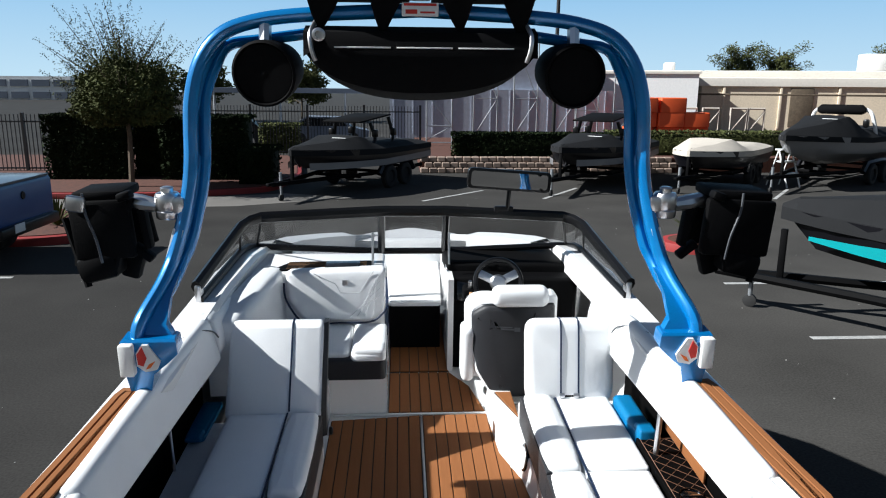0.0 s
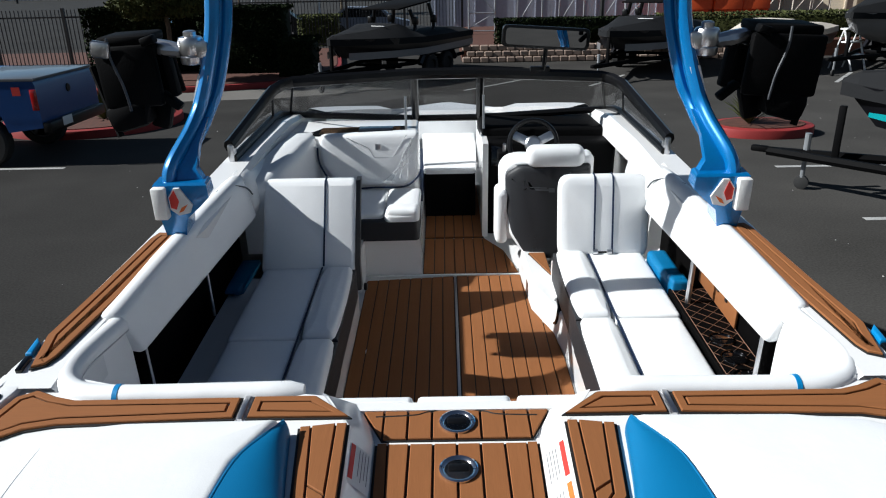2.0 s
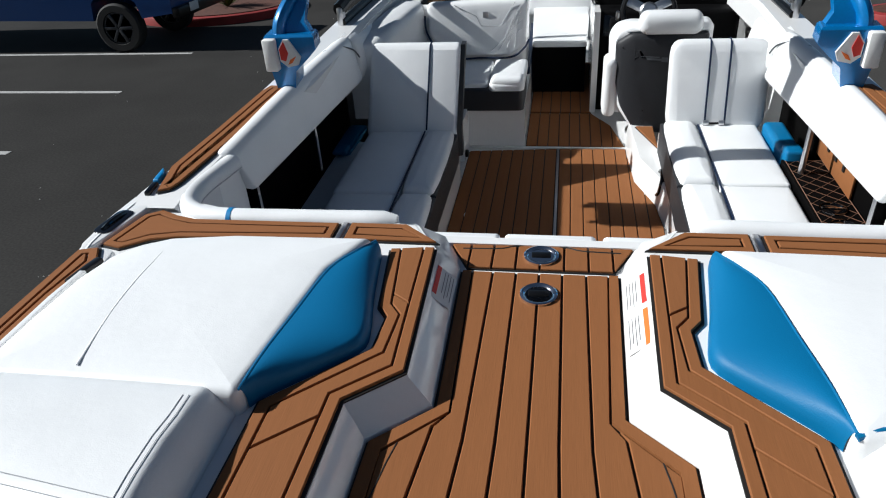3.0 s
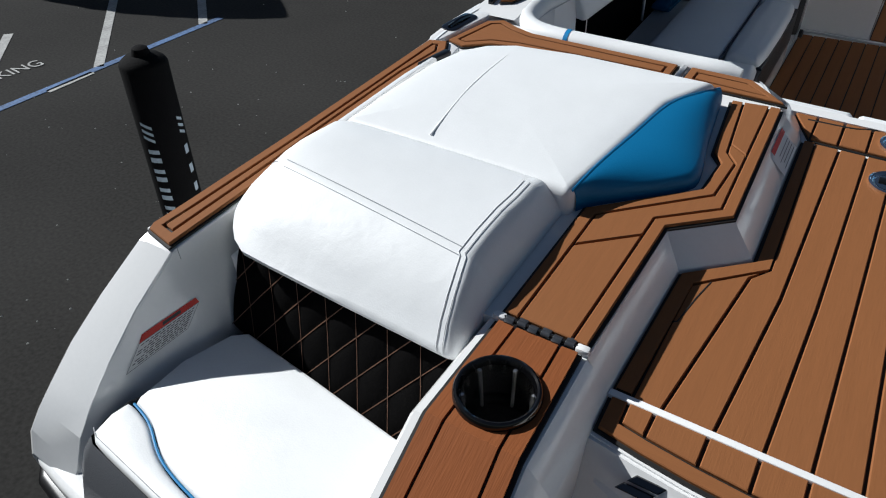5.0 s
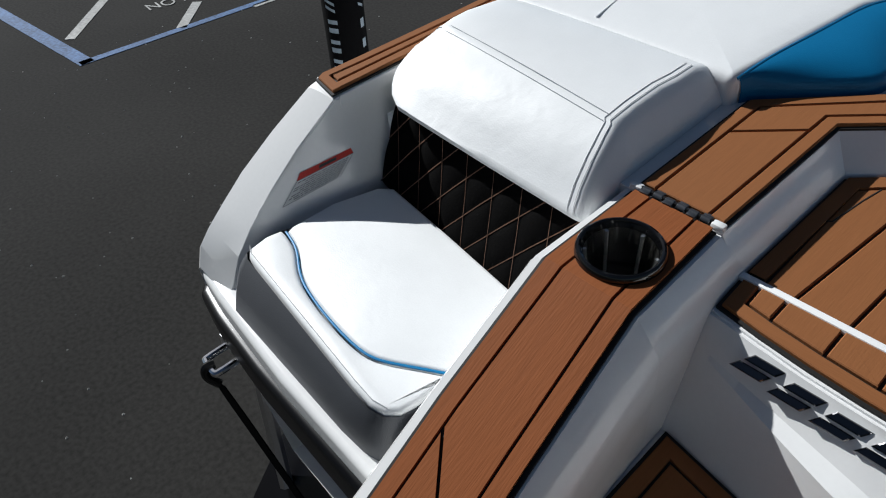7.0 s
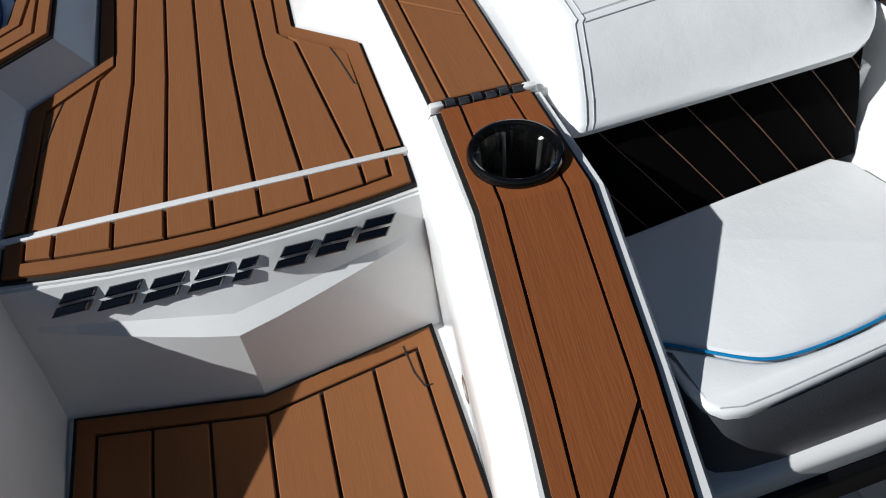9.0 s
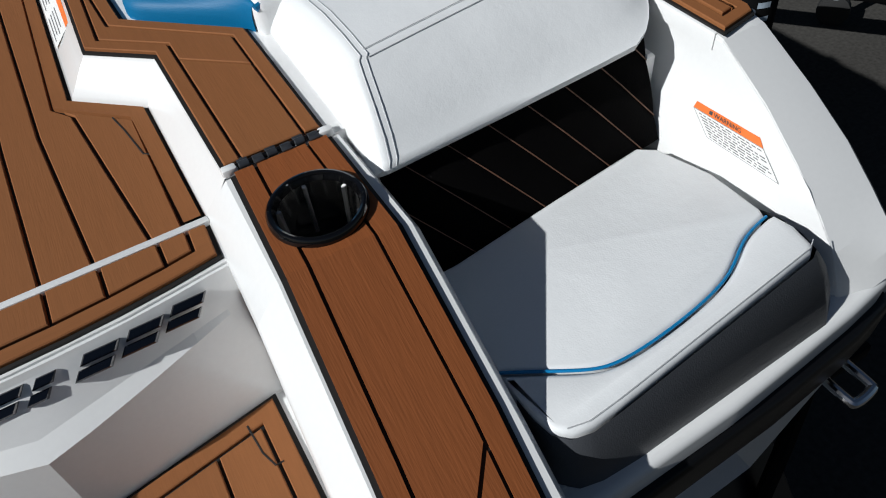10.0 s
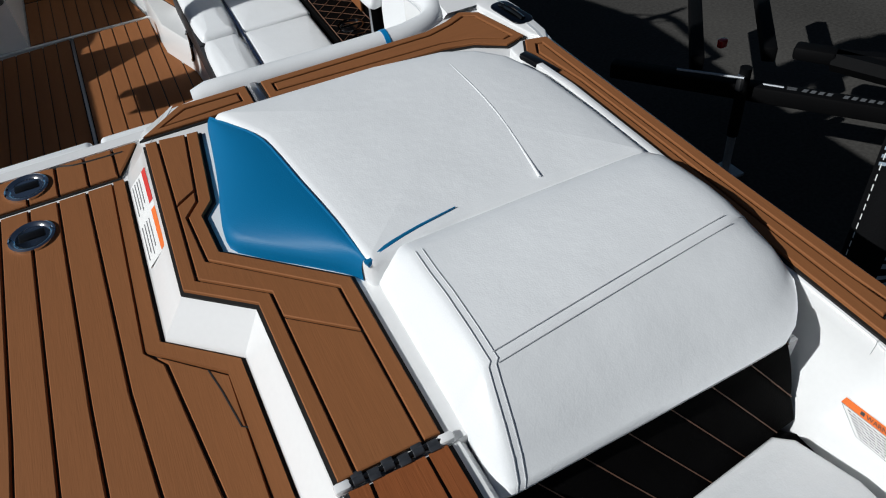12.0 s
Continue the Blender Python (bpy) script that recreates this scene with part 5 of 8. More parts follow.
port_back = thing("lounge_backrest", "white vinyl backrest with a dark seam at the lounge's forward end", "backrest")
backrest_panel(port_back, "panel", -0.838, -0.424, 2.40, 2.645, SEAT - 0.03, 1.700, 0.055, M_VINYL, r=0.009, corner=0.022)
bm = bmesh.new()
tube(bm, [(-0.562, 2.412, SEAT), (-0.562, 2.520, 1.536), (-0.562, 2.628, 1.688), (-0.562, 2.646, 1.699), (-0.562, 2.690, 1.7005)], 0.0040, 6)
part("seam", bm, M_NAVY, port_back)
bm = bmesh.new()
loft(bm, [[(x, y, z) for x, y in ((-0.425, y0), (-0.405, y0 + 0.012), (-0.405, y0 + 0.06), (-0.425, y0 + 0.06))] for y0, z in ((2.42, 1.25), (2.42, 1.38), (2.640, 1.676), (2.652, 1.694))])
part("edge_facing", bm, M_CHAR, port_back)
bm = bmesh.new()
disc_stack(bm, (-0.404, 2.52, 1.22), (1, 0, 0), [(0.0, 0.018), (0.012, 0.018), (0.016, 0.012), (0.016, 0.0)], 16)
part("latch_knob", bm, M_BLACK, port_back)

star_back = thing("flip_backrest", "white vinyl flip backrest with twin dark piping lines", "backrest")
backrest_panel(star_back, "panel", 0.484, 0.892, 2.490, 2.585, 1.355, 1.718, 0.055, M_VINYL, r=0.018, corner=0.058)
for x in (0.646, 0.727):
    bm = bmesh.new()
    tube(bm, [(x, 2.510, 1.357), (x, 2.488, 1.380), (x, 2.508, 1.45), (x, 2.560, 1.655), (x, 2.573, 1.692), (x, 2.590, 1.713), (x, 2.625, 1.719)], 0.0042, 6)
    part("piping", bm, M_NAVY, star_back)
for x in (0.650, 0.714):
    bm = bmesh.new()
    block(bm, (x, 2.515, 1.365), (0.020, 0.05, 0.05), 0.006)
    disc_stack(bm, (x, 2.49, 1.392), (1, 0, 0), [(-0.011, 0.012), (0.011, 0.012)], 12)
    part("bracket", bm, M_ALU, star_back)
bm = bmesh.new()
block(bm, (0.682, 2.500, 1.388), (0.086, 0.012, 0.014), 0.003)
part("hinge_bar", bm, M_BLACK, star_back)


def companion_seat():
    th = thing("companion_seat", "white vinyl companion seat with quilted backrest and grey skirt", "seat")
    part("base", slab(bmesh.new(), [(-0.44, 2.915), (-0.150, 2.925), (-0.150, 3.60), (-0.90, 3.60), (-0.90, 2.72), (-0.44, 2.72)], FLOOR, 1.30), M_GEL, th)
    bm = bmesh.new()
    slab(bm, rounded([(-0.80, 2.875), (-0.155, 2.885), (-0.152, 3.15), (-0.80, 3.15)], 0.03, 3), 1.290, 1.398, 0.012)
    part("skirt", bm, M_CHAR, th)
    for lo, hi, y1 in ((-0.86, -0.335, 2.915), (-0.33, -0.153, 2.885)):
        bm = bmesh.new()
        slab(bm, rounded([(lo, y1 - 0.005), (hi, y1), (hi, 3.30), (lo, 3.30)], 0.035, 4), 1.392, 1.424 if lo < -0.5 else 1.430, 0.016, 4, crown=0.006)
        part("seat_cushion", bm, M_VINYL, th)
    bm = bmesh.new()
    slab(bm, rounded([(-0.325, 2.888), (-0.153, 2.884), (-0.152, 2.985), (-0.315, 2.985)], 0.030, 4), 1.400, 1.458, 0.026, 4)
    part("front_roll", bm, M_VINYL, th, "", 60)
    face = lambda x, z, out=0.007: (x, 3.275 + (z - 1.43) * 0.14 - out, z)
    bm = bmesh.new()
    outline = rounded([(-0.60, 1.448), (-0.245, 1.450), (-0.172, 1.500), (-0.158, 1.732), (-0.700, 1.716), (-0.690, 1.56)], 0.025, 4)
    rings = []
    for d, i in ((0.11, 0.01), (0.05, 0.0), (0.018, 0.0), (0.006, 0.006), (0.0, 0.020), (-0.005, 0.05)):
        rings.append([face(x, z, -d) for x, z in inset(outline, i)])
    loft(bm, rings)
    part("backrest", bm, M_VINYL, th, "", 45)
    lines = [[(-0.548, 1.712), (-0.430, 1.655), (-0.405, 1.606), (-0.300, 1.606), (-0.225, 1.722)]]
    lines += [[(-0.360 + 0.045 * k, 1.470 + 0.006 * k), (-0.275 + 0.020 * k, 1.545 + 0.018 * k), (-0.235 + 0.012 * k, 1.640 + 0.020 * k)] for k in range(4)]
    lines += [[(-0.300 + 0.022 * k, 1.520 + 0.035 * k), (-0.190, 1.590 + 0.040 * k)] for k in range(3)]
    for pts in lines:
        bm = bmesh.new()
        tube(bm, [face(x, z, 0.0048) for x, z in pts], 0.0020, 5)
        part("stitching", bm, M_STITCH, th)
    bm = bmesh.new()
    block(bm, face(-0.380, 1.662, 0.006), (0.030, 0.006, 0.032), 0.002)
    part("badge", bm, M_ALU, th)
    bm = bmesh.new()
    tube(bm, smooth_path([face(*p, 0.002) for p in ((-0.708, 1.66), (-0.695, 1.56), (-0.60, 1.443), (-0.40, 1.440), (-0.245, 1.443), (-0.175, 1.49), (-0.150, 1.535))]), 0.0055, 6)
    part("piping", bm, M_NAVY, th)
    bm = bmesh.new()
    rings = []
    for y, z, e in ((2.62, 1.690, 0.02), (2.64, 1.706, 0.0), (2.9, 1.716, 0.0), (3.2, 1.722, 0.0), (3.42, 1.722, 0.01)):
        x = -0.800 + 0.12 * max(0.0, y - 2.62)
        rings.append([(x - 0.15, y, z - e), (x - 0.05, y, z - e), (x - 0.022, y, z - 0.012 - e), (x - 0.004 - e, y, z - 0.05), (x - e, y, z - 0.14), (x, y, 1.35), (x - 0.15, y, 1.35)])
    loft(bm, rings)
    part("side_backrest", bm, M_VINYL, th, "", 60)


companion_seat()


def captain_chair():
    th = thing("captain_chair", "white and grey vinyl captain's chair at the helm", "chair")
    bm = bmesh.new()
    disc_stack(bm, (0.50, 3.12, FLOOR), (0, 0, 1), [(0, 0.13), (0.012, 0.13), (0.03, 0.05), (0.16, 0.045), (0.16, 0.0)], 20)
    part("pedestal", bm, M_ALU, th)
    bm = bmesh.new()
    slab(bm, rounded([(0.27, 3.00), (0.72, 3.00), (0.72, 3.42), (0.27, 3.42)], 0.06, 4), 1.24, 1.36, 0.03, 4)
    part("seat", bm, M_VINYL, th)
    aft = lambda z, x=0.5: 2.915 + (z - 1.2) * 0.13 + 0.075 * min(1.0, abs(x - 0.5) / 0.24) ** 3
    shell = rounded([(0.395, 1.160), (0.610, 1.160), (0.705, 1.300), (0.738, 1.45), (0.742, 1.655), (0.715, 1.678), (0.350, 1.682), (0.292, 1.660), (0.258, 1.605), (0.262, 1.43), (0.296, 1.290)], 0.030, 5)
    shell = dense(shell)
    bm = bmesh.new()
    rings = []
    for d, i in ((0.15, 0.03), (0.11, 0.0), (0.03, 0.0), (0.010, 0.008), (0.0, 0.026)):
        rings.append([(x, aft(z, x) + d, z) for x, z in inset(shell, i)])
    loft(bm, rings)
    part("backrest", bm, M_VINYL, th, "", 50)
    panel = rounded([(0.400, 1.168), (0.605, 1.168), (0.690, 1.300), (0.718, 1.45), (0.718, 1.640), (0.352, 1.643), (0.284, 1.590), (0.286, 1.43), (0.316, 1.296)], 0.022, 5)
    panel = dense(panel)
    bm = bmesh.new()
    rings = []
    for d, i in ((0.012, 0.0), (-0.004, 0.001), (-0.012, 0.010), (-0.014, 0.030), (-0.014, 0.07), (-0.014, 0.11)):
        rings.append([(x, aft(z, x) + d, z) for x, z in inset(panel, i)])
    loft(bm, rings)
    part("back_shell", bm, M_CHAR, th, "charcoal vinyl back", 50)
    for x0, x1 in ((0.235, 0.300), (0.708, 0.760)):
        bm = bmesh.new()
        block(bm, ((x0 + x1) / 2, 3.05, 1.365), (x1 - x0, 0.15, 0.295), 0.028, seg=4)
        part("wing", bm, M_VINYL, th, "", 50)
    bm = bmesh.new()
    block(bm, (0.528, 2.985, 1.693), (0.290, 0.11, 0.106), 0.042, seg=5)
    part("headrest", bm, M_VINYL, th, "", 50)
    bm = bmesh.new()
    bars(bm, (0.468, aft(1.530) - 0.0165, 1.530), (1, 0, -0.06), (0, 0.13, 1), [(-0.07, 0.02, 0.006, 0.012), (-0.04, 0.035, -0.006, 0.003), (0.03, 0.060, -0.012, 0.010)])
    part("badge", bm, M_HINGE, th)


captain_chair()


def helm():
    th = thing("helm_dash", "black helm console with screens", "dashboard")
    bm = bmesh.new()
    slab(bm, rounded([(0.20, 3.45), (0.93, 3.40), (0.97, 3.9), (0.20, 3.9)], 0.03, 3), FLOOR, 1.64, 0.02)
    part("console", bm, M_MATT, th)
    bm = bmesh.new()
    slab(bm, rounded([(0.20, 3.56), (0.93, 3.52), (0.97, 3.92), (0.18, 3.92)], 0.03, 3), 1.60, 1.69, 0.02)
    part("hood", bm, M_MATT, th)
    for x0, x1 in ((0.56, 0.86), (0.24, 0.33)):
        bm = bmesh.new()
        block(bm, ((x0 + x1) / 2, 3.44, 1.56), (x1 - x0, 0.02, 0.12), 0.006, Matrix.Rotation(-0.3, 4, "X"))
        part("screen", bm, M_DARKGLASS, th)
    w = thing("steering_wheel", "black steering wheel with brushed metal spokes", "steering wheel")
    m = Matrix.Translation((0.445, 3.21, 1.688)) @ Matrix.Rotation(radians(70), 4, "X")
    bm = bmesh.new()
    tube(bm, [(0.124 * math.cos(a), 0.124 * math.sin(a), 0) for a in [2 * math.pi * k / 32 for k in range(33)]], 0.014, 8)
    part("rim", bm, M_BLACK, w).matrix_world = m
    for a in (0.45, math.pi - 0.45, -math.pi / 2):
        bm = bmesh.new()
        block(bm, (0.074 * math.cos(a), 0.074 * math.sin(a), 0.0), (0.090, 0.046, 0.018), 0.006, Matrix.Rotation(a, 4, "Z"))
        part("spoke", bm, M_ALU, w).matrix_world = m
    bm = bmesh.new()
    disc_stack(bm, (0, 0, -0.02), (0, 0, 1), [(0, 0.044), (0.03, 0.044), (0.040, 0.034), (0.040, 0)], 20)
    part("hub", bm, M_ALU, w).matrix_world = m
    bm = bmesh.new()
    tube(bm, [(0, 0, -0.16), (0, 0, -0.015)], 0.03, 12)
    part("column", bm, M_MATT, w).matrix_world = m
    thr = thing("throttle", "black throttle lever with a copper coloured grip beside the helm", "lever")
    bm = bmesh.new()
    block(bm, (0.305, 3.36, 1.585), (0.07, 0.10, 0.06), 0.015)
    part("base", bm, M_MATT, thr)
    bm = bmesh.new()
    tube(bm, [(0.305, 3.34, 1.60), (0.305, 3.32, 1.66)], 0.010, 8)
    part("lever", bm, M_ALU, thr)
    bm = bmesh.new()
    block(bm, (0.310, 3.31, 1.575), (0.02, 0.03, 0.05), 0.008)
    part("grip", bm, M_WOOD, thr)
    # port dash top
    bm = bmesh.new()
    slab(bm, rounded([(-0.93, 3.36), (-0.17, 3.36), (-0.17, 3.74), (-0.97, 3.74)], 0.03, 3), FLOOR, 1.70, 0.015)
    pd = thing("port_dash", "white side console with a dark teak-topped glove box", "console")
    part("console", bm, M_GEL, pd)
    bm = bmesh.new()
    slab(bm, rounded([(-0.79, 3.39), (-0.245, 3.385), (-0.24, 3.56), (-0.70, 3.54)], 0.02, 3), 1.70, 1.708)
    lid = part("lid", bm, M_MATT, pd)
    for k in range(6):
        bm = bmesh.new()
        block(bm, (-0.49, 3.410 + k * 0.024, 1.7085), (0.44, 0.0022, 0.003))
        part("groove_line", bm, M_WOOD, lid)
    bm = bmesh.new()
    block(bm, (-0.40, 3.455, 1.718), (0.19, 0.10, 0.012), 0.004)
    solo("phone", bm, M_DARKGLASS, "dark glass phone on the side console", "phone")


helm()


def bow_seating():
    th = thing("bow_lounge", "white vinyl bow lounge beyond the walk-through", "lounge seat")
    bm = bmesh.new()
    slab(bm, rounded([(-0.150, 3.72), (0.168, 3.72), (0.20, 4.56), (-0.18, 4.56)], 0.03, 3), 1.362, 1.392, 0.012, 3)
    part("seat_cushion", bm, M_VINYL, th)
    backrest_panel(th, "backrest", -0.24, 0.26, 4.53, 4.62, 1.345, 1.525, 0.1, M_VINYL)
    part("step_front", slab(bmesh.new(), [(-0.146, 3.725), (0.164, 3.725), (0.164, 4.3), (-0.146, 4.3)], FLOOR, 1.363), M_MATT, th)
    for s in (-1, 1):
        bm = bmesh.new()
        loft(bm, [[(s * (hull_half_width(y) - 0.22), y, 1.30), (s * (hull_half_width(y) - 0.24), y, rail_z(y) + 0.0), (s * (hull_half_width(y) - 0.14), y, rail_z(y) + 0.025), (s * (hull_half_width(y) - 0.10), y, rail_z(y) - 0.01)] for y in (3.95, 4.2, 4.45, 4.7, 4.9)], closed=False)
        solo("bow_coaming", bm, M_VINYL, "white padded bow coaming", "coaming", "bow coamings")
    for s in (-1, 1):
        bm = bmesh.new()
        slab(bm, [(0.190, 3.40), (0.222, 3.40), (0.222, 4.35), (0.196, 4.35)] if s > 0 else [(-0.170, 3.42), (-0.152, 3.42), (-0.156, 4.35), (-0.19, 4.35)], FLOOR, 1.64 if s > 0 else 1.34)
        part("side_wall", bm, M_NAVY if s < 0 else M_GEL, th)
    # bow deck closing the nose
    bm = bmesh.new()
    slab(bm, [(-0.55, 5.0), (0.55, 5.0), (0.36, 5.22), (0.04, 5.4), (-0.04, 5.4), (-0.36, 5.22)], 1.36, 1.42)
    part("bow_deck", bm, M_GEL, boat)


bow_seating()


def windshield():
    th = thing("windshield", "black-framed wraparound boat windshield with tinted panes", "windshield")
    top = [(-1.012, 2.76, 1.832), (-0.935, 3.38, 1.955), (-0.905, 3.47, 1.965), (-0.85, 3.53, 1.972), (-0.185, 3.58, 1.995), (0.185, 3.58, 1.995), (0.85, 3.53, 1.972), (0.905, 3.47, 1.965), (0.935, 3.38, 1.955), (1.012, 2.76, 1.832)]
    base = [(-0.998, 2.75, 1.775), (-0.975, 3.50, 1.780), (-0.968, 3.66, 1.762), (-0.935, 3.77, 1.735), (-0.195, 3.86, 1.675), (0.195, 3.86, 1.675), (0.935, 3.77, 1.735), (0.968, 3.66, 1.762), (0.975, 3.50, 1.780), (0.998, 2.75, 1.775)]
    bm = bmesh.new()
    tube(bm, top, 0.025, 8, 1.3)
    part("top_frame", bm, M_BLACK, th)
    bm = bmesh.new()
    tube(bm, base, 0.020, 8)
    part("base_frame", bm, M_BLACK, th)
    for i in (1, 3, 4, 5, 6, 8):
        bm = bmesh.new()
        tube(bm, [top[i], base[i]], 0.022 if i in (4, 5) else 0.007, 8)
        part("post", bm, M_BLACK, th)
    for i in (0, 9):
        bm = bmesh.new()
        block(bm, (Vector(top[i]) + Vector(base[i])) / 2 + Vector((0, 0.02, -0.01)), (0.03, 0.06, 0.10), 0.01)
        part("corner_post", bm, M_ALU, th)
    for a, b in ((0, 1), (1, 3), (3, 4), (4, 5), (5, 6), (6, 8), (8, 9)):
        bm = bmesh.new()
        q = [top[k] for k in range(a, b + 1)] + [base[k] for k in range(b, a - 1, -1)]
        n = len(q) // 2
        for k in range(n - 1):
            vs = [bm.verts.new(p) for p in (top[a + k], top[a + k + 1], base[a + k + 1], base[a + k])]
            bm.faces.new(vs)
        p = part("pane", bm, M_GLASS, th)
        p.visible_shadow = False
    for x in (-0.235, 0.20):
        bm = bmesh.new()
        tube(bm, [(x, 3.50, 1.70), (x, 3.54, 1.88)], 0.007, 6)
        part("stay", bm, M_ALU, th)
    mir = thing("rear_view_mirror", "wide black rear-view mirror on a post", "mirror")
    bm = bmesh.new()
    slab(bm, rounded([(-0.235, -0.055), (0.235, -0.055), (0.235, 0.06), (-0.235, 0.06)], 0.03, 4), -0.03, 0.006, 0.006)
    at = Matrix.Translation((0.53, 3.50, 2.185)) @ Matrix.Rotation(radians(4), 4, "Y") @ Matrix.Rotation(radians(86), 4, "X")
    part("housing", bm, M_BLACK, mir).matrix_world = at
    bm = bmesh.new()
    slab(bm, rounded([(-0.215, -0.04), (0.215, -0.04), (0.215, 0.045), (-0.215, 0.045)], 0.02, 4), 0.006, 0.009)
    part("glass", bm, M_MIRROR, mir).matrix_world = at
    bm = bmesh.new()
    tube(bm, [(0.53, 3.55, 1.99), (0.535, 3.52, 2.14)], 0.012, 8)
    block(bm, (0.51, 3.55, 2.005), (0.11, 0.03, 0.05), 0.008)
    part("post", bm, M_BLACK, mir)


windshield()

# ---------------------------------------------------------------- tower


def tower():
    th = thing("wake_tower", "blue painted tubular wakeboard tower over the cockpit", "tower")
    for s in (-1, 1):
        # foot
        bm = bmesh.new()
        loft(bm, [[(s * x, y, z) for x, y in ((a, c), (d, c), (d + 0.005, e), (a + 0.01, e))] for a, d, c, e, z in ((0.925, 0.992, 1.865, 1.99, 1.765), (0.905, 0.998, 1.850, 1.96, 1.840), (0.850, 1.003, 1.835, 1.93, 1.888), (0.815, 1.003, 1.832, 1.925, 1.922), (0.818, 1.000, 1.834, 1.920, 1.964), (0.824, 0.994, 1.842, 1.912, 1.972))])
        part("foot", bm, M_BLUE, th)
        bm = bmesh.new()
        block(bm, (s * 0.978, 1.826, 1.906), (0.046, 0.036, 0.112), 0.006)
        part("foot_cap", bm, M_SIGNW, th, "white end cap")
        for nm, mat, vs, d in (("label_panel", M_SIGNW, [(0.872, 1.898), (0.908, 1.958), (0.928, 1.958), (0.948, 1.928), (0.948, 1.884), (0.922, 1.862), (0.884, 1.870)], 0.0),
                               ("label_patch", M_SIGNR, [(0.926, 1.952), (0.945, 1.926), (0.943, 1.890), (0.926, 1.884), (0.914, 1.912)], 0.0025),
                               ("label_patch", M_SIGNO, [(0.886, 1.902), (0.909, 1.890), (0.920, 1.872), (0.904, 1.878)], 0.0025)):
            bm = bmesh.new()
            loft(bm, [[(s * x, 1.838 - 0.04 * max(0.0, 1.94 - z) - d, z) for x, z in vs], [(s * x, 1.824 - d, z) for x, z in vs]])
            part(nm, bm, mat, th, "white and red label" if nm == "label_panel" else "")
        # aft limb
        pts = [(0.952, 1.876, 1.92), (0.954, 1.880, 1.975), (0.942, 1.905, 2.022), (0.905, 1.998, 2.098), (0.884, 2.060, 2.158), (0.868, 2.085, 2.21), (0.845, 2.115, 2.30), (0.820, 2.14, 2.42), (0.807, 2.15, 2.52), (0.806, 2.17, 2.62), (0.797, 2.18, 2.73), (0.762, 2.195, 2.85), (0.690, 2.21, 2.940), (0.58, 2.22, 2.985), (0.40, 2.22, 3.010), (0.0, 2.22, 3.03)]
        bm = bmesh.new()
        aft = smooth_path([(s * x, y, z) for x, y, z in pts], 4)
        tube(bm, aft, 0.025, 12, 1.25)
        part("aft_limb", bm, M_BLUE, th)
        fwd = [(x - (0.037 if z > 2.2 else 0.030) if 2.02 < z < 2.9 else x - 0.014, y + 0.05, z - (0.0 if z < 2.80 else 0.022 if z < 2.9 else 0.035 if z < 2.96 else 0.060)) for x, y, z in pts[:-1]]
        bm = bmesh.new()
        tube(bm, smooth_path([(s * x, y, z) for x, y, z in fwd], 4), 0.020, 12, 1.3)
        part("forward_limb", bm, M_BLUE, th)
        bm = bmesh.new()
        fore = smooth_path([(s * x, y, z) for x, y, z in fwd], 4)
        rings = []
        for a, c in list(zip(aft, fore)):
            if 2.10 < a[2] < 2.945:
                a, c = Vector(a), Vector(c)
                slot = 0.016 if 2.52 < a.z < 2.70 else 0.0
                a, c = a + Vector((0, 0.004 + slot, 0)), c + Vector((0, -0.010 + slot, 0))
                rings.append([a, c, c + Vector((0, 0.012, 0)), a + Vector((0, 0.012, 0))])
        loft(bm, rings)
        part("web", bm, M_BLUE, th)
        bm = bmesh.new()
        loft(bm, [[(s * x, y, z) for x, y in ((x0, y0), (x1, y0), (x1, y0 + 0.035), (x0, y0 + 0.035))] for x0, x1, y0, z in ((0.830, 0.965, 1.870, 1.955), (0.862, 0.955, 1.888, 2.005), (0.864, 0.918, 1.965, 2.075), (0.850, 0.885, 2.05, 2.14))])
        part("gusset", bm, M_BLUE, th)
        bm = bmesh.new()
        q = [(0.905, 2.085, 2.165), (0.872, 2.115, 2.285), (0.836, 2.112, 2.280), (0.870, 2.082, 2.160)]
        loft(bm, [[(s * x, y - 0.020, z) for x, y, z in q], [(s * x, y - 0.031, z) for x, y, z in q]])
        part("label_strip", bm, M_SIGNW, th, "white label strip")
        # clamp and board rack
        rack = thing("board_rack", "black folding board rack clamped to the tower leg", "board rack", "board racks")
        bm = bmesh.new()
        disc_stack(bm, (s * 0.895, 2.13, 2.315), (0, 0, 1), [(0, 0.040), (0.006, 0.044), (0.026, 0.044), (0.030, 0.040), (0.036, 0.044), (0.080, 0.044), (0.090, 0.038), (0.093, 0.022), (0.108, 0.022), (0.112, 0.016)], 24)
        block(bm, (s * 0.860, 2.13, 2.365), (0.06, 0.07, 0.06), 0.01)
        part("clamp", bm, M_ALU, rack, "silver clamp")
        bm = bmesh.new()
        tube(bm, [(s * 0.93, 2.13, 2.36), (s * 0.985, 2.14, 2.365), (s * 1.03, 2.15, 2.375), (s * 1.06, 2.17, 2.36)], [0.024, 0.030, 0.026, 0.024], 10)
        part("arm", bm, M_ALU, rack)
        wide = 0.0 if s < 0 else 0.05
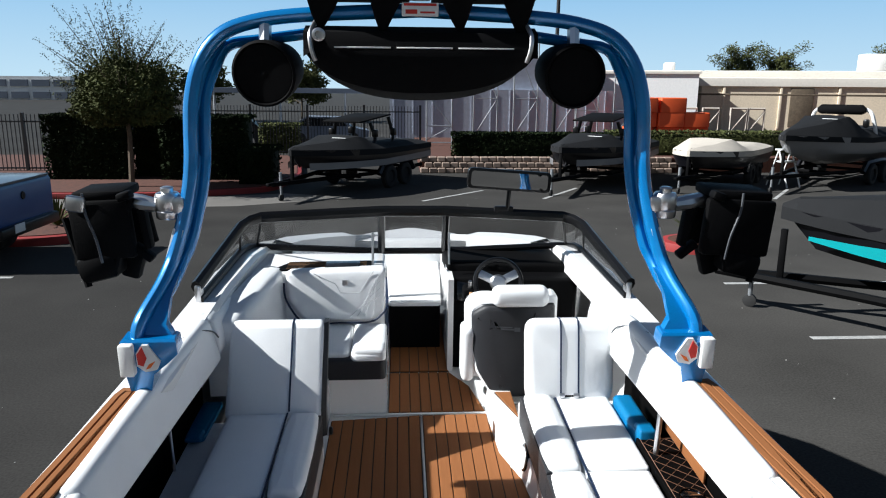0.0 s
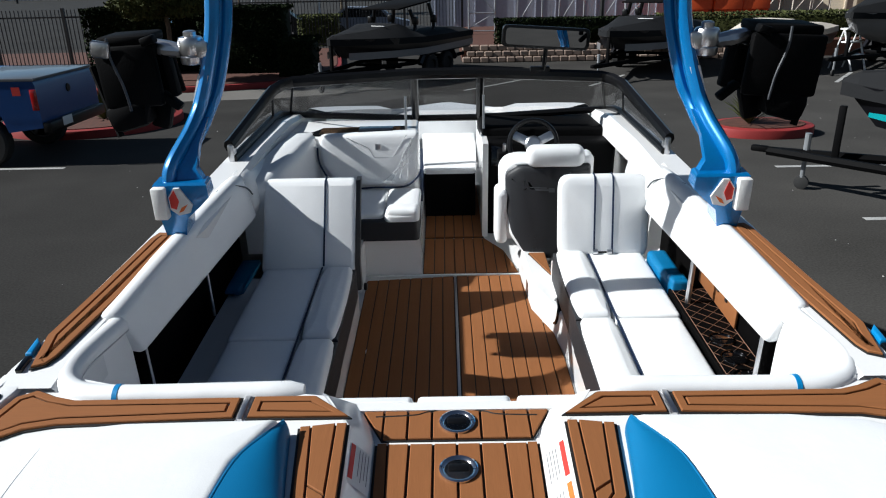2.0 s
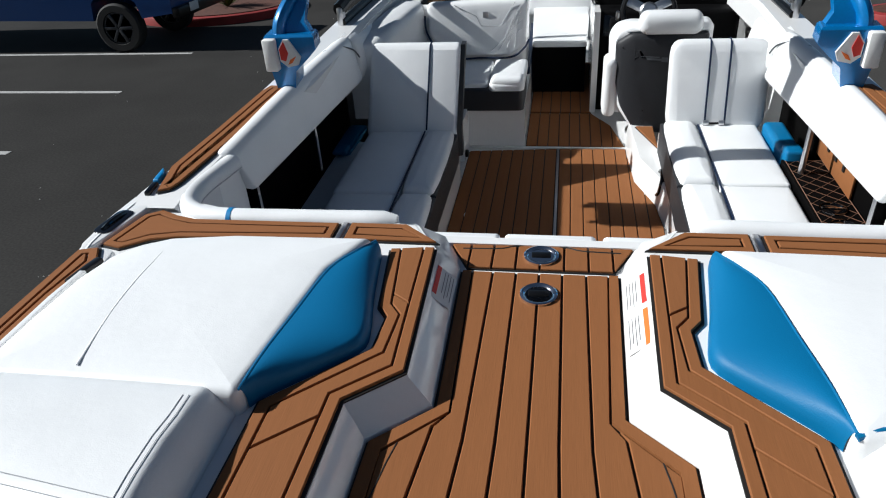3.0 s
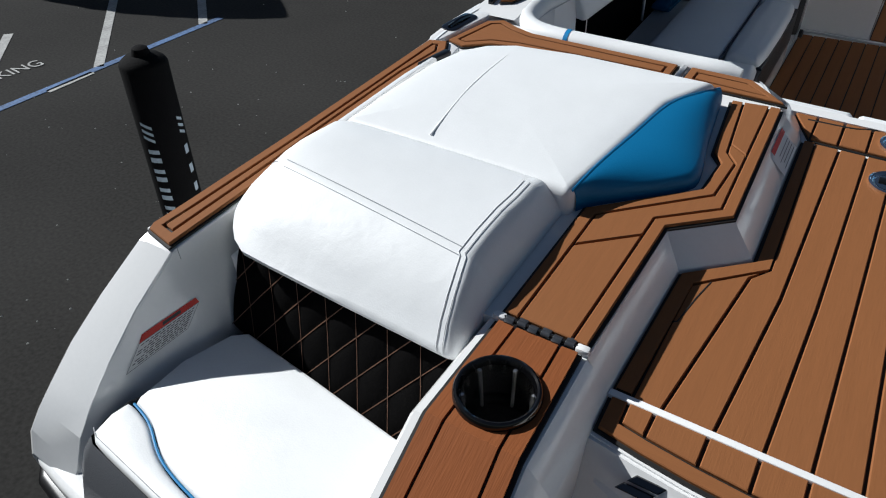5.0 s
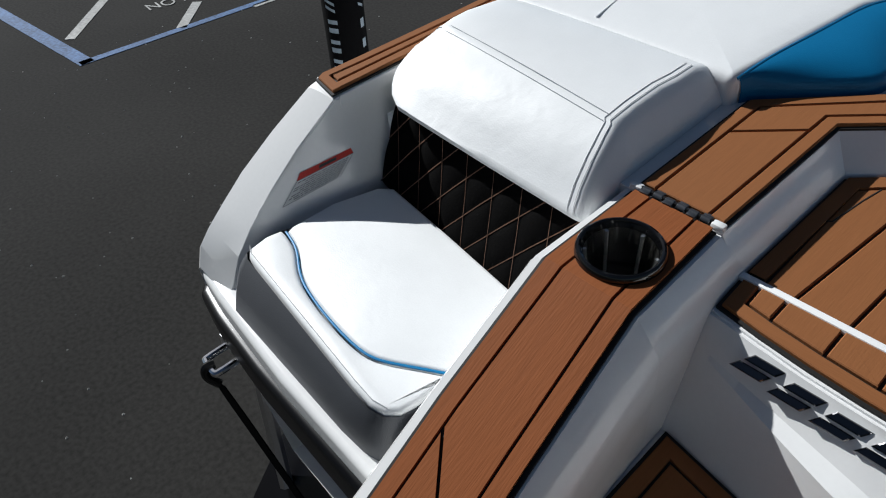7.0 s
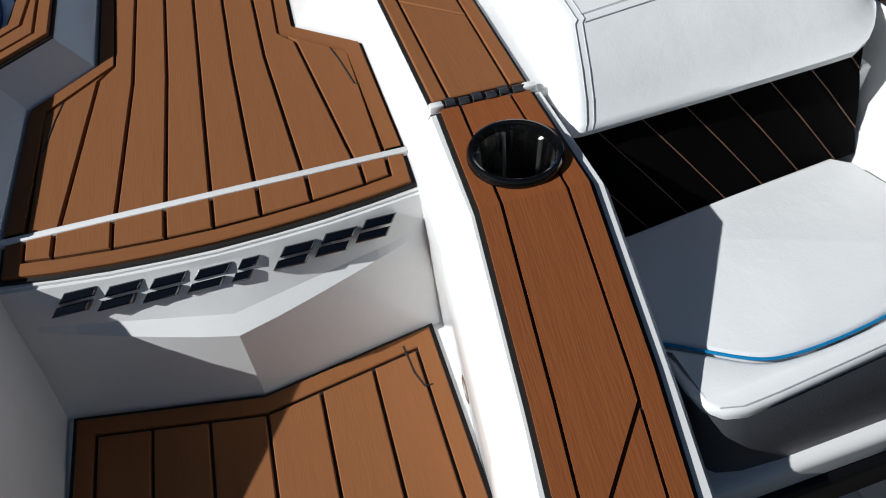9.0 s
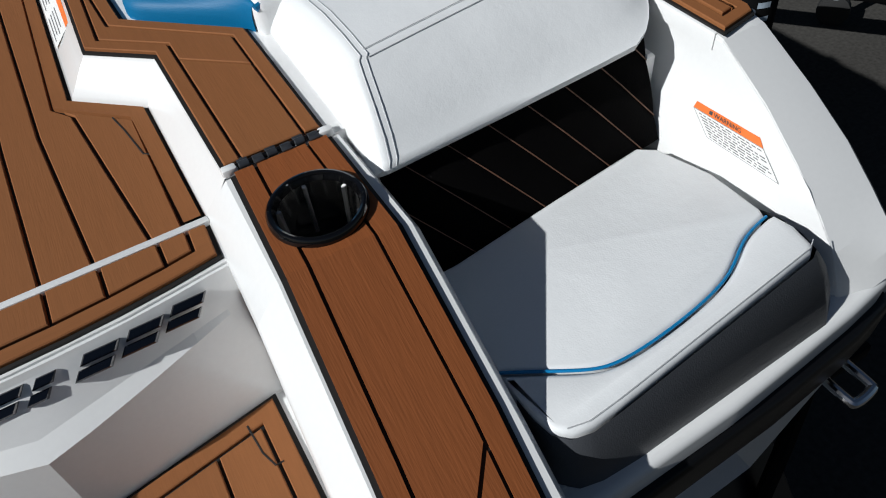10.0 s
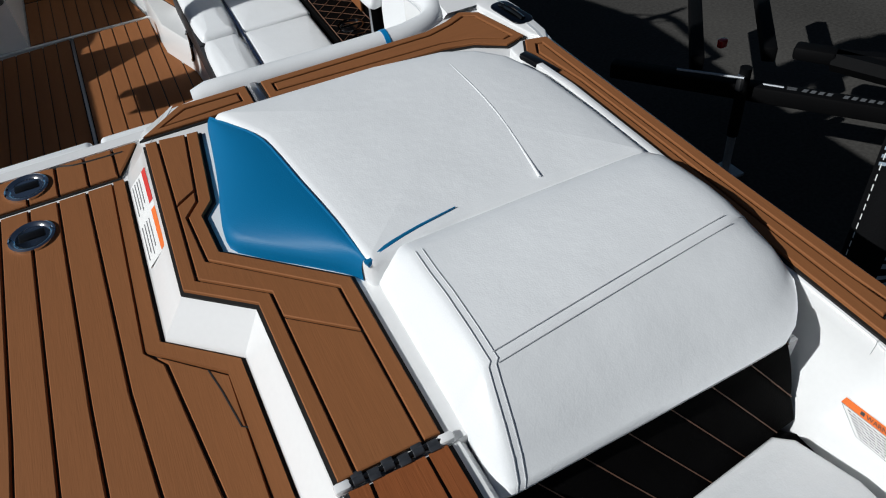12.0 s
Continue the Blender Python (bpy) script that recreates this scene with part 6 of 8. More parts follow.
        for nm, c, d, turn in (("fork", (1.125 + wide, 2.12, 2.275), (0.21 + wide, 0.045, 0.215), 0.05), ("fork", (1.130 + wide, 2.27, 2.275), (0.22 + wide, 0.045, 0.20), -0.04),
                               ("lower_jaw", (1.155 + wide, 2.18, 2.135), (0.15, 0.18, 0.10), 0.25), ("lower_jaw", (1.06 + wide, 2.20, 2.13), (0.07, 0.05, 0.12), -0.3), ("tip", (0.985, 2.14, 2.285), (0.028, 0.045, 0.17), 0.10), ("tip", (1.0, 2.14, 2.185), (0.085, 0.045, 0.030), -0.7),
                               ("bridge", (1.13 + wide, 2.195, 2.395), (0.18 + wide, 0.17, 0.035), 0.05), ("strap_knob", (1.03 + wide, 2.10, 2.40), (0.05, 0.05, 0.03), 0.3), ("strap_knob", (1.22 + wide, 2.16, 2.33), (0.03, 0.08, 0.12), 0.2), ("strap_knob", (1.235 + wide, 2.20, 2.20), (0.05, 0.06, 0.08), -0.4)):
            bm = bmesh.new()
            block(bm, (s * c[0], c[1], c[2]), d, min(d) * 0.3, Matrix.Rotation(s * turn, 4, "Y"))
            part(nm, bm, M_MATT, rack)
        for p, q, w in (((1.02, 2.12, 2.39), (1.10, 2.11, 2.11), 0.014), ((1.24, 2.24, 2.36), (1.29, 2.26, 2.10), 0.016), ((1.06, 2.28, 2.20), (1.24, 2.28, 2.08), 0.014), ((1.0, 2.20, 2.36), (0.99, 2.24, 2.20), 0.013), ((1.28, 2.18, 2.30), (1.20, 2.12, 2.06), 0.013)):
            bm = bmesh.new()
            tube(bm, [(s * (p[0] + wide), p[1], p[2]), (s * (q[0] + wide), q[1], q[2])], w, 8)
            part("prong", bm, M_MATT, rack)
        bm = bmesh.new()
        tube(bm, smooth_path([(s * 1.17, 2.09, 2.41), (s * 1.165, 2.085, 2.34), (s * 1.14, 2.085, 2.25), (s * 1.13, 2.09, 2.16)]), 0.005, 6)
        part("cord", bm, M_GREYV, rack)
        bm = bmesh.new()
        block(bm, (s * 1.195, 2.085, 2.375), (0.066, 0.012, 0.056), 0.01, Matrix.Rotation(-s * 0.15, 4, "Y"))
        if s < 0:
            part("badge", bm, M_ALU, rack, "square silver badge")
        else:
            bm.free()
        # speaker
        sp = thing("tower_speaker", "round black tower speaker hanging under the tower tube", "speaker", "tower speakers")
        c = Vector((s * 0.537, 2.17, 2.815))
        bm = bmesh.new()
        disc_stack(bm, c, (s * 0.14, -1, -0.08), [(-0.26, 0.03), (-0.24, 0.062), (-0.16, 0.092), (-0.06, 0.108), (0.0, 0.112), (0.02, 0.112), (0.025, 0.104), (0.010, 0.098), (0.0, 0.0)], 32)
        part("can", bm, M_MATT, sp)
        q = Vector((s * 0.14, -1, -0.08)).to_track_quat("Z", "Y")
        bm = bmesh.new()
        disc_stack(bm, c + q @ Vector((0, 0, 0.004)), q @ Vector((0, 0, 1)), [(0.012, 0.097), (0.002, 0.085), (-0.006, 0.045), (0.010, 0.032), (0.014, 0.0)], 32)
        part("cone", bm, M_MATT, sp)
        for a, w in ((-0.55, 0.032), (0.0, 0.020), (0.55, 0.032)):
            bm = bmesh.new()
            d = q @ Vector((math.sin(a), -math.cos(a), 0))
            o = c + q @ Vector((0, 0, 0.012))
            tube(bm, [o + d * 0.045, o + d * (0.045 + w)], 0.004, 6)
            part("grille_rib", bm, M_HINGE, sp)
        bm = bmesh.new()
        tube(bm, [c + Vector((0, 0.03, 0.10)), c + Vector((0, 0.05, 0.17))], 0.022, 8)
        part("mount", bm, M_ALU, sp)
    # folded bimini in its boot
    bi = thing("folded_bimini", "black canvas bimini folded in its boot under the tower", "bimini")
    bm = bmesh.new()
    rings = []
    for k in range(25):
        x = -0.40 + 0.80 * k / 24
        e = math.sqrt(max(0.0, 1 - (x / 0.405) ** 4))
        sag = 0.085 * (1 - (abs(x) / 0.40) ** 2.2) ** 1.0
        rings.append([(x, y, z) for y, z in ((2.22, 2.975), (2.15, 2.955), (2.13, 2.92 - 0.06 * (1 - e)), (2.135, 2.860 - sag * 0.4 + 0.05 * (1 - e)), (2.16, 2.825 - sag * 0.85 + 0.08 * (1 - e)), (2.26, 2.805 - sag + 0.10 * (1 - e)), (2.38, 2.82 - sag * 0.8 + 0.08 * (1 - e)), (2.44, 2.90), (2.40, 2.96))])
    loft(bm, rings)
    part("boot", bm, M_CANVAS, bi)
    for k in range(3):
        bm = bmesh.new()
        x = -0.27 + k * 0.21
        block(bm, (x + 0.07, 2.128, 2.905), (0.19, 0.006, 0.005), 0.001)
        part("edge_tape", bm, M_SIGNW, bi)
    for s in (-1, 1):
        bm = bmesh.new()
        tube(bm, smooth_path([(s * 0.355, 2.20, 3.00), (s * 0.375, 2.14, 2.95), (s * 0.372, 2.125, 2.90), (s * 0.36, 2.13, 2.86)]), 0.008, 8)
        part("bow_tube", bm, M_ALU, bi)
        if s < 0:
            bm = bmesh.new()
            disc_stack(bm, (-0.345, 2.125, 2.945), (0, -1, 0), [(0, 0.022), (0.016, 0.022), (0.018, 0.018), (0.018, 0.011), (0.004, 0.010), (0.004, 0.0)], 20)
            part("end_ring", bm, M_ALU, bi, "silver end ring")
        for x in (0.12, 0.33):
            bm = bmesh.new()
            r = random.Random(int(x * 100) + s)
            w = 0.06
            low = 0.05 * r.random()
            pts = [(s * (x - w), 2.15, 3.075), (s * (x + w), 2.15, 3.08), (s * (x + w * 0.7), 2.168, 3.01), (s * (x + 0.015), 2.172, 2.955 - low), (s * (x - w * 0.5), 2.168, 3.02)]
            loft(bm, [pts, [(a, b + 0.02, c) for a, b, c in pts]])
            part("strap", bm, M_CANVAS, bi)
        bm = bmesh.new()
        rings = []
        for k in range(9):
            x = s * (0.04 + 0.045 * k)
            h = 0.03 * math.sin(k * 1.9) + 0.02 * k / 8
            rings.append([(x, 2.16, 3.062 + h * 0.3), (x, 2.13, 3.10 + h), (x, 2.18, 3.15 + h), (x, 2.34, 3.14), (x, 2.38, 3.06)])
        loft(bm, rings)
        part("draped_canvas", bm, M_CANVAS, bi)
    bm = bmesh.new()
    block(bm, (-0.005, 2.165, 3.03), (0.125, 0.012, 0.045), 0.003)
    part("tower_label", bm, M_SIGNW, th)
    bm = bmesh.new()
    bars(bm, (-0.005, 2.158, 3.03), (1, 0, 0), (0, 0, 1), [(-0.055, 0.055, 0.012, 0.02), (-0.05, -0.01, -0.014, 0.0), (0.0, 0.05, -0.012, -0.006)])
    part("label_bars", bm, M_SIGNR, th)
    bm = bmesh.new()
    disc_stack(bm, (-0.005, 2.20, 3.06), (0, 0, 1), [(0, 0.035), (0.02, 0.035), (0.025, 0.028), (0.05, 0.028), (0.055, 0.034), (0.07, 0.034)], 20)
    part("light_mount", bm, M_ALU, th)


tower()

# ---------------------------------------------------------------- trailer of this boat


def own_trailer():
    th = thing("boat_trailer", "black boat trailer with padded guide posts under the boat", "trailer")
    bm = bmesh.new()
    for s in (-1, 1):
        block(bm, (s * 0.75, 2.4, 0.52), (0.10, 6.2, 0.16), 0.02)
    for y in (-0.4, 1.2, 3.0, 5.2):
        block(bm, (0, y, 0.46), (1.5, 0.10, 0.10), 0.02)
    part("chassis", bm, M_BLKGEL, th)
    for s in (-1, 1):
        for y in (0.1, 0.95):
            bm = bmesh.new()
            disc_stack(bm, (s * 1.06, y, 0.36), (s, 0, 0), [(-0.11, 0.20), (-0.11, 0.33), (-0.07, 0.36), (0.07, 0.36), (0.11, 0.33), (0.11, 0.20)], 28)
            part("tyre", bm, M_TYRE, th)
        bm = bmesh.new()
        rings = []
        for y, z in ((-0.55, 0.30), (-0.52, 0.55), (-0.35, 0.76), (0.0, 0.82), (0.9, 0.82), (1.35, 0.76), (1.5, 0.5)):
            rings.append([(s * 0.90, y, z), (s * 1.22, y, z), (s * 1.24, y, z - 0.04), (s * 0.90, y, z - 0.03)])
        loft(bm, rings)
        part("fender", bm, M_BLKGEL, th)
        py, pr = (0.137, 0.050) if s < 0 else (0.100, 0.050)
        bm = bmesh.new()
        tube(bm, smooth_path([(s * 1.15, py, 0.55), (s * 1.37, py, 0.58), (s * 1.41, py, 0.70), (s * 1.41, py, 1.2), (s * 1.41, py, 1.88)]), 0.028, 10)
        part("post", bm, M_STEEL, th)
        bm = bmesh.new()
        disc_stack(bm, (s * 1.41, py, 0.85), (0, 0, 1.0), [(0, pr - 0.006), (0.01, pr), (1.055, pr), (1.062, pr - 0.004), (1.070, pr - 0.014), (1.074, pr - 0.030), (1.088, pr - 0.034), (1.092, pr - 0.042), (1.092, 0.0)], 32)
        sleeve = part("post_sleeve", bm, M_CANVAS, th, "black padded guide sleeve with pale lettering bars")
        f = lambda a, z: (s * (1.41 + (pr + 0.0008) * math.cos(a)), py + (pr + 0.0008) * math.sin(a), z)

        def mark(bm, a0, a1, z0, z1, lean=0.0):
            for q in range(4):
                b0, b1 = blend(a0, a1, q / 4), blend(a0, a1, (q + 1) / 4)
                bm.faces.new([bm.verts.new(f(*p)) for p in ((b0, z0 + lean * q / 4), (b1, z0 + lean * (q + 1) / 4), (b1, z1 + lean * (q + 1) / 4), (b0, z1 + lean * q / 4))])
        bm = bmesh.new()
        for k in range(3):
            mark(bm, -2.15, -1.65, 1.772 - k * 0.016, 1.779 - k * 0.016, 0.010)
            mark(bm, 2.60, 2.95, 1.772 - k * 0.016, 1.779 - k * 0.016, 0.010)
        for k in range(11):
            z0 = 1.690 - k * 0.050
            if k != 5:
                mark(bm, -2.20, -1.68, z0, z0 + 0.012)
                mark(bm, -2.20, -1.68, z0 + 0.022, z0 + 0.032)
            if s < 0:
                mark(bm, 2.66, 2.92, z0 + 0.004, z0 + 0.026)
        tagged(part("lettering_bar", bm, M_LETTER, sleeve), kind="stuff")
        bm = bmesh.new()
        for k in range(30 if s > 0 else 0):
            mark(bm, 2.72, 2.78, 1.80 - k * 0.022, 1.814 - k * 0.022)
        if s > 0:
            tagged(part("edge_stitch", bm, M_SIGNW, sleeve), kind="stuff")
        else:
            bm.free()
        bm = bmesh.new()
        block(bm, (s * 1.255, -0.40, 1.06), (0.16, 0.05, 0.04), 0.008)
        tube(bm, [(s * 1.20, -0.40, 1.02), (s * 1.18, -0.42, 0.80), (s * 1.12, -0.45, 0.65)], 0.02, 8)
        part("stern_clip", bm, M_ALU if s < 0 else M_MATT, th)


for ob in list(scene.collection.objects):                    # the boat stands bow-up on its trailer
    if ob.parent is None and ob not in before_boat:
        ob.matrix_world = TRIM @ ob.matrix_world


own_trailer()


def tie_down_strap():
    """Webbing from the transom eye down to the trailer."""
    th = thing("tie_down_strap", "black webbing strap hooked to the chrome transom eye", "strap")
    eye = TRIM @ Vector((-1.100, -0.560, 1.268))
    bm = bmesh.new()
    tube(bm, smooth_path([eye + Vector(p) for p in ((0.0, 0.012, 0.006), (-0.004, -0.008, 0.004), (0.0, -0.012, -0.018), (0.012, 0.004, -0.045))]), 0.010, 8)
    part("hook", bm, M_BLACK, th)
    bm = bmesh.new()
    rings = []
    for f in (0.0, 0.1, 0.5, 1.0):
        p = (eye + Vector((0.012, 0.004, -0.045))).lerp(Vector((-0.84, -0.44, 0.50)), f)
        w = 0.014 + 0.016 * min(1.0, f * 10)
        rings.append([p + Vector((a * w, b * 0.0015 + a * 0.004, 0)) for a, b in ((-1, -1), (1, -1), (1, 1), (-1, 1))])
    loft(bm, rings)
    part("webbing", bm, M_CANVAS, th)


tie_down_strap()

# ---------------------------------------------------------------- yard: neighbours


def covered_boat(bow, stern, name, label, hull, cover, stripe=None, tower_mat=None, height=1.0, rise=1.0):
    """A covered boat on a trailer from its bow to its stern."""
    bow, stern = Vector(bow), Vector(stern)
    d = stern - bow
    L = d.length
    m = Matrix.Translation((bow.x, bow.y, 0)) @ Matrix.Rotation(math.atan2(d.y, d.x), 4, "Z")
    th = thing(name, label, "boat", "", "", m)

    def add(nm, bm, mat, lab=""):
        return part(nm, bm, mat, th, lab)
    st = [(0.0, 0.04, 0.10), (0.06, 0.34, 0.30), (0.15, 0.66, 0.55), (0.28, 0.95, 0.75), (0.5, 1.12, 0.88), (0.75, 1.16, 0.9), (1.0, 1.12, 0.9)]
    zr = lambda u: (1.50 - 0.12 * min(1, u * 2)) * height
    bm = bmesh.new()
    loft(bm, [[(u * L + 0.9 * max(0.0, zr(u) - z) * (1 - u) ** 2, w * f, z) for f, z in ((-1, zr(u)), (-1.02, zr(u) - 0.22), (-0.92, zr(u) - 0.50), (-0.4 * k, 0.62 + 0.5 * (1 - k)), (0, 0.55 + 0.6 * (1 - k)), (0.4 * k, 0.62 + 0.5 * (1 - k)), (0.92, zr(u) - 0.50), (1.02, zr(u) - 0.22), (1, zr(u)))] for u, w, k in st], closed=True)
    add("hull", bm, hull)
    if stripe:
        for s in (-1, 1):
            bm = bmesh.new()
            loft(bm, [[(u * L, s * (w * 1.02 + 0.006), zr(u) - a) for a in ((0.30 - 0.20 * min(1.0, u * 2), 0.31 + 0.16 * min(1.0, u * 2)) if stripe is M_TEAL else (0.34 - 0.10 * u, 0.52 - 0.10 * u))] for u, w, k in st[1:]], closed=False)
            add("stripe", bm, stripe)
    bm = bmesh.new()
    # ridge line and flat top of the tailored cover: up to the windshield, then a step down to the cockpit
    ridge = ((0.0, 0.03, 0.10), (0.03, 0.10, 0.30), (0.10, 0.14, 0.40), (0.22, 0.22, 0.46), (0.36, 0.36, 0.58), (0.40, 0.37, 0.60), (0.45, 0.30, 0.62), (0.50, 0.17, 0.66), (0.70, 0.14, 0.70), (0.86, 0.15, 0.72), (0.97, 0.12, 0.74), (1.0, 0.06, 0.74))
    rings = []
    for u, h, top in ridge:
        w = 0
        for (p0, wa, _), (p1, wb, _) in zip(st, st[1:]):
            if p0 <= u <= p1:
                w = wa + (wb - wa) * (u - p0) / (p1 - p0)
        z, h = zr(u), h * rise
        fold = 0.012 * math.sin(u * 41.0)
        rings.append([(u * L - (0.10 if abs(f) < 0.9 else 0.0) * (u > 0.9), w * f, z + g * h + e) for f, g, e in ((-1.04, 0, -0.15), (-1.03, 0, 0.01), (-0.5 - top * 0.5, 0.55, fold), (-top, 0.93, -fold), (-top * 0.5, 0.985, fold * 0.5), (0, 1.0, 0), (top * 0.5, 0.985, -fold * 0.5), (top, 0.93, fold), (0.5 + top * 0.5, 0.55, -fold), (1.03, 0, 0.01), (1.04, 0, -0.15))])
    loft(bm, rings, closed=True)
    part("cover", bm, cover, th, "fitted canvas cover", 14)
    if tower_mat is M_BLACK:                                    # tower folded down under its canopy
        for s in (-1, 1):
            for u, h in ((0.52, 0.72), (0.70, 0.86)):
                bm = bmesh.new()
                tube(bm, smooth_path([(u * L - 0.1, s * 0.75, zr(u) + 0.1), (u * L + 0.03, s * 0.72, zr(u) + 0.3), (u * L - 0.04, s * 0.6, zr(u) + h)]), 0.055, 8)
                add("tower_leg", bm, M_BLACK)
                bm = bmesh.new()
                block(bm, (u * L - 0.02, s * 0.76, zr(u) + 0.42), (0.16, 0.16, 0.22), 0.04)
                add("rack", bm, M_BLACK)
        bm = bmesh.new()
        block(bm, (0.56 * L, 0, zr(0.6) + 0.84), (1.75, 1.3, 0.05), 0.02, Matrix.Rotation(-0.10, 4, "Y"))
        add("canopy", bm, M_CANVAS)
    elif tower_mat:
        bm = bmesh.new()
        tube(bm, smooth_path([(0.58 * L, -1.0, zr(0.6)), (0.56 * L, -0.95, zr(0.6) + 0.45), (0.55 * L, -0.75, zr(0.6) + 0.82), (0.55 * L, 0, zr(0.6) + 0.9), (0.55 * L, 0.75, zr(0.6) + 0.82), (0.56 * L, 0.95, zr(0.6) + 0.45), (0.58 * L, 1.0, zr(0.6))]), 0.06, 8)
        add("tower", bm, tower_mat)
        bm = bmesh.new()
        tube(bm, [(0.54 * L, -0.72, zr(0.6) + 0.80), (0.54 * L, -0.6, zr(0.6) + 0.83), (0.54 * L, 0.6, zr(0.6) + 0.83), (0.54 * L, 0.72, zr(0.6) + 0.80)], [0.08, 0.16, 0.16, 0.08], 10)
        add("bimini", bm, M_CANVAS)
        for s in (-1, 1):
            bm = bmesh.new()
            block(bm, (0.53 * L, s * 0.80, zr(0.6) + 0.42), (0.2, 0.16, 0.26), 0.05)
            add("tower_speaker", bm, M_BLACK)
    bm = bmesh.new()
    block(bm, (0.30 * L, -0.34, zr(0.30) + 0.300 * rise), (0.035, 0.44, 0.012), 0.004, Matrix.Rotation(-0.20, 4, "Y"))
    if cover is M_COVER:
        add("cover_label", bm, M_SIGNW)
    else:
        bm.free()
    # trailer
    bm = bmesh.new()
    for s in (-1, 1):
        tube(bm, [(-0.75, 0, 0.48), (0.15 * L, s * 0.35, 0.48), (0.45 * L, s * 0.85, 0.48), (0.98 * L, s * 0.85, 0.48)], 0.06, 6)
    for u in (0.35, 0.6, 0.9):
        block(bm, (u * L, 0, 0.45), (0.1, 1.7, 0.08), 0.01)
    block(bm, (-0.85, 0, 0.50), (0.22, 0.10, 0.08), 0.02)
    block(bm, (0.06, 0, 0.80), (0.08, 0.08, 0.7), 0.01)
    add("trailer_frame", bm, M_MATT)
    bm = bmesh.new()
    tube(bm, [(-0.30, 0.10, 0.75), (-0.30, 0.10, 0.42), (-0.30, 0.10, 0.41), (-0.30, 0.10, 0.16)], [0.042, 0.042, 0.030, 0.030], 10)
    add("jack", bm, M_STEEL)
    bm = bmesh.new()
    disc_stack(bm, (-0.30, 0.07, 0.09), (0, 1, 0), [(0, 0.05), (0.01, 0.09), (0.06, 0.09), (0.07, 0.05)], 16)
    add("jack_wheel", bm, M_TYRE)
    for s in (-1, 1):
        for u in (0.58, 0.74):
            bm = bmesh.new()
            disc_stack(bm, (u * L, s * 1.0, 0.34), (0, s, 0), [(-0.10, 0.2), (-0.10, 0.31), (-0.07, 0.34), (0.07, 0.34), (0.10, 0.31), (0.10, 0.2), (0.04, 0.18), (0.04, 0)], 24)
            add("wheel", bm, M_TYRE)
        bm = bmesh.new()
        tube(bm, [(0.48 * L, s * 1.0, 0.45), (0.52 * L, s * 1.0, 0.72), (0.66 * L, s * 1.0, 0.76), (0.80 * L, s * 1.0, 0.72), (0.84 * L, s * 1.0, 0.45)], 0.09, 6)
        add("fender", bm, M_BLKGEL)
    return th


covered_boat((-2.95, 18.35), (-0.10, 23.4), "covered_boat", "dark grey boat under a black canvas cover on a trailer", M_BLKGEL, M_COVER, M_PALEGEL, M_BLACK, 0.86)
covered_boat((4.35, 19.2), (7.75, 24.1), "covered_boat", "dark boat under a black cover with a folded black tower", M_BLKGEL, M_COVER, M_PALEGEL, M_BLACK, 0.88)
covered_boat((8.15, 19.6), (11.5, 23.6), "covered_boat", "small boat under a pale tan canvas cover", M_BLKGEL, M_BEIGE, None, None, 0.80, 0.95)
covered_boat((11.0, 19.7), (16.6, 23.9), "covered_boat", "grey boat with a black cover and white tower", M_PALEGEL, M_COVER, None, M_GEL, 1.10, 1.75)
covered_boat((4.88, 8.42), (10.0, 4.3), "covered_boat", "black boat with a teal stripe under a grey cover", M_BLKGEL, M_COVER, M_TEAL, None, 0.96, 1.5)
covered_boat((4.05, 1.25), (7.4, -4.2), "covered_boat", "black boat on a black trailer beside the stern", M_BLKGEL, M_COVER, None, None, 1.0)
# out of view: an added stand-in that throws the dark shadow on the port asphalt
covered_boat((-7.95, 4.20), (-13.9, 4.5), "covered_boat", "unseen dark covered boat added to cast a shadow across the aisle", M_BLKGEL, M_COVER, None, None, 1.3)


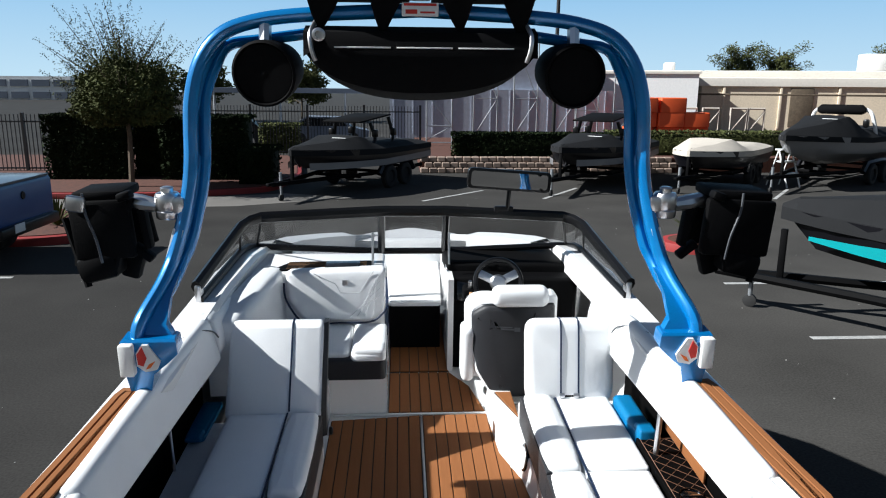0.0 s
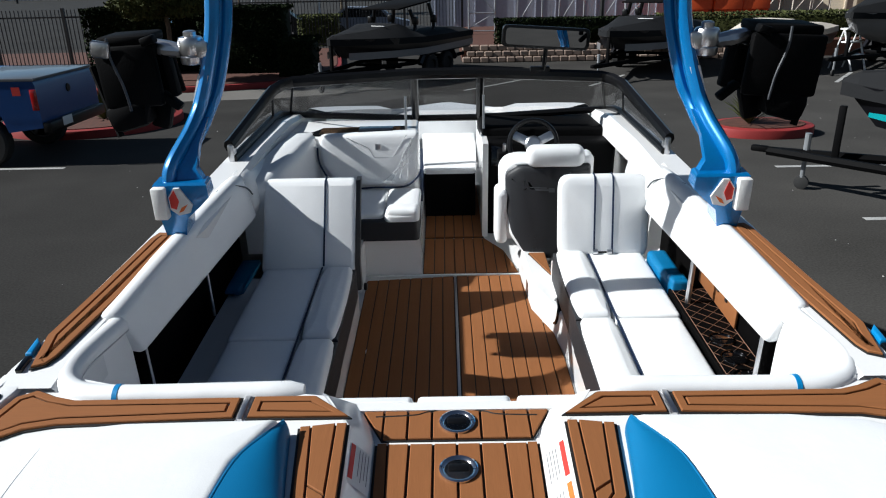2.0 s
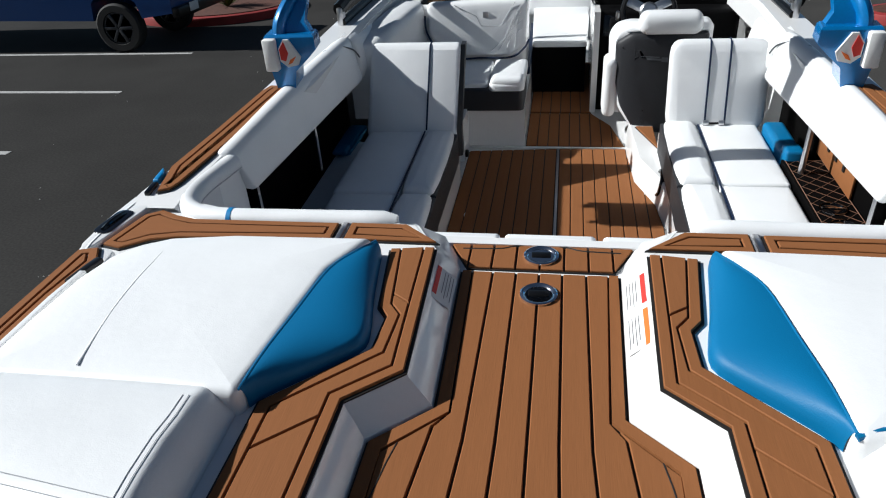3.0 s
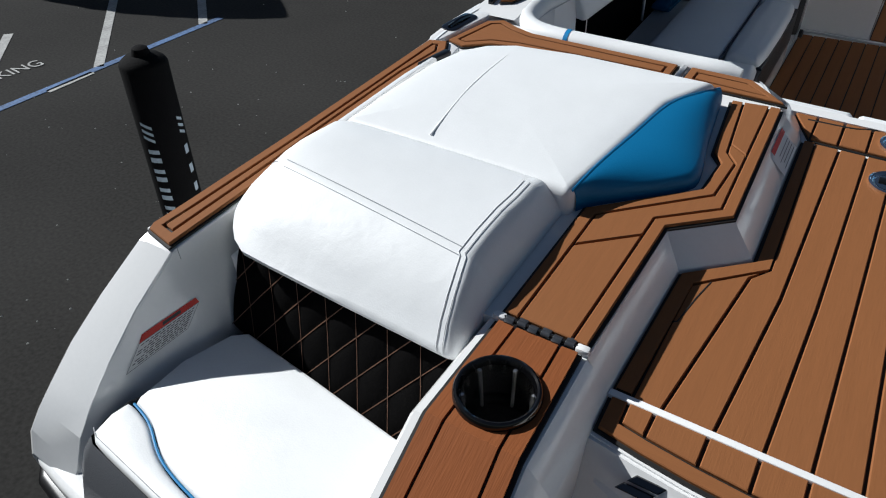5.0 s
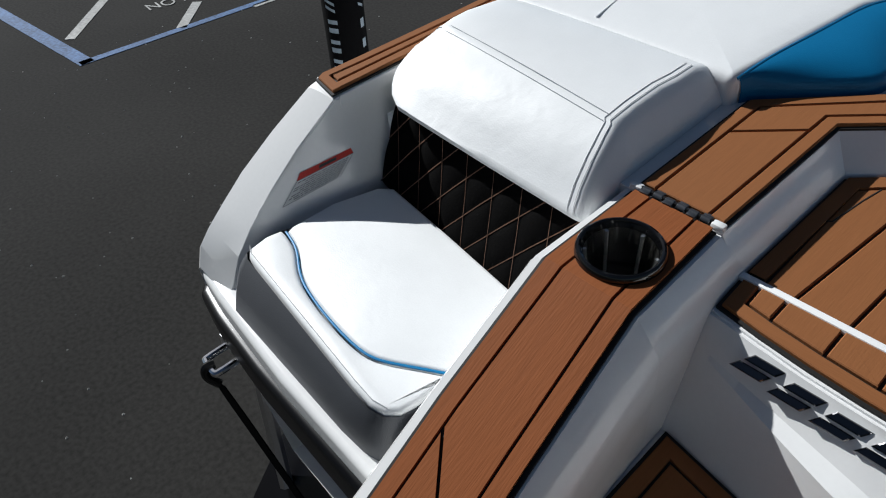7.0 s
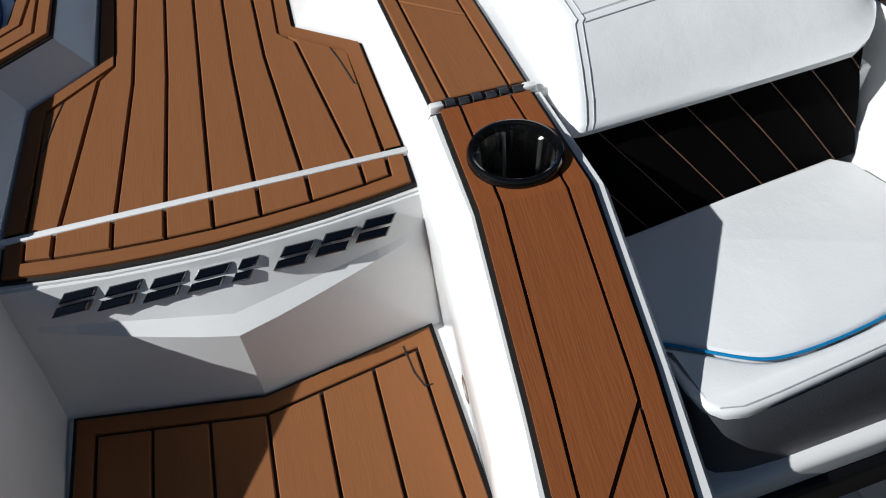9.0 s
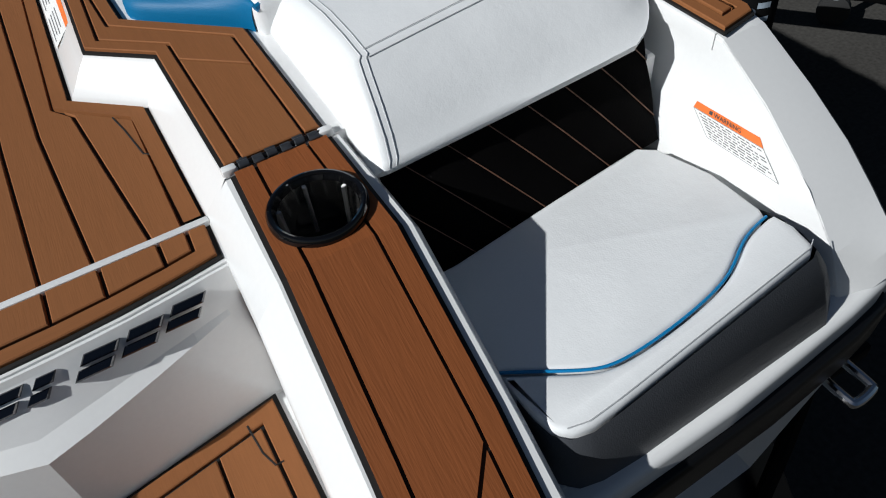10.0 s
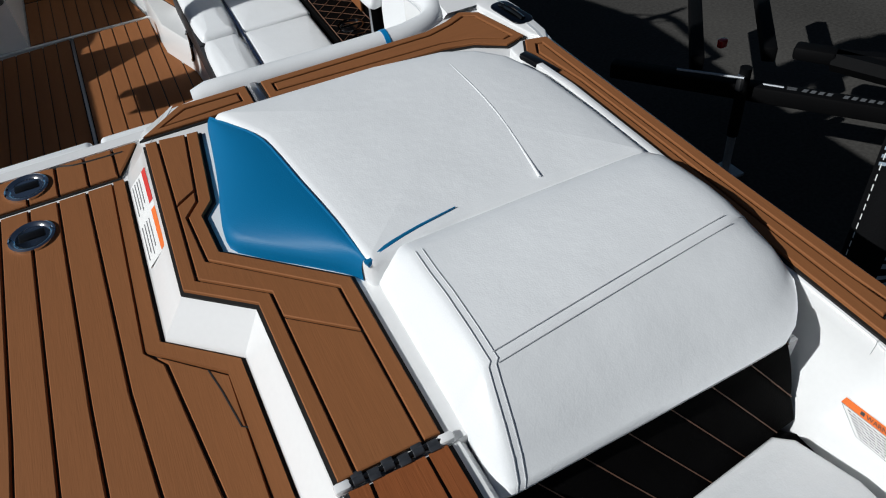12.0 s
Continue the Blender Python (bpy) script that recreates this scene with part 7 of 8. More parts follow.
def spare_tongue():
    """The long folding tongue of the trailer beside the stern, with its stand."""
    a, b = Vector((2.62, 2.485, 0.50)), Vector((4.02, 0.505, 0.50))
    d = (b - a).normalized()
    turn = Matrix.Rotation(math.atan2(d.y, d.x), 4, "Z")
    th = thing("trailer_tongue", "black steel trailer tongue on a jack stand with pale lettering bars", "trailer part")
    bm = bmesh.new()
    block(bm, (a + b) / 2, ((b - a).length, 0.085, 0.09), 0.012, turn)
    part("beam", bm, M_MATT, th)
    for p, q in (((3.02, 2.25, 0.50), (3.66, 3.02, 0.50)), ((3.40, 2.10, 0.50), (4.05, 2.86, 0.50))):
        p, q = Vector(p), Vector(q)
        bm = bmesh.new()
        block(bm, (p + q) / 2, ((q - p).length, 0.075, 0.09), 0.012, Matrix.Rotation(math.atan2(q.y - p.y, q.x - p.x), 4, "Z"))
        part("brace", bm, M_MATT, th)
    side = Vector((-d.y, d.x, 0))
    top = Vector((0, 0, 0.0462))
    for k in range(10):
        if k == 4:
            continue
        bm = bmesh.new()
        o = a + d * (0.985 + 0.0375 * k) + top
        vs = [(0.0, -0.015), (0.023, -0.015), (0.032, 0.015), (0.009, 0.015)]
        loft(bm, [[o + d * u + side * v + Vector((0, 0, h)) for u, v in vs] for h in (0.0, 0.0006)])
        part("lettering_bar", bm, M_DIMLETTER, th)
    for k in range(4):
        bm = bmesh.new()
        o = a + d * 0.915 + top + side * (0.012 - 0.008 * k)
        loft(bm, [[o + d * u + side * v + Vector((0, 0, h)) for u, v in ((0.0, -0.002), (0.045, -0.002), (0.048, 0.002), (0.003, 0.002))] for h in (0.0, 0.0006)])
        part("lettering_bar", bm, M_DIMLETTER, th)
    bm = bmesh.new()
    tube(bm, [a + d * 0.80 + top, a + d * 0.90 + top], 0.006, 6)
    part("edge_rod", bm, M_STEEL, th)
    bm = bmesh.new()
    tube(bm, [(2.975, 1.865, 0.26), (2.975, 1.865, 0.66)], 0.030, 12)
    part("jack_post", bm, M_MATT, th)
    bm = bmesh.new()
    tube(bm, [(2.975, 1.865, 0.0), (2.975, 1.865, 0.30)], 0.022, 12)
    block(bm, (2.975, 1.865, 0.012), (0.15, 0.15, 0.02), 0.006)
    part("jack_foot", bm, M_STEEL, th)
    bm = bmesh.new()
    block(bm, (2.95, 1.86, 0.585), (0.035, 0.035, 0.09), 0.008)
    part("jack_collar", bm, M_ALU, th)
    bm = bmesh.new()
    tube(bm, [(2.74, 2.10, 0.62), (2.79, 2.04, 0.62), (2.94, 1.835, 0.625)], 0.007, 6)
    part("crank_rod", bm, M_STEEL, th)
    bm = bmesh.new()
    block(bm, (3.215, 2.279, 0.555), (0.05, 0.035, 0.05), 0.008)
    part("marker_light", bm, M_LENS, th, "small red marker light")


spare_tongue()


def pickup():
    m = Matrix.Translation((-6.33, 10.62, 0))
    th = thing("pickup_truck", "metallic blue pickup truck with pale lettering on its bed", "truck", at=m)
    bm = bmesh.new()
    prof = [(0.0, 0.62), (0.0, 1.28), (-0.03, 1.34), (-2.05, 1.40), (-2.15, 1.42), (-5.3, 1.40), (-6.0, 1.2), (-6.1, 0.6), (-1.45, 0.52), (-1.42, 0.80), (-1.25, 0.98), (-0.85, 0.98), (-0.62, 0.80), (-0.56, 0.55)]
    loft(bm, [[(x, y + (0.03 if abs(y - 0.98) > 0.9 else 0), z) for x, z in prof] for y in (0.0, 0.04, 1.92, 1.96)])
    part("body", bm, M_TRUCK, th)
    bm = bmesh.new()
    prof = [(-2.15, 1.40), (-2.35, 1.92), (-3.9, 1.95), (-4.6, 1.42)]
    loft(bm, [[(x, y, z) for x, z in prof] for y in (0.12, 1.84)])
    part("cab", bm, M_TRUCK, th)
    bm = bmesh.new()
    slab(bm, [(-2.0, 0.02), (0.0, 0.02), (0.0, 1.94), (-2.0, 1.94)], 1.345, 1.385, 0.01)
    part("bed_cover", bm, M_GREYGEL, th, "pale grey bed cover")
    for y in (-0.01, 1.72):
        bm = bmesh.new()
        disc_stack(bm, (-1.02, y + 0.13, 0.40), (0, -1, 0), [(-0.12, 0.25), (-0.12, 0.37), (-0.09, 0.40), (0.09, 0.40), (0.12, 0.37), (0.12, 0.27), (0.08, 0.26), (0.08, 0.0)], 32)
        w = part("wheel", bm, M_TYRE, th)
        bm = bmesh.new()
        for k in range(6):
            a = k * math.pi / 3
            block(bm, (-1.02 + 0.13 * math.cos(a), y + 0.035, 0.40 + 0.13 * math.sin(a)), (0.25, 0.03, 0.055), 0.008, Matrix.Rotation(-a, 4, "Y"))
        disc_stack(bm, (-1.02, y + 0.05, 0.40), (0, -1, 0), [(0, 0.262), (0.012, 0.262), (0.012, 0.235), (0, 0.235)], 28)
        part("rim", bm, M_HINGE, w)
    bm = bmesh.new()
    block(bm, (-0.03, -0.005, 1.06), (0.10, 0.03, 0.32), 0.01)
    part("tail_light", bm, M_LENS, th)
    bm = bmesh.new()
    block(bm, (0.06, 0.98, 0.62), (0.14, 1.9, 0.18), 0.03)
    part("bumper", bm, M_BLACK, th)
    bm = bmesh.new()
    block(bm, (0.015, 0.55, 0.62), (0.30, 0.012, 0.15), 0.003, Matrix.Rotation(math.pi / 2, 4, "Z"))
    block(bm, (0.135, 0.55, 0.66), (0.012, 0.30, 0.14), 0.003)
    part("plate", bm, M_SIGNW, th)
    bm = bmesh.new()
    bars(bm, (-1.55, -0.012, 1.19), (1, 0, 0), (0, 0, 1), [(k * 0.075, k * 0.075 + 0.05, 0, 0.08) for k in range(12) if k not in (3, 7)])
    part("lettering_bars", bm, M_GREYGEL, th)
    bm = bmesh.new()
    bars(bm, (-0.35, -0.012, 1.13), (1, 0, 0), (0, 0, 1), [(0, 0.13, 0, 0.13)])
    part("decal", bm, M_SIGNR, th)
    bm = bmesh.new()
    disc_stack(bm, (0.005, 1.0, 1.12), (1, 0, 0), [(0, 0.07), (0.012, 0.06), (0.012, 0)], 16)
    part("tailgate_handle", bm, M_BLACK, th)


pickup()


def island(cx, cy, rx, ry, name):
    n = 40
    out = [(cx + rx * math.cos(2 * math.pi * k / n), cy + ry * math.sin(2 * math.pi * k / n)) for k in range(n)]
    th = thing(name, "planted island with a red painted kerb", "traffic island", "planted islands")
    bm = bmesh.new()
    slab(bm, out, 0.0, 0.16, 0.03, 2)
    part("kerb", bm, M_RED, th)
    bm = bmesh.new()
    slab(bm, inset(out, 0.16), 0.10, 0.175)
    part("mulch", bm, M_MULCH, th)


def spiky_plant(x, y, z, n, size, mat, seed, label):
    r = random.Random(seed)
    bm = bmesh.new()
    for k in range(n):
        a, e = r.uniform(0, 2 * math.pi), r.uniform(0.35, 1.35)
        l = size * r.uniform(0.6, 1.1)
        d = Vector((math.cos(a) * math.cos(e), math.sin(a) * math.cos(e), math.sin(e)))
        side = Vector((-math.sin(a), math.cos(a), 0)) * 0.018
        p = Vector((x, y, z))
        q = p + d * l * 0.6
        t = p + d * l + Vector((0, 0, -0.12 * l))
        vs = [bm.verts.new(v) for v in (p - side * 0.5, p + side * 0.5, q + side, t, q - side)]
        bm.faces.new(vs)
    solo("yucca_plant", bm, mat, label, "plant", "island plants")


island(-7.3, 14.35, 1.75, 1.65, "traffic_island")
island(5.70, 12.35, 0.92, 0.66, "traffic_island")
spiky_plant(5.45, 12.30, 0.17, 80, 0.75, M_LEAF2, 3, "spiky green yucca on the planted island")
spiky_plant(-6.9, 13.9, 0.17, 70, 0.75, M_LEAF2, 4, "spiky yellow-green plant on the planted island")

# ---------------------------------------------------------------- yard: markings, planting, fence, buildings


def painted(name, pts, mat, label):
    bm = bmesh.new()
    slab(bm, pts, 0.001, 0.005)
    return solo(name, bm, mat, label, "road marking", "painted lines", "structure")


def line(a, b, w, mat, label):
    a, b = Vector(a), Vector(b)
    n = Vector((-(b - a).y, (b - a).x)).normalized() * w / 2
    return painted("painted_line", [tuple(a - n), tuple(b - n), tuple(b + n), tuple(a + n)], mat, label)


for a, b in (((-12.0, 10.52), (-6.06, 10.52)), ((-12.0, 8.27), (-6.01, 8.27)), ((-7.35, 5.94), (-5.96, 5.94)), ((4.86, 7.40), (9.5, 7.40)), ((4.9, 9.86), (9.0, 9.86)), ((0.5, 18.1), (2.3, 20.1)), ((3.8, 18.5), (5.2, 20.6)), ((10.2, 18.4), (11.6, 20.3))):
    line(a, b, 0.10, M_PAINTW, "worn white parking line on the asphalt")
line((-5.700, 0.545), (-5.70, 4.0), 0.075, M_PAINTB, "faded blue stall line on the asphalt")
line((-5.665, 0.590), (-11.0, 0.10), 0.12, M_PAINTB, "faded blue stall line on the asphalt")
line((-5.655, 2.07), (-5.665, 2.50), 0.06, M_PAINTW, "pale repainted stretch of the stall line")
for k in range(-1, 4):                                         # hatching; the stencil breaks one bar
    for u0, u1 in (((0.0, 0.30), (0.56, 1.0)) if k == 0 else ((0.36 if k < 0 else 0.0, 1.0),)):
        a, b = Vector((-5.72, 1.41 + 1.19 * k)), Vector((-7.10, 2.64 + 1.19 * k))
        line(a.lerp(b, u0), a.lerp(b, u1), 0.085, M_PAINTW, "white hatching bar in the no-parking bay")
tagged(words("painted_words", "NO PARKING", 0.19, M_PAINTW, Matrix.Translation((-6.285, 1.900, 0.006)) @ Matrix.Rotation(radians(84), 4, "Z"), fit=(1.0, 0.150)), "white NO PARKING stencil on the asphalt", "road marking", "", "structure")

painted("concrete_apron", [(-40, 15.6), (-9.58, 16.75), (-4.15, 17.3), (-1.3, 18.7), (-3.3, 19.5), (-6.1, 18.55), (-40, 17.2)], M_CONCRETE, "pale concrete gutter strip")


def planter():
    edge = [(-60, 16.6), (-6.3, 18.6), (-3.7, 19.7), (-3.3, 23.0), (-4.2, 29.4), (-60, 29.4)]
    bm = bmesh.new()
    slab(bm, rounded(edge, 0.8, 6), 0.0, 0.15, 0.02, 2)
    solo("kerb", bm, M_RED, "dull red painted kerb round the planting bed", "kerb", kind="structure")
    bm = bmesh.new()
    slab(bm, inset(ccw(rounded(edge, 0.75, 6)), 0.15), 0.10, 0.165)
    solo("planting_bed", bm, M_MULCH, "red bark mulch bed", "planting bed", kind="structure")


planter()


def fence(x0, x1, y, h=2.0):
    th = thing("iron_fence", "black iron picket fence behind the planting", "fence")
    n = int((x1 - x0) / 0.13)
    bm = bmesh.new()
    for z in (0.25, h - 0.2):
        block(bm, ((x0 + x1) / 2, y, z), (x1 - x0, 0.04, 0.05))
    part("rail", bm, M_IRON, th)
    me = None
    for k in range(n + 1):
        x = x0 + (x1 - x0) * k / n
        post = k % 18 == 0
        if me is None or post:
            bm = bmesh.new()
            block(bm, (0, 0, h / 2 + 0.03), (0.09, 0.09, h + 0.1) if post else (0.022, 0.022, h))
            ob = part("post" if post else "picket", bm, M_IRON, th)
            if not post:
                me = ob.data
        else:
            ob = new("picket", me)
            ob.parent = th
        ob.location = (x, y, 0)


fence(-11.0, 0.75, 30.0, 2.12)
fence(-24.0, -9.9, 23.6, 1.95)


def foliage(bm, centre, size, n, leaf, rng):
    """Many small leaves in an uneven cloud."""
    for k in range(n):
        while True:
            p = Vector((rng.uniform(-1, 1), rng.uniform(-1, 1), rng.uniform(-1, 1)))
            if 0.25 < p.length < 1.0:
                break
        p = Vector((p.x * size[0], p.y * size[1], p.z * size[2])) * (0.85 + 0.3 * noise.noise(p * 2.3)) + Vector(centre)
        a = Vector((rng.gauss(0, 1), rng.gauss(0, 1), rng.gauss(0, 1))).normalized()
        b = a.orthogonal().normalized()
        l = leaf * rng.uniform(0.6, 1.3)
        bm.faces.new([bm.verts.new(p + v) for v in (a * l, b * l * 0.45, -a * l, -b * l * 0.45)])


def leaf_at(bm, q, leaf, rng):
    v = Vector((rng.gauss(0, 1), rng.gauss(0, 1), rng.gauss(0, 1))).normalized()
    b = v.orthogonal().normalized()
    bm.faces.new([bm.verts.new(q + w) for w in (v * leaf, b * leaf * 0.4, -v * leaf, -b * leaf * 0.4)])


def tree(x, y, h, spread, mat, seed, label, n=5000, leaf=0.07, base=0.0, feathery=False):
    rng = random.Random(seed)
    th = thing("tree", label, "tree", "trees")
    bm = bmesh.new()
    tube(bm, [(x, y, base), (x + 0.05, y, base + h * 0.3), (x - 0.04, y, base + h * 0.6), (x, y, base + h * 0.85)], [h * 0.018, h * 0.014, h * 0.010, h * 0.004], 8)
    tips = []
    for k in range(12 if not feathery else 0):
        a, z = rng.uniform(0, 6.28), rng.uniform(0.28, 0.75)
        l = spread * rng.uniform(0.6, 1.05)
        up = rng.uniform(0.3, 1.0)
        p0 = Vector((x, y, base + h * z))
        p1 = p0 + Vector((math.cos(a) * l * 0.5, math.sin(a) * l * 0.5, l * 0.35 * up))
        p2 = p0 + Vector((math.cos(a) * l, math.sin(a) * l, l * 0.75 * up))
        tube(bm, [p0, p1, p2], [h * 0.006, h * 0.004, h * 0.0015], 5)
        tips += [p1, p2, (p1 + p2) / 2]
    crown = bmesh.new()
    if feathery:                                              # long whips that fan out of a dense dark heart
        for k in range(250):
            a, e = rng.uniform(0, 6.28), rng.uniform(0.22, 1.5)
            d = Vector((math.cos(a) * math.cos(e), math.sin(a) * math.cos(e), math.sin(e)))
            p0 = Vector((x, y, base + h * rng.uniform(0.36, 0.52)))
            l = blend(spread * 1.0, h * 0.56, min(1.0, e / 1.3)) * rng.uniform(0.55, 1.02)
            bend = Vector((rng.gauss(0, 0.12), rng.gauss(0, 0.12), rng.uniform(-0.12, 0.16))) * l
            way = lambda f: p0 + d * l * f + bend * f * f
            if k < 70:
                tube(bm, [way(0.0), way(0.5), way(1.0)], [h * 0.0055, h * 0.0032, h * 0.0010], 5)
            for j in range(105):
                f = rng.uniform(0.18, 1.03)
                fat = 0.17 * (1.05 - f) + 0.018
                leaf_at(crown, way(f) + Vector((rng.gauss(0, fat), rng.gauss(0, fat), rng.gauss(0, fat))), leaf * (0.95 - 0.35 * f), rng)
        foliage(crown, (x + 0.10, y, base + h * 0.55), (spread * 0.84, spread * 0.78, h * 0.20), n, leaf * 1.3, rng)
        foliage(crown, (x - 0.45, y, base + h * 0.46), (spread * 0.60, spread * 0.60, h * 0.13), n // 2, leaf * 1.3, rng)
        foliage(crown, (x + 0.55, y, base + h * 0.46), (spread * 0.50, spread * 0.55, h * 0.12), n // 3, leaf * 1.3, rng)
    else:
        for t in tips:
            foliage(crown, t, (spread * 0.30, spread * 0.30, spread * 0.26), n // len(tips), leaf, rng)
        foliage(crown, (x + spread * 0.12, y, base + h * 0.56), (spread * 0.66, spread * 0.66, h * 0.24), n, leaf * 1.2, rng)
    part("trunk", bm, M_BARK, th)
    part("crown", crown, mat, th, "", 180)
    return th


tree(-7.55, 19.75, 4.75, 1.85, M_LEAF2, 7, "feathery green tree in the mulch bed", 15000, 0.045, 0.15, True)


def hedge(x0, x1, y0, y1, z0, z1, seed, label, mat=M_LEAF, n=7000):
    rng = random.Random(seed)
    bm = bmesh.new()
    block(bm, ((x0 + x1) / 2, (y0 + y1) / 2, (z0 + z1) / 2 - 0.05), (x1 - x0 - 0.25, y1 - y0 - 0.2, z1 - z0 - 0.15), 0.1)
    for k in range(n):
        p = Vector((rng.uniform(x0, x1), rng.uniform(y0, y1), rng.uniform(z0, z1)))
        f = rng.random()
        if f < 0.55:
            p.y = y0 + abs(rng.gauss(0, 0.06))
        elif f < 0.9:
            p.z = z1 - abs(rng.gauss(0, 0.05))
        a = Vector((rng.gauss(0, 1), rng.gauss(0, 1), rng.gauss(0, 1))).normalized()
        b = a.orthogonal().normalized()
        l = 0.06 * rng.uniform(0.6, 1.4)
        bm.faces.new([bm.verts.new(p + v) for v in (a * l, b * l * 0.5, -a * l, -b * l * 0.5)])
    solo("hedge", bm, mat, label, "hedge", "hedges", angle=180)


hedge(-10.6, -8.3, 21.3, 22.6, 0.15, 2.05, 1, "dense dark green hedge in the planting bed")
hedge(-7.2, -4.6, 21.2, 22.6, 0.15, 2.05, 2, "dense dark green hedge beside the tree")
hedge(-8.4, -7.1, 22.0, 22.8, 0.15, 1.85, 8, "dense dark green hedge behind the tree trunk", M_LEAF, 3000)
hedge(-4.7, -3.75, 20.2, 22.4, 0.15, 1.15, 9, "low dark green hedge at the bed's corner", M_LEAF, 3000)
hedge(1.75, 7.6, 25.1, 26.0, 0.50, 1.36, 3, "clipped dark green hedge above the block wall")
hedge(7.6, 20.0, 25.6, 26.6, 0.50, 1.42, 5, "clipped olive-green hedge above the wall", M_LEAF2)
hedge(-6.4, -4.6, 32.0, 33.5, 0.0, 1.3, 6, "rounded green bush beyond the fence", M_LEAF2, 2500)


def block_wall():
    wall = tagged(new("retaining_wall"), "low retaining wall of tan split blocks", "wall", "", "structure")
    me = None
    rng = random.Random(9)
    for row in range(3):
        for k in range(30):
            x = 0.75 + k * 0.30 + (0.15 if row % 2 else 0)
            if me is None:
                bm = bmesh.new()
                block(bm, (0, 0, 0), (0.285, 0.22, 0.185), 0.03, seg=1)
                ob = part("block", bm, M_STONE, wall)
                me = ob.data
            else:
                ob = new("block", me)
                ob.parent = wall
            ob.location = (x, 24.5 + row * 0.05 + rng.uniform(-0.02, 0.02), 0.095 + row * 0.19)
            ob.rotation_euler = (0, 0, rng.uniform(-0.05, 0.05))
    bm = bmesh.new()
    slab(bm, [(0.6, 24.7), (40, 24.7), (40, 60), (0.6, 60)], 0.0, 0.53)
    solo("raised_bed", bm, M_MULCH, "raised planting bed behind the block wall", "planting bed", kind="structure")


block_wall()


def buildings():
    th = thing("warehouse", "low tan warehouse with a white flat roof", "building")
    part("wall", slab(bmesh.new(), [(17.0, 40), (60, 40), (60, 52), (17.0, 52)], 0.5, 3.15), M_BEIGEW, th)
    bm = bmesh.new()
    slab(bm, [(16.8, 39.86), (61, 39.86), (61, 53), (16.8, 53)], 3.15, 3.62, 0.05)
    part("roof", bm, M_ROOF, th)
    bm = bmesh.new()
    slab(bm, [(11.5, 44), (62, 44), (62, 56), (11.5, 56)], 3.5, 4.10, 0.05)
    part("upper_roof", bm, M_ROOF, th)
    for x, z, sz in ((27.3, 4.10, 1.0), (15.6, 4.10, 0.5)):
        bm = bmesh.new()
        block(bm, (x, 45, z + sz / 2), (sz * 1.2, 1.4, sz), 0.05)
        part("roof_unit", bm, M_WHITEW, th)
    for k in range(9):
        bm = bmesh.new()
        block(bm, (18.2 + k * 3.0, 39.96, 1.85), (0.14, 0.12, 2.6), 0.02)
        part("pilaster", bm, M_BEIGEW, th)
    for x, w in ((22.3, 1.2), (30.5, 1.4)):
        bm = bmesh.new()
        block(bm, (x, 39.97, 2.0), (w, 0.1, 2.1), 0.03)
        part("door", bm, M_BARK, th)
    bm = bmesh.new()
    block(bm, (22, 39.0, 2.7), (12, 0.12, 0.10), 0.02)
    part("pipe_run", bm, M_BARK, th)
    swing = Matrix.Translation((17, 40, 0)) @ Matrix.Rotation(radians(-15), 4, "Z") @ Matrix.Translation((-17, -40, 0))
    th.matrix_world = swing
    hall = thing("white_hall", "plain white hall beside the warehouse", "building")
    part("wall", slab(bmesh.new(), [(10.5, 37), (16.4, 37), (16.4, 43.9), (10.5, 43.9)], 0.5, 3.75), M_WHITEW, hall)
    part("roof_edge", slab(bmesh.new(), [(10.4, 36.9), (16.5, 36.9), (16.5, 44.0), (10.4, 44.0)], 3.75, 3.86), M_ROOF, hall)
    hall.matrix_world = swing
    gb = thing("grey_shed", "pale blue-grey sheeted shed under scaffolding", "building")
    part("wall", slab(bmesh.new(), [(-0.6, 35), (10.4, 35), (10.4, 46), (-0.6, 46)], 0.4, 2.85), M_WRAP, gb)
    part("upper_wall", slab(bmesh.new(), [(3.6, 35.4), (9.9, 35.4), (9.9, 45), (3.6, 45)], 2.85, 4.4), M_WRAP, gb)
    rib = None
    for k in range(12):
        if rib is None:
            bm = bmesh.new()
            block(bm, (0, 0, 0), (0.05, 0.03, 2.1))
            rib = part("rib", bm, M_WRAP, gb)
        else:
            ob = new("rib", rib.data)
            ob.parent = gb
            ob.location = (-0.4 + k * 0.95, 34.985, 1.78)
    rib.location = (-0.4, 34.985, 1.78)
    low = thing("carport", "long pale blue carport roof behind the fence", "building")
    part("roof", slab(bmesh.new(), [(-10, 38), (0.6, 38), (0.6, 42), (-10, 42)], 2.6, 2.85), M_SLATE, low)
    for x in (-9.8, -6.4, -3.0, 0.4):
        bm = bmesh.new()
        tube(bm, [(x, 38.2, 0), (x, 38.2, 2.6)], 0.06, 8)
        part("column", bm, M_STEEL, low)
    far = thing("office_building", "distant white two-storey office building", "building")
    part("wall", slab(bmesh.new(), [(-100, 150), (-66, 150), (-66, 170), (-100, 170)], 0, 4.6), M_WHITEW, far)
    for z in (0.9, 3.3):
        for k in range(8):
            bm = bmesh.new()
            block(bm, (-97 + k * 4.2, 149.9, z), (3.4, 0.3, 1.3))
            part("window", bm, M_SLATE, far)
    sg = thing("billboard", "dark roadside billboard on a post", "billboard")
    bm = bmesh.new()
    block(bm, (-71, 125, 6.0), (3.2, 0.3, 1.6), 0.05)
    part("panel", bm, M_IRON, sg)
    bm = bmesh.new()
    tube(bm, [(-71, 125, 0), (-71, 125, 5.2)], 0.2, 8)
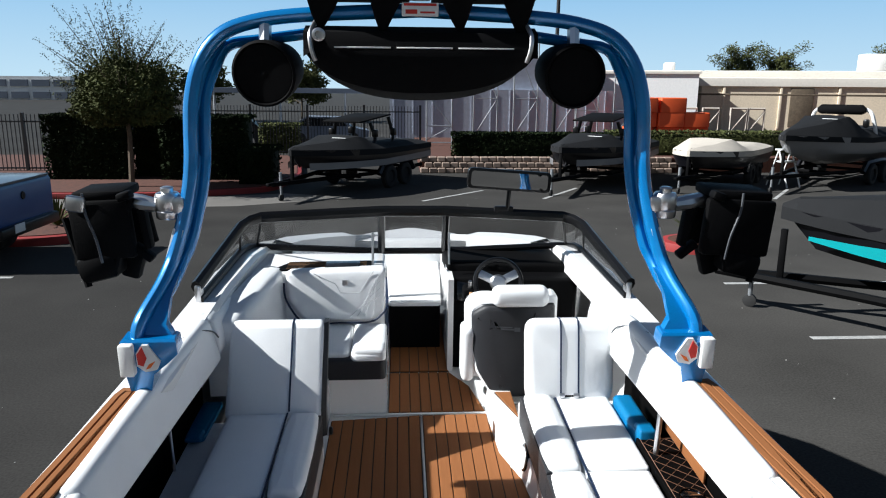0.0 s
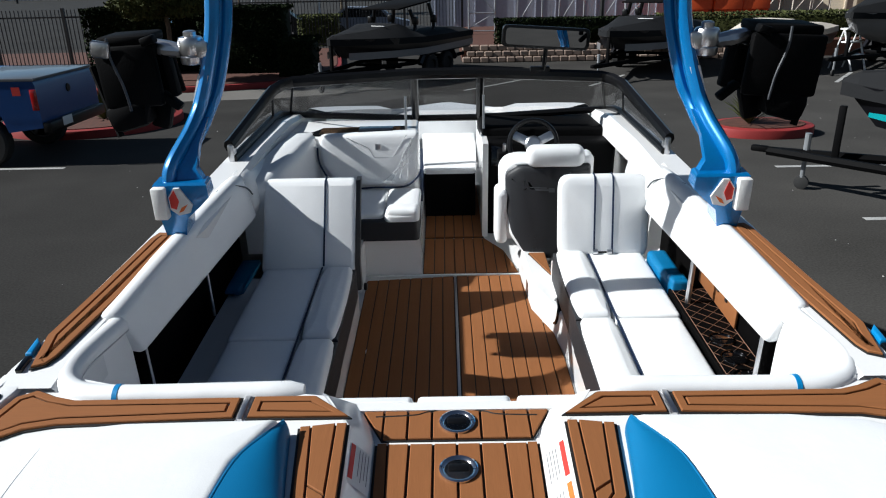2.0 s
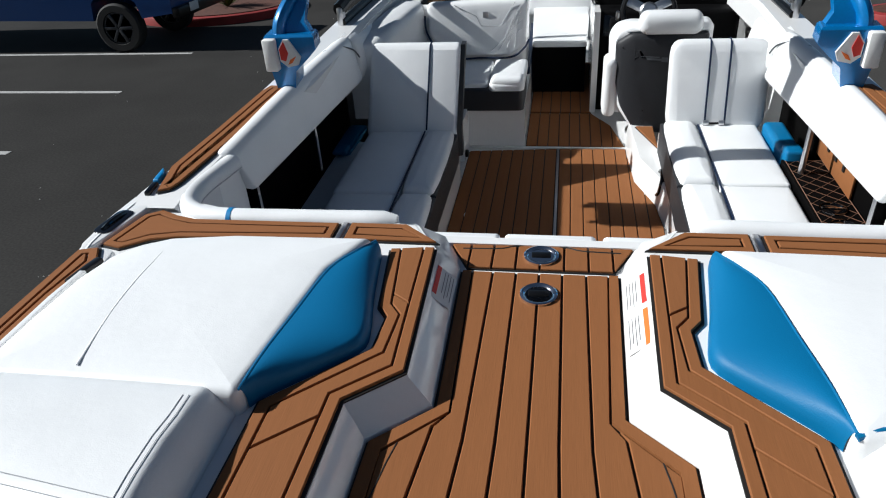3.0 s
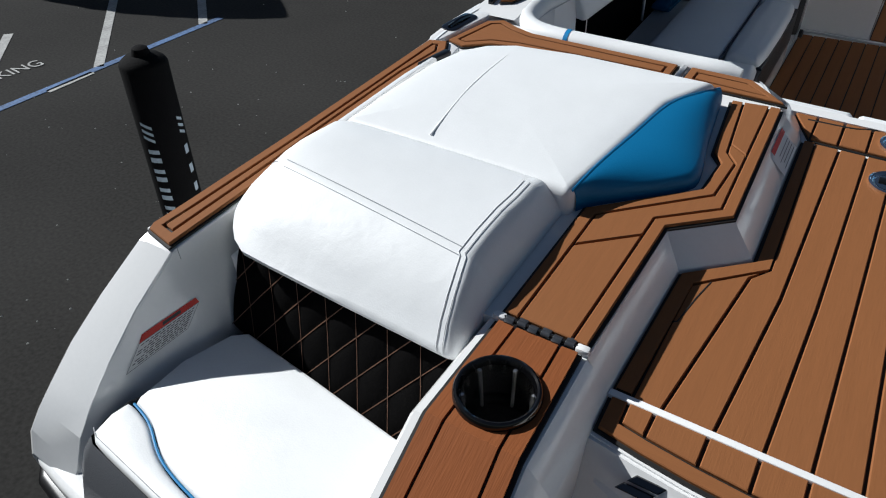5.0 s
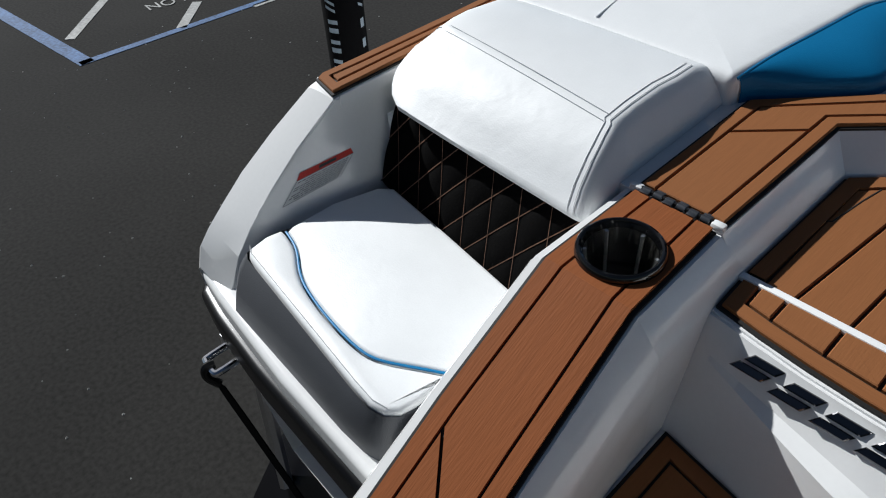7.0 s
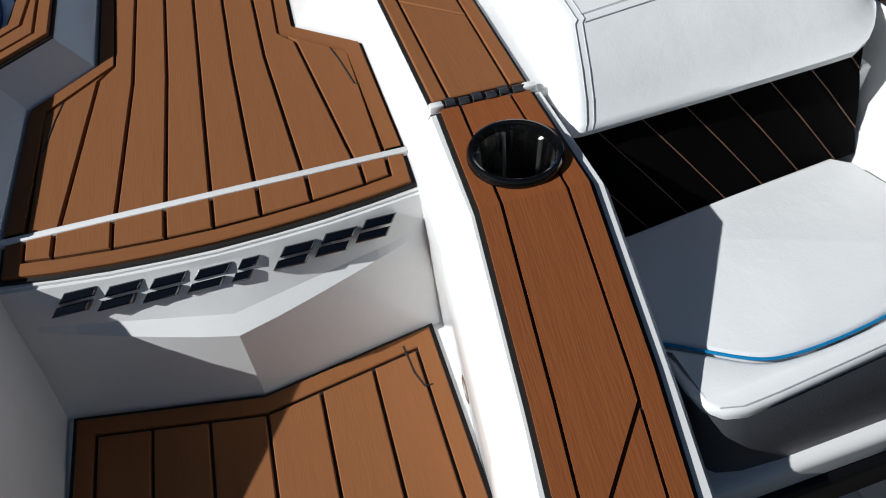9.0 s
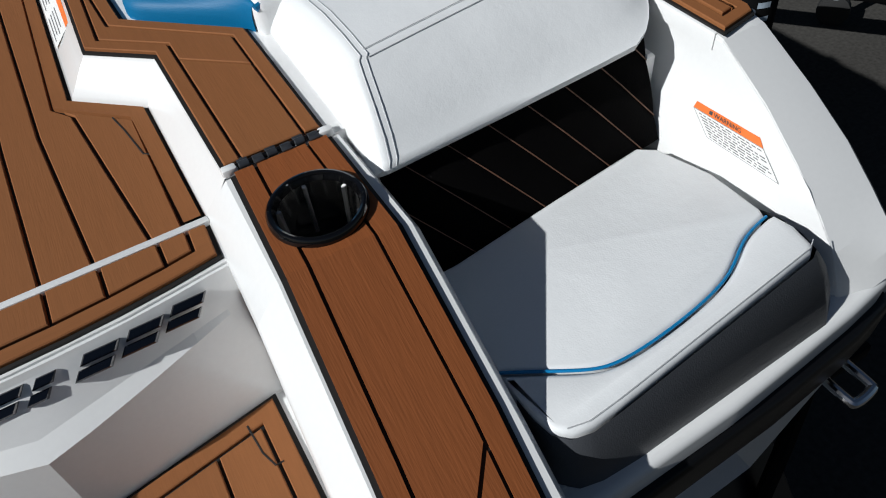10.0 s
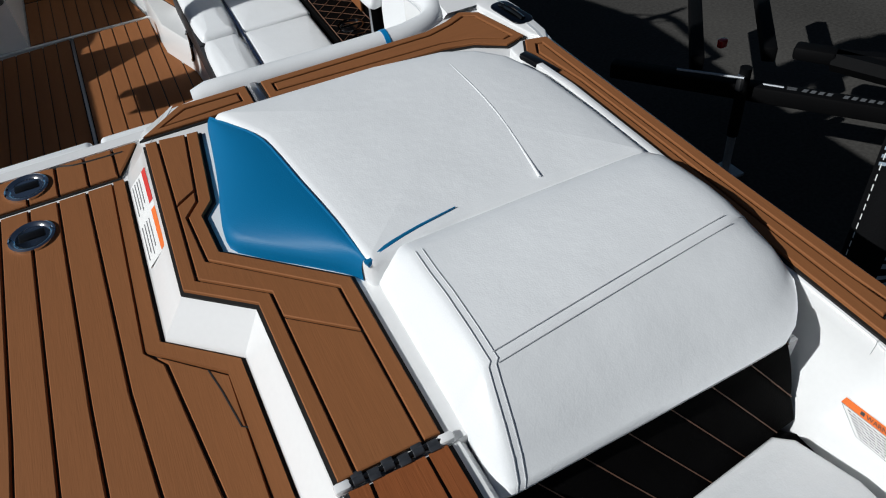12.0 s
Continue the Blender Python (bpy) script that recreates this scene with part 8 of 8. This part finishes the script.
    part("post", bm, M_IRON, sg)


buildings()


def scaffold(x0, x1, y, h, seed):
    th = thing("scaffold", "galvanised steel scaffold frames beside the shed", "scaffold", "scaffolds")
    x = x0
    while x < x1 - 0.1:
        bm = bmesh.new()
        for dx in (0, 1.0):
            tube(bm, [(x + dx, y, 0.5), (x + dx, y, h)], 0.03, 6)
        for z in (0.8, h * 0.5, h - 0.1):
            tube(bm, [(x, y, z), (x + 1.0, y, z)], 0.025, 6)
        tube(bm, [(x, y, 0.9), (x + 1.0, y, h * 0.5)], 0.02, 6)
        tube(bm, [(x, y, h - 0.2), (x + 1.0, y, h * 0.5)], 0.02, 6)
        part("frame", bm, M_STEEL, th)
        x += 1.7


scaffold(0.95, 2.0, 28.0, 2.9, 1)
scaffold(3.0, 7.0, 30.0, 5.0, 2)
scaffold(7.6, 10.0, 31.0, 4.0, 3)
rng = random.Random(21)
for k in range(8):
    bm = bmesh.new()
    slab(bm, rounded([(0, 0), (1.25, 0), (1.25, 0.9), (0, 0.9)], 0.08, 3), 0, 0.68, 0.06)
    ob = solo("orange_tub", bm, M_ORANGE, "stacked orange plastic tub behind the hedge", "tub", "orange tubs")
    ob.location = (10.7 + (k % 3) * 1.35 + rng.uniform(-0.1, 0.1), 33 + rng.uniform(-0.2, 0.2), 0.52 + (k // 3) * 0.68)
for x in (13.5, 14.6, 16.0, 16.9):
    th = thing("timber_frame", "pale timber frame stacked behind the hedge", "frame", "timber frames")
    for nm, a, c in (("upright", (x, 34, 0.52), (x, 34, 2.1)), ("upright", (x + 0.8, 34, 0.52), (x + 0.8, 34, 2.1)), ("crossbar", (x, 34, 2.05), (x + 0.8, 34, 2.05)), ("brace", (x, 34, 0.9), (x + 0.8, 34, 1.9))):
        bm = bmesh.new()
        tube(bm, [a, c], 0.05, 4)
        part(nm, bm, M_BEIGE, th)
for x, y, h, sp, sd in ((-17, 62, 5.4, 2.6, 31), (-8.5, 62, 5.6, 2.6, 32), (47, 100, 10.5, 3.6, 33), (53, 100, 10.5, 3.6, 34), (70, 100, 9.5, 3.6, 35)):
    tree(x, y, h, sp, M_LEAF2, sd, "broadleaf tree beyond the yard", 2600, 0.18)
bm = bmesh.new()
tube(bm, [(5.75, 26.8, 0), (5.75, 26.8, 12)], [0.08, 0.06], 10)
solo("lamp_post", bm, M_IRON, "slim dark metal lamp post", "lamp post")


def folding_steps(x, y):
    th = thing("boarding_steps", "white folding boarding steps standing by a covered boat", "steps", at=pose(x, y, 0, 0, 0, 20))
    for k in range(3):
        bm = bmesh.new()
        block(bm, (0.0, 0.10 * k, 0.42 + 0.36 * k), (0.62, 0.24, 0.05), 0.012)
        part("tread", bm, M_GEL, th)
    for sx in (-0.27, 0.27):
        bm = bmesh.new()
        tube(bm, [(sx, -0.25, 0.0), (sx, 0.20, 1.14)], 0.028, 8)
        part("leg", bm, M_GEL, th)
        bm = bmesh.new()
        tube(bm, [(sx, 0.55, 0.0), (sx, 0.20, 1.14)], 0.022, 8)
        part("brace", bm, M_GEL, th)


folding_steps(11.9, 20.9)


def grit():
    rng = random.Random(11)
    bm = bmesh.new()
    for k in range(420):
        x, y = (rng.uniform(-6, -1.3), rng.uniform(-3, 3.5)) if k % 3 else (rng.uniform(-8, 9), rng.uniform(3, 19))
        a, r = rng.uniform(0, 6.28), rng.uniform(0.003, 0.010) * (1 if k % 3 else 1.4)
        ring = [(x + r * rng.uniform(0.6, 1) * math.cos(a + j * 1.257), y + r * rng.uniform(0.6, 1) * math.sin(a + j * 1.257)) for j in range(5)]
        base = [bm.verts.new((p, q, 0.0)) for p, q in ring]
        tip = bm.verts.new((x, y, r * 0.7))
        for j in range(5):
            bm.faces.new((base[j], base[(j + 1) % 5], tip))
    solo("grit", bm, M_SPECK, "pale grit and litter specks on the asphalt", "grit", kind="stuff")


grit()


def parked_car(x, y, turn, mat, label):
    th = thing("parked_car", label, "car", "parked cars", at=pose(x, y, 0, 0, 0, turn))
    bm = bmesh.new()
    side = [(-2.1, 0.35), (2.1, 0.35), (2.15, 0.75), (1.3, 0.92), (0.75, 1.42), (-1.0, 1.46), (-1.75, 0.98), (-2.15, 0.9)]
    loft(bm, [[(u, w, z) for u, z in side] for w in (-0.86, -0.80, 0.80, 0.86)])
    part("body", bm, mat, th)
    for w in (-0.872, 0.872):
        bm = bmesh.new()
        loft(bm, [[(u, w * f, z) for u, z in ((-1.55, 0.98), (1.05, 0.98), (0.66, 1.36), (-0.95, 1.39))] for f in (0.99, 1.0)])
        part("side_window", bm, M_DARKGLASS, th)
        for u in (-1.35, 1.35):
            bm = bmesh.new()
            disc_stack(bm, (u, w * 0.9, 0.33), (0, w, 0), [(0, 0.32), (0.09, 0.32), (0.11, 0.22), (0.10, 0.0)], 20)
            part("wheel", bm, M_TYRE, th)


parked_car(-8.6, 37.0, 8, M_BLKGEL, "dark parked car behind the yard fence")
parked_car(-3.9, 37.4, 4, M_SLATE, "grey parked car behind the yard fence")
parked_car(-14.5, 36.0, 10, M_GREYGEL, "grey parked car beyond the hedge")
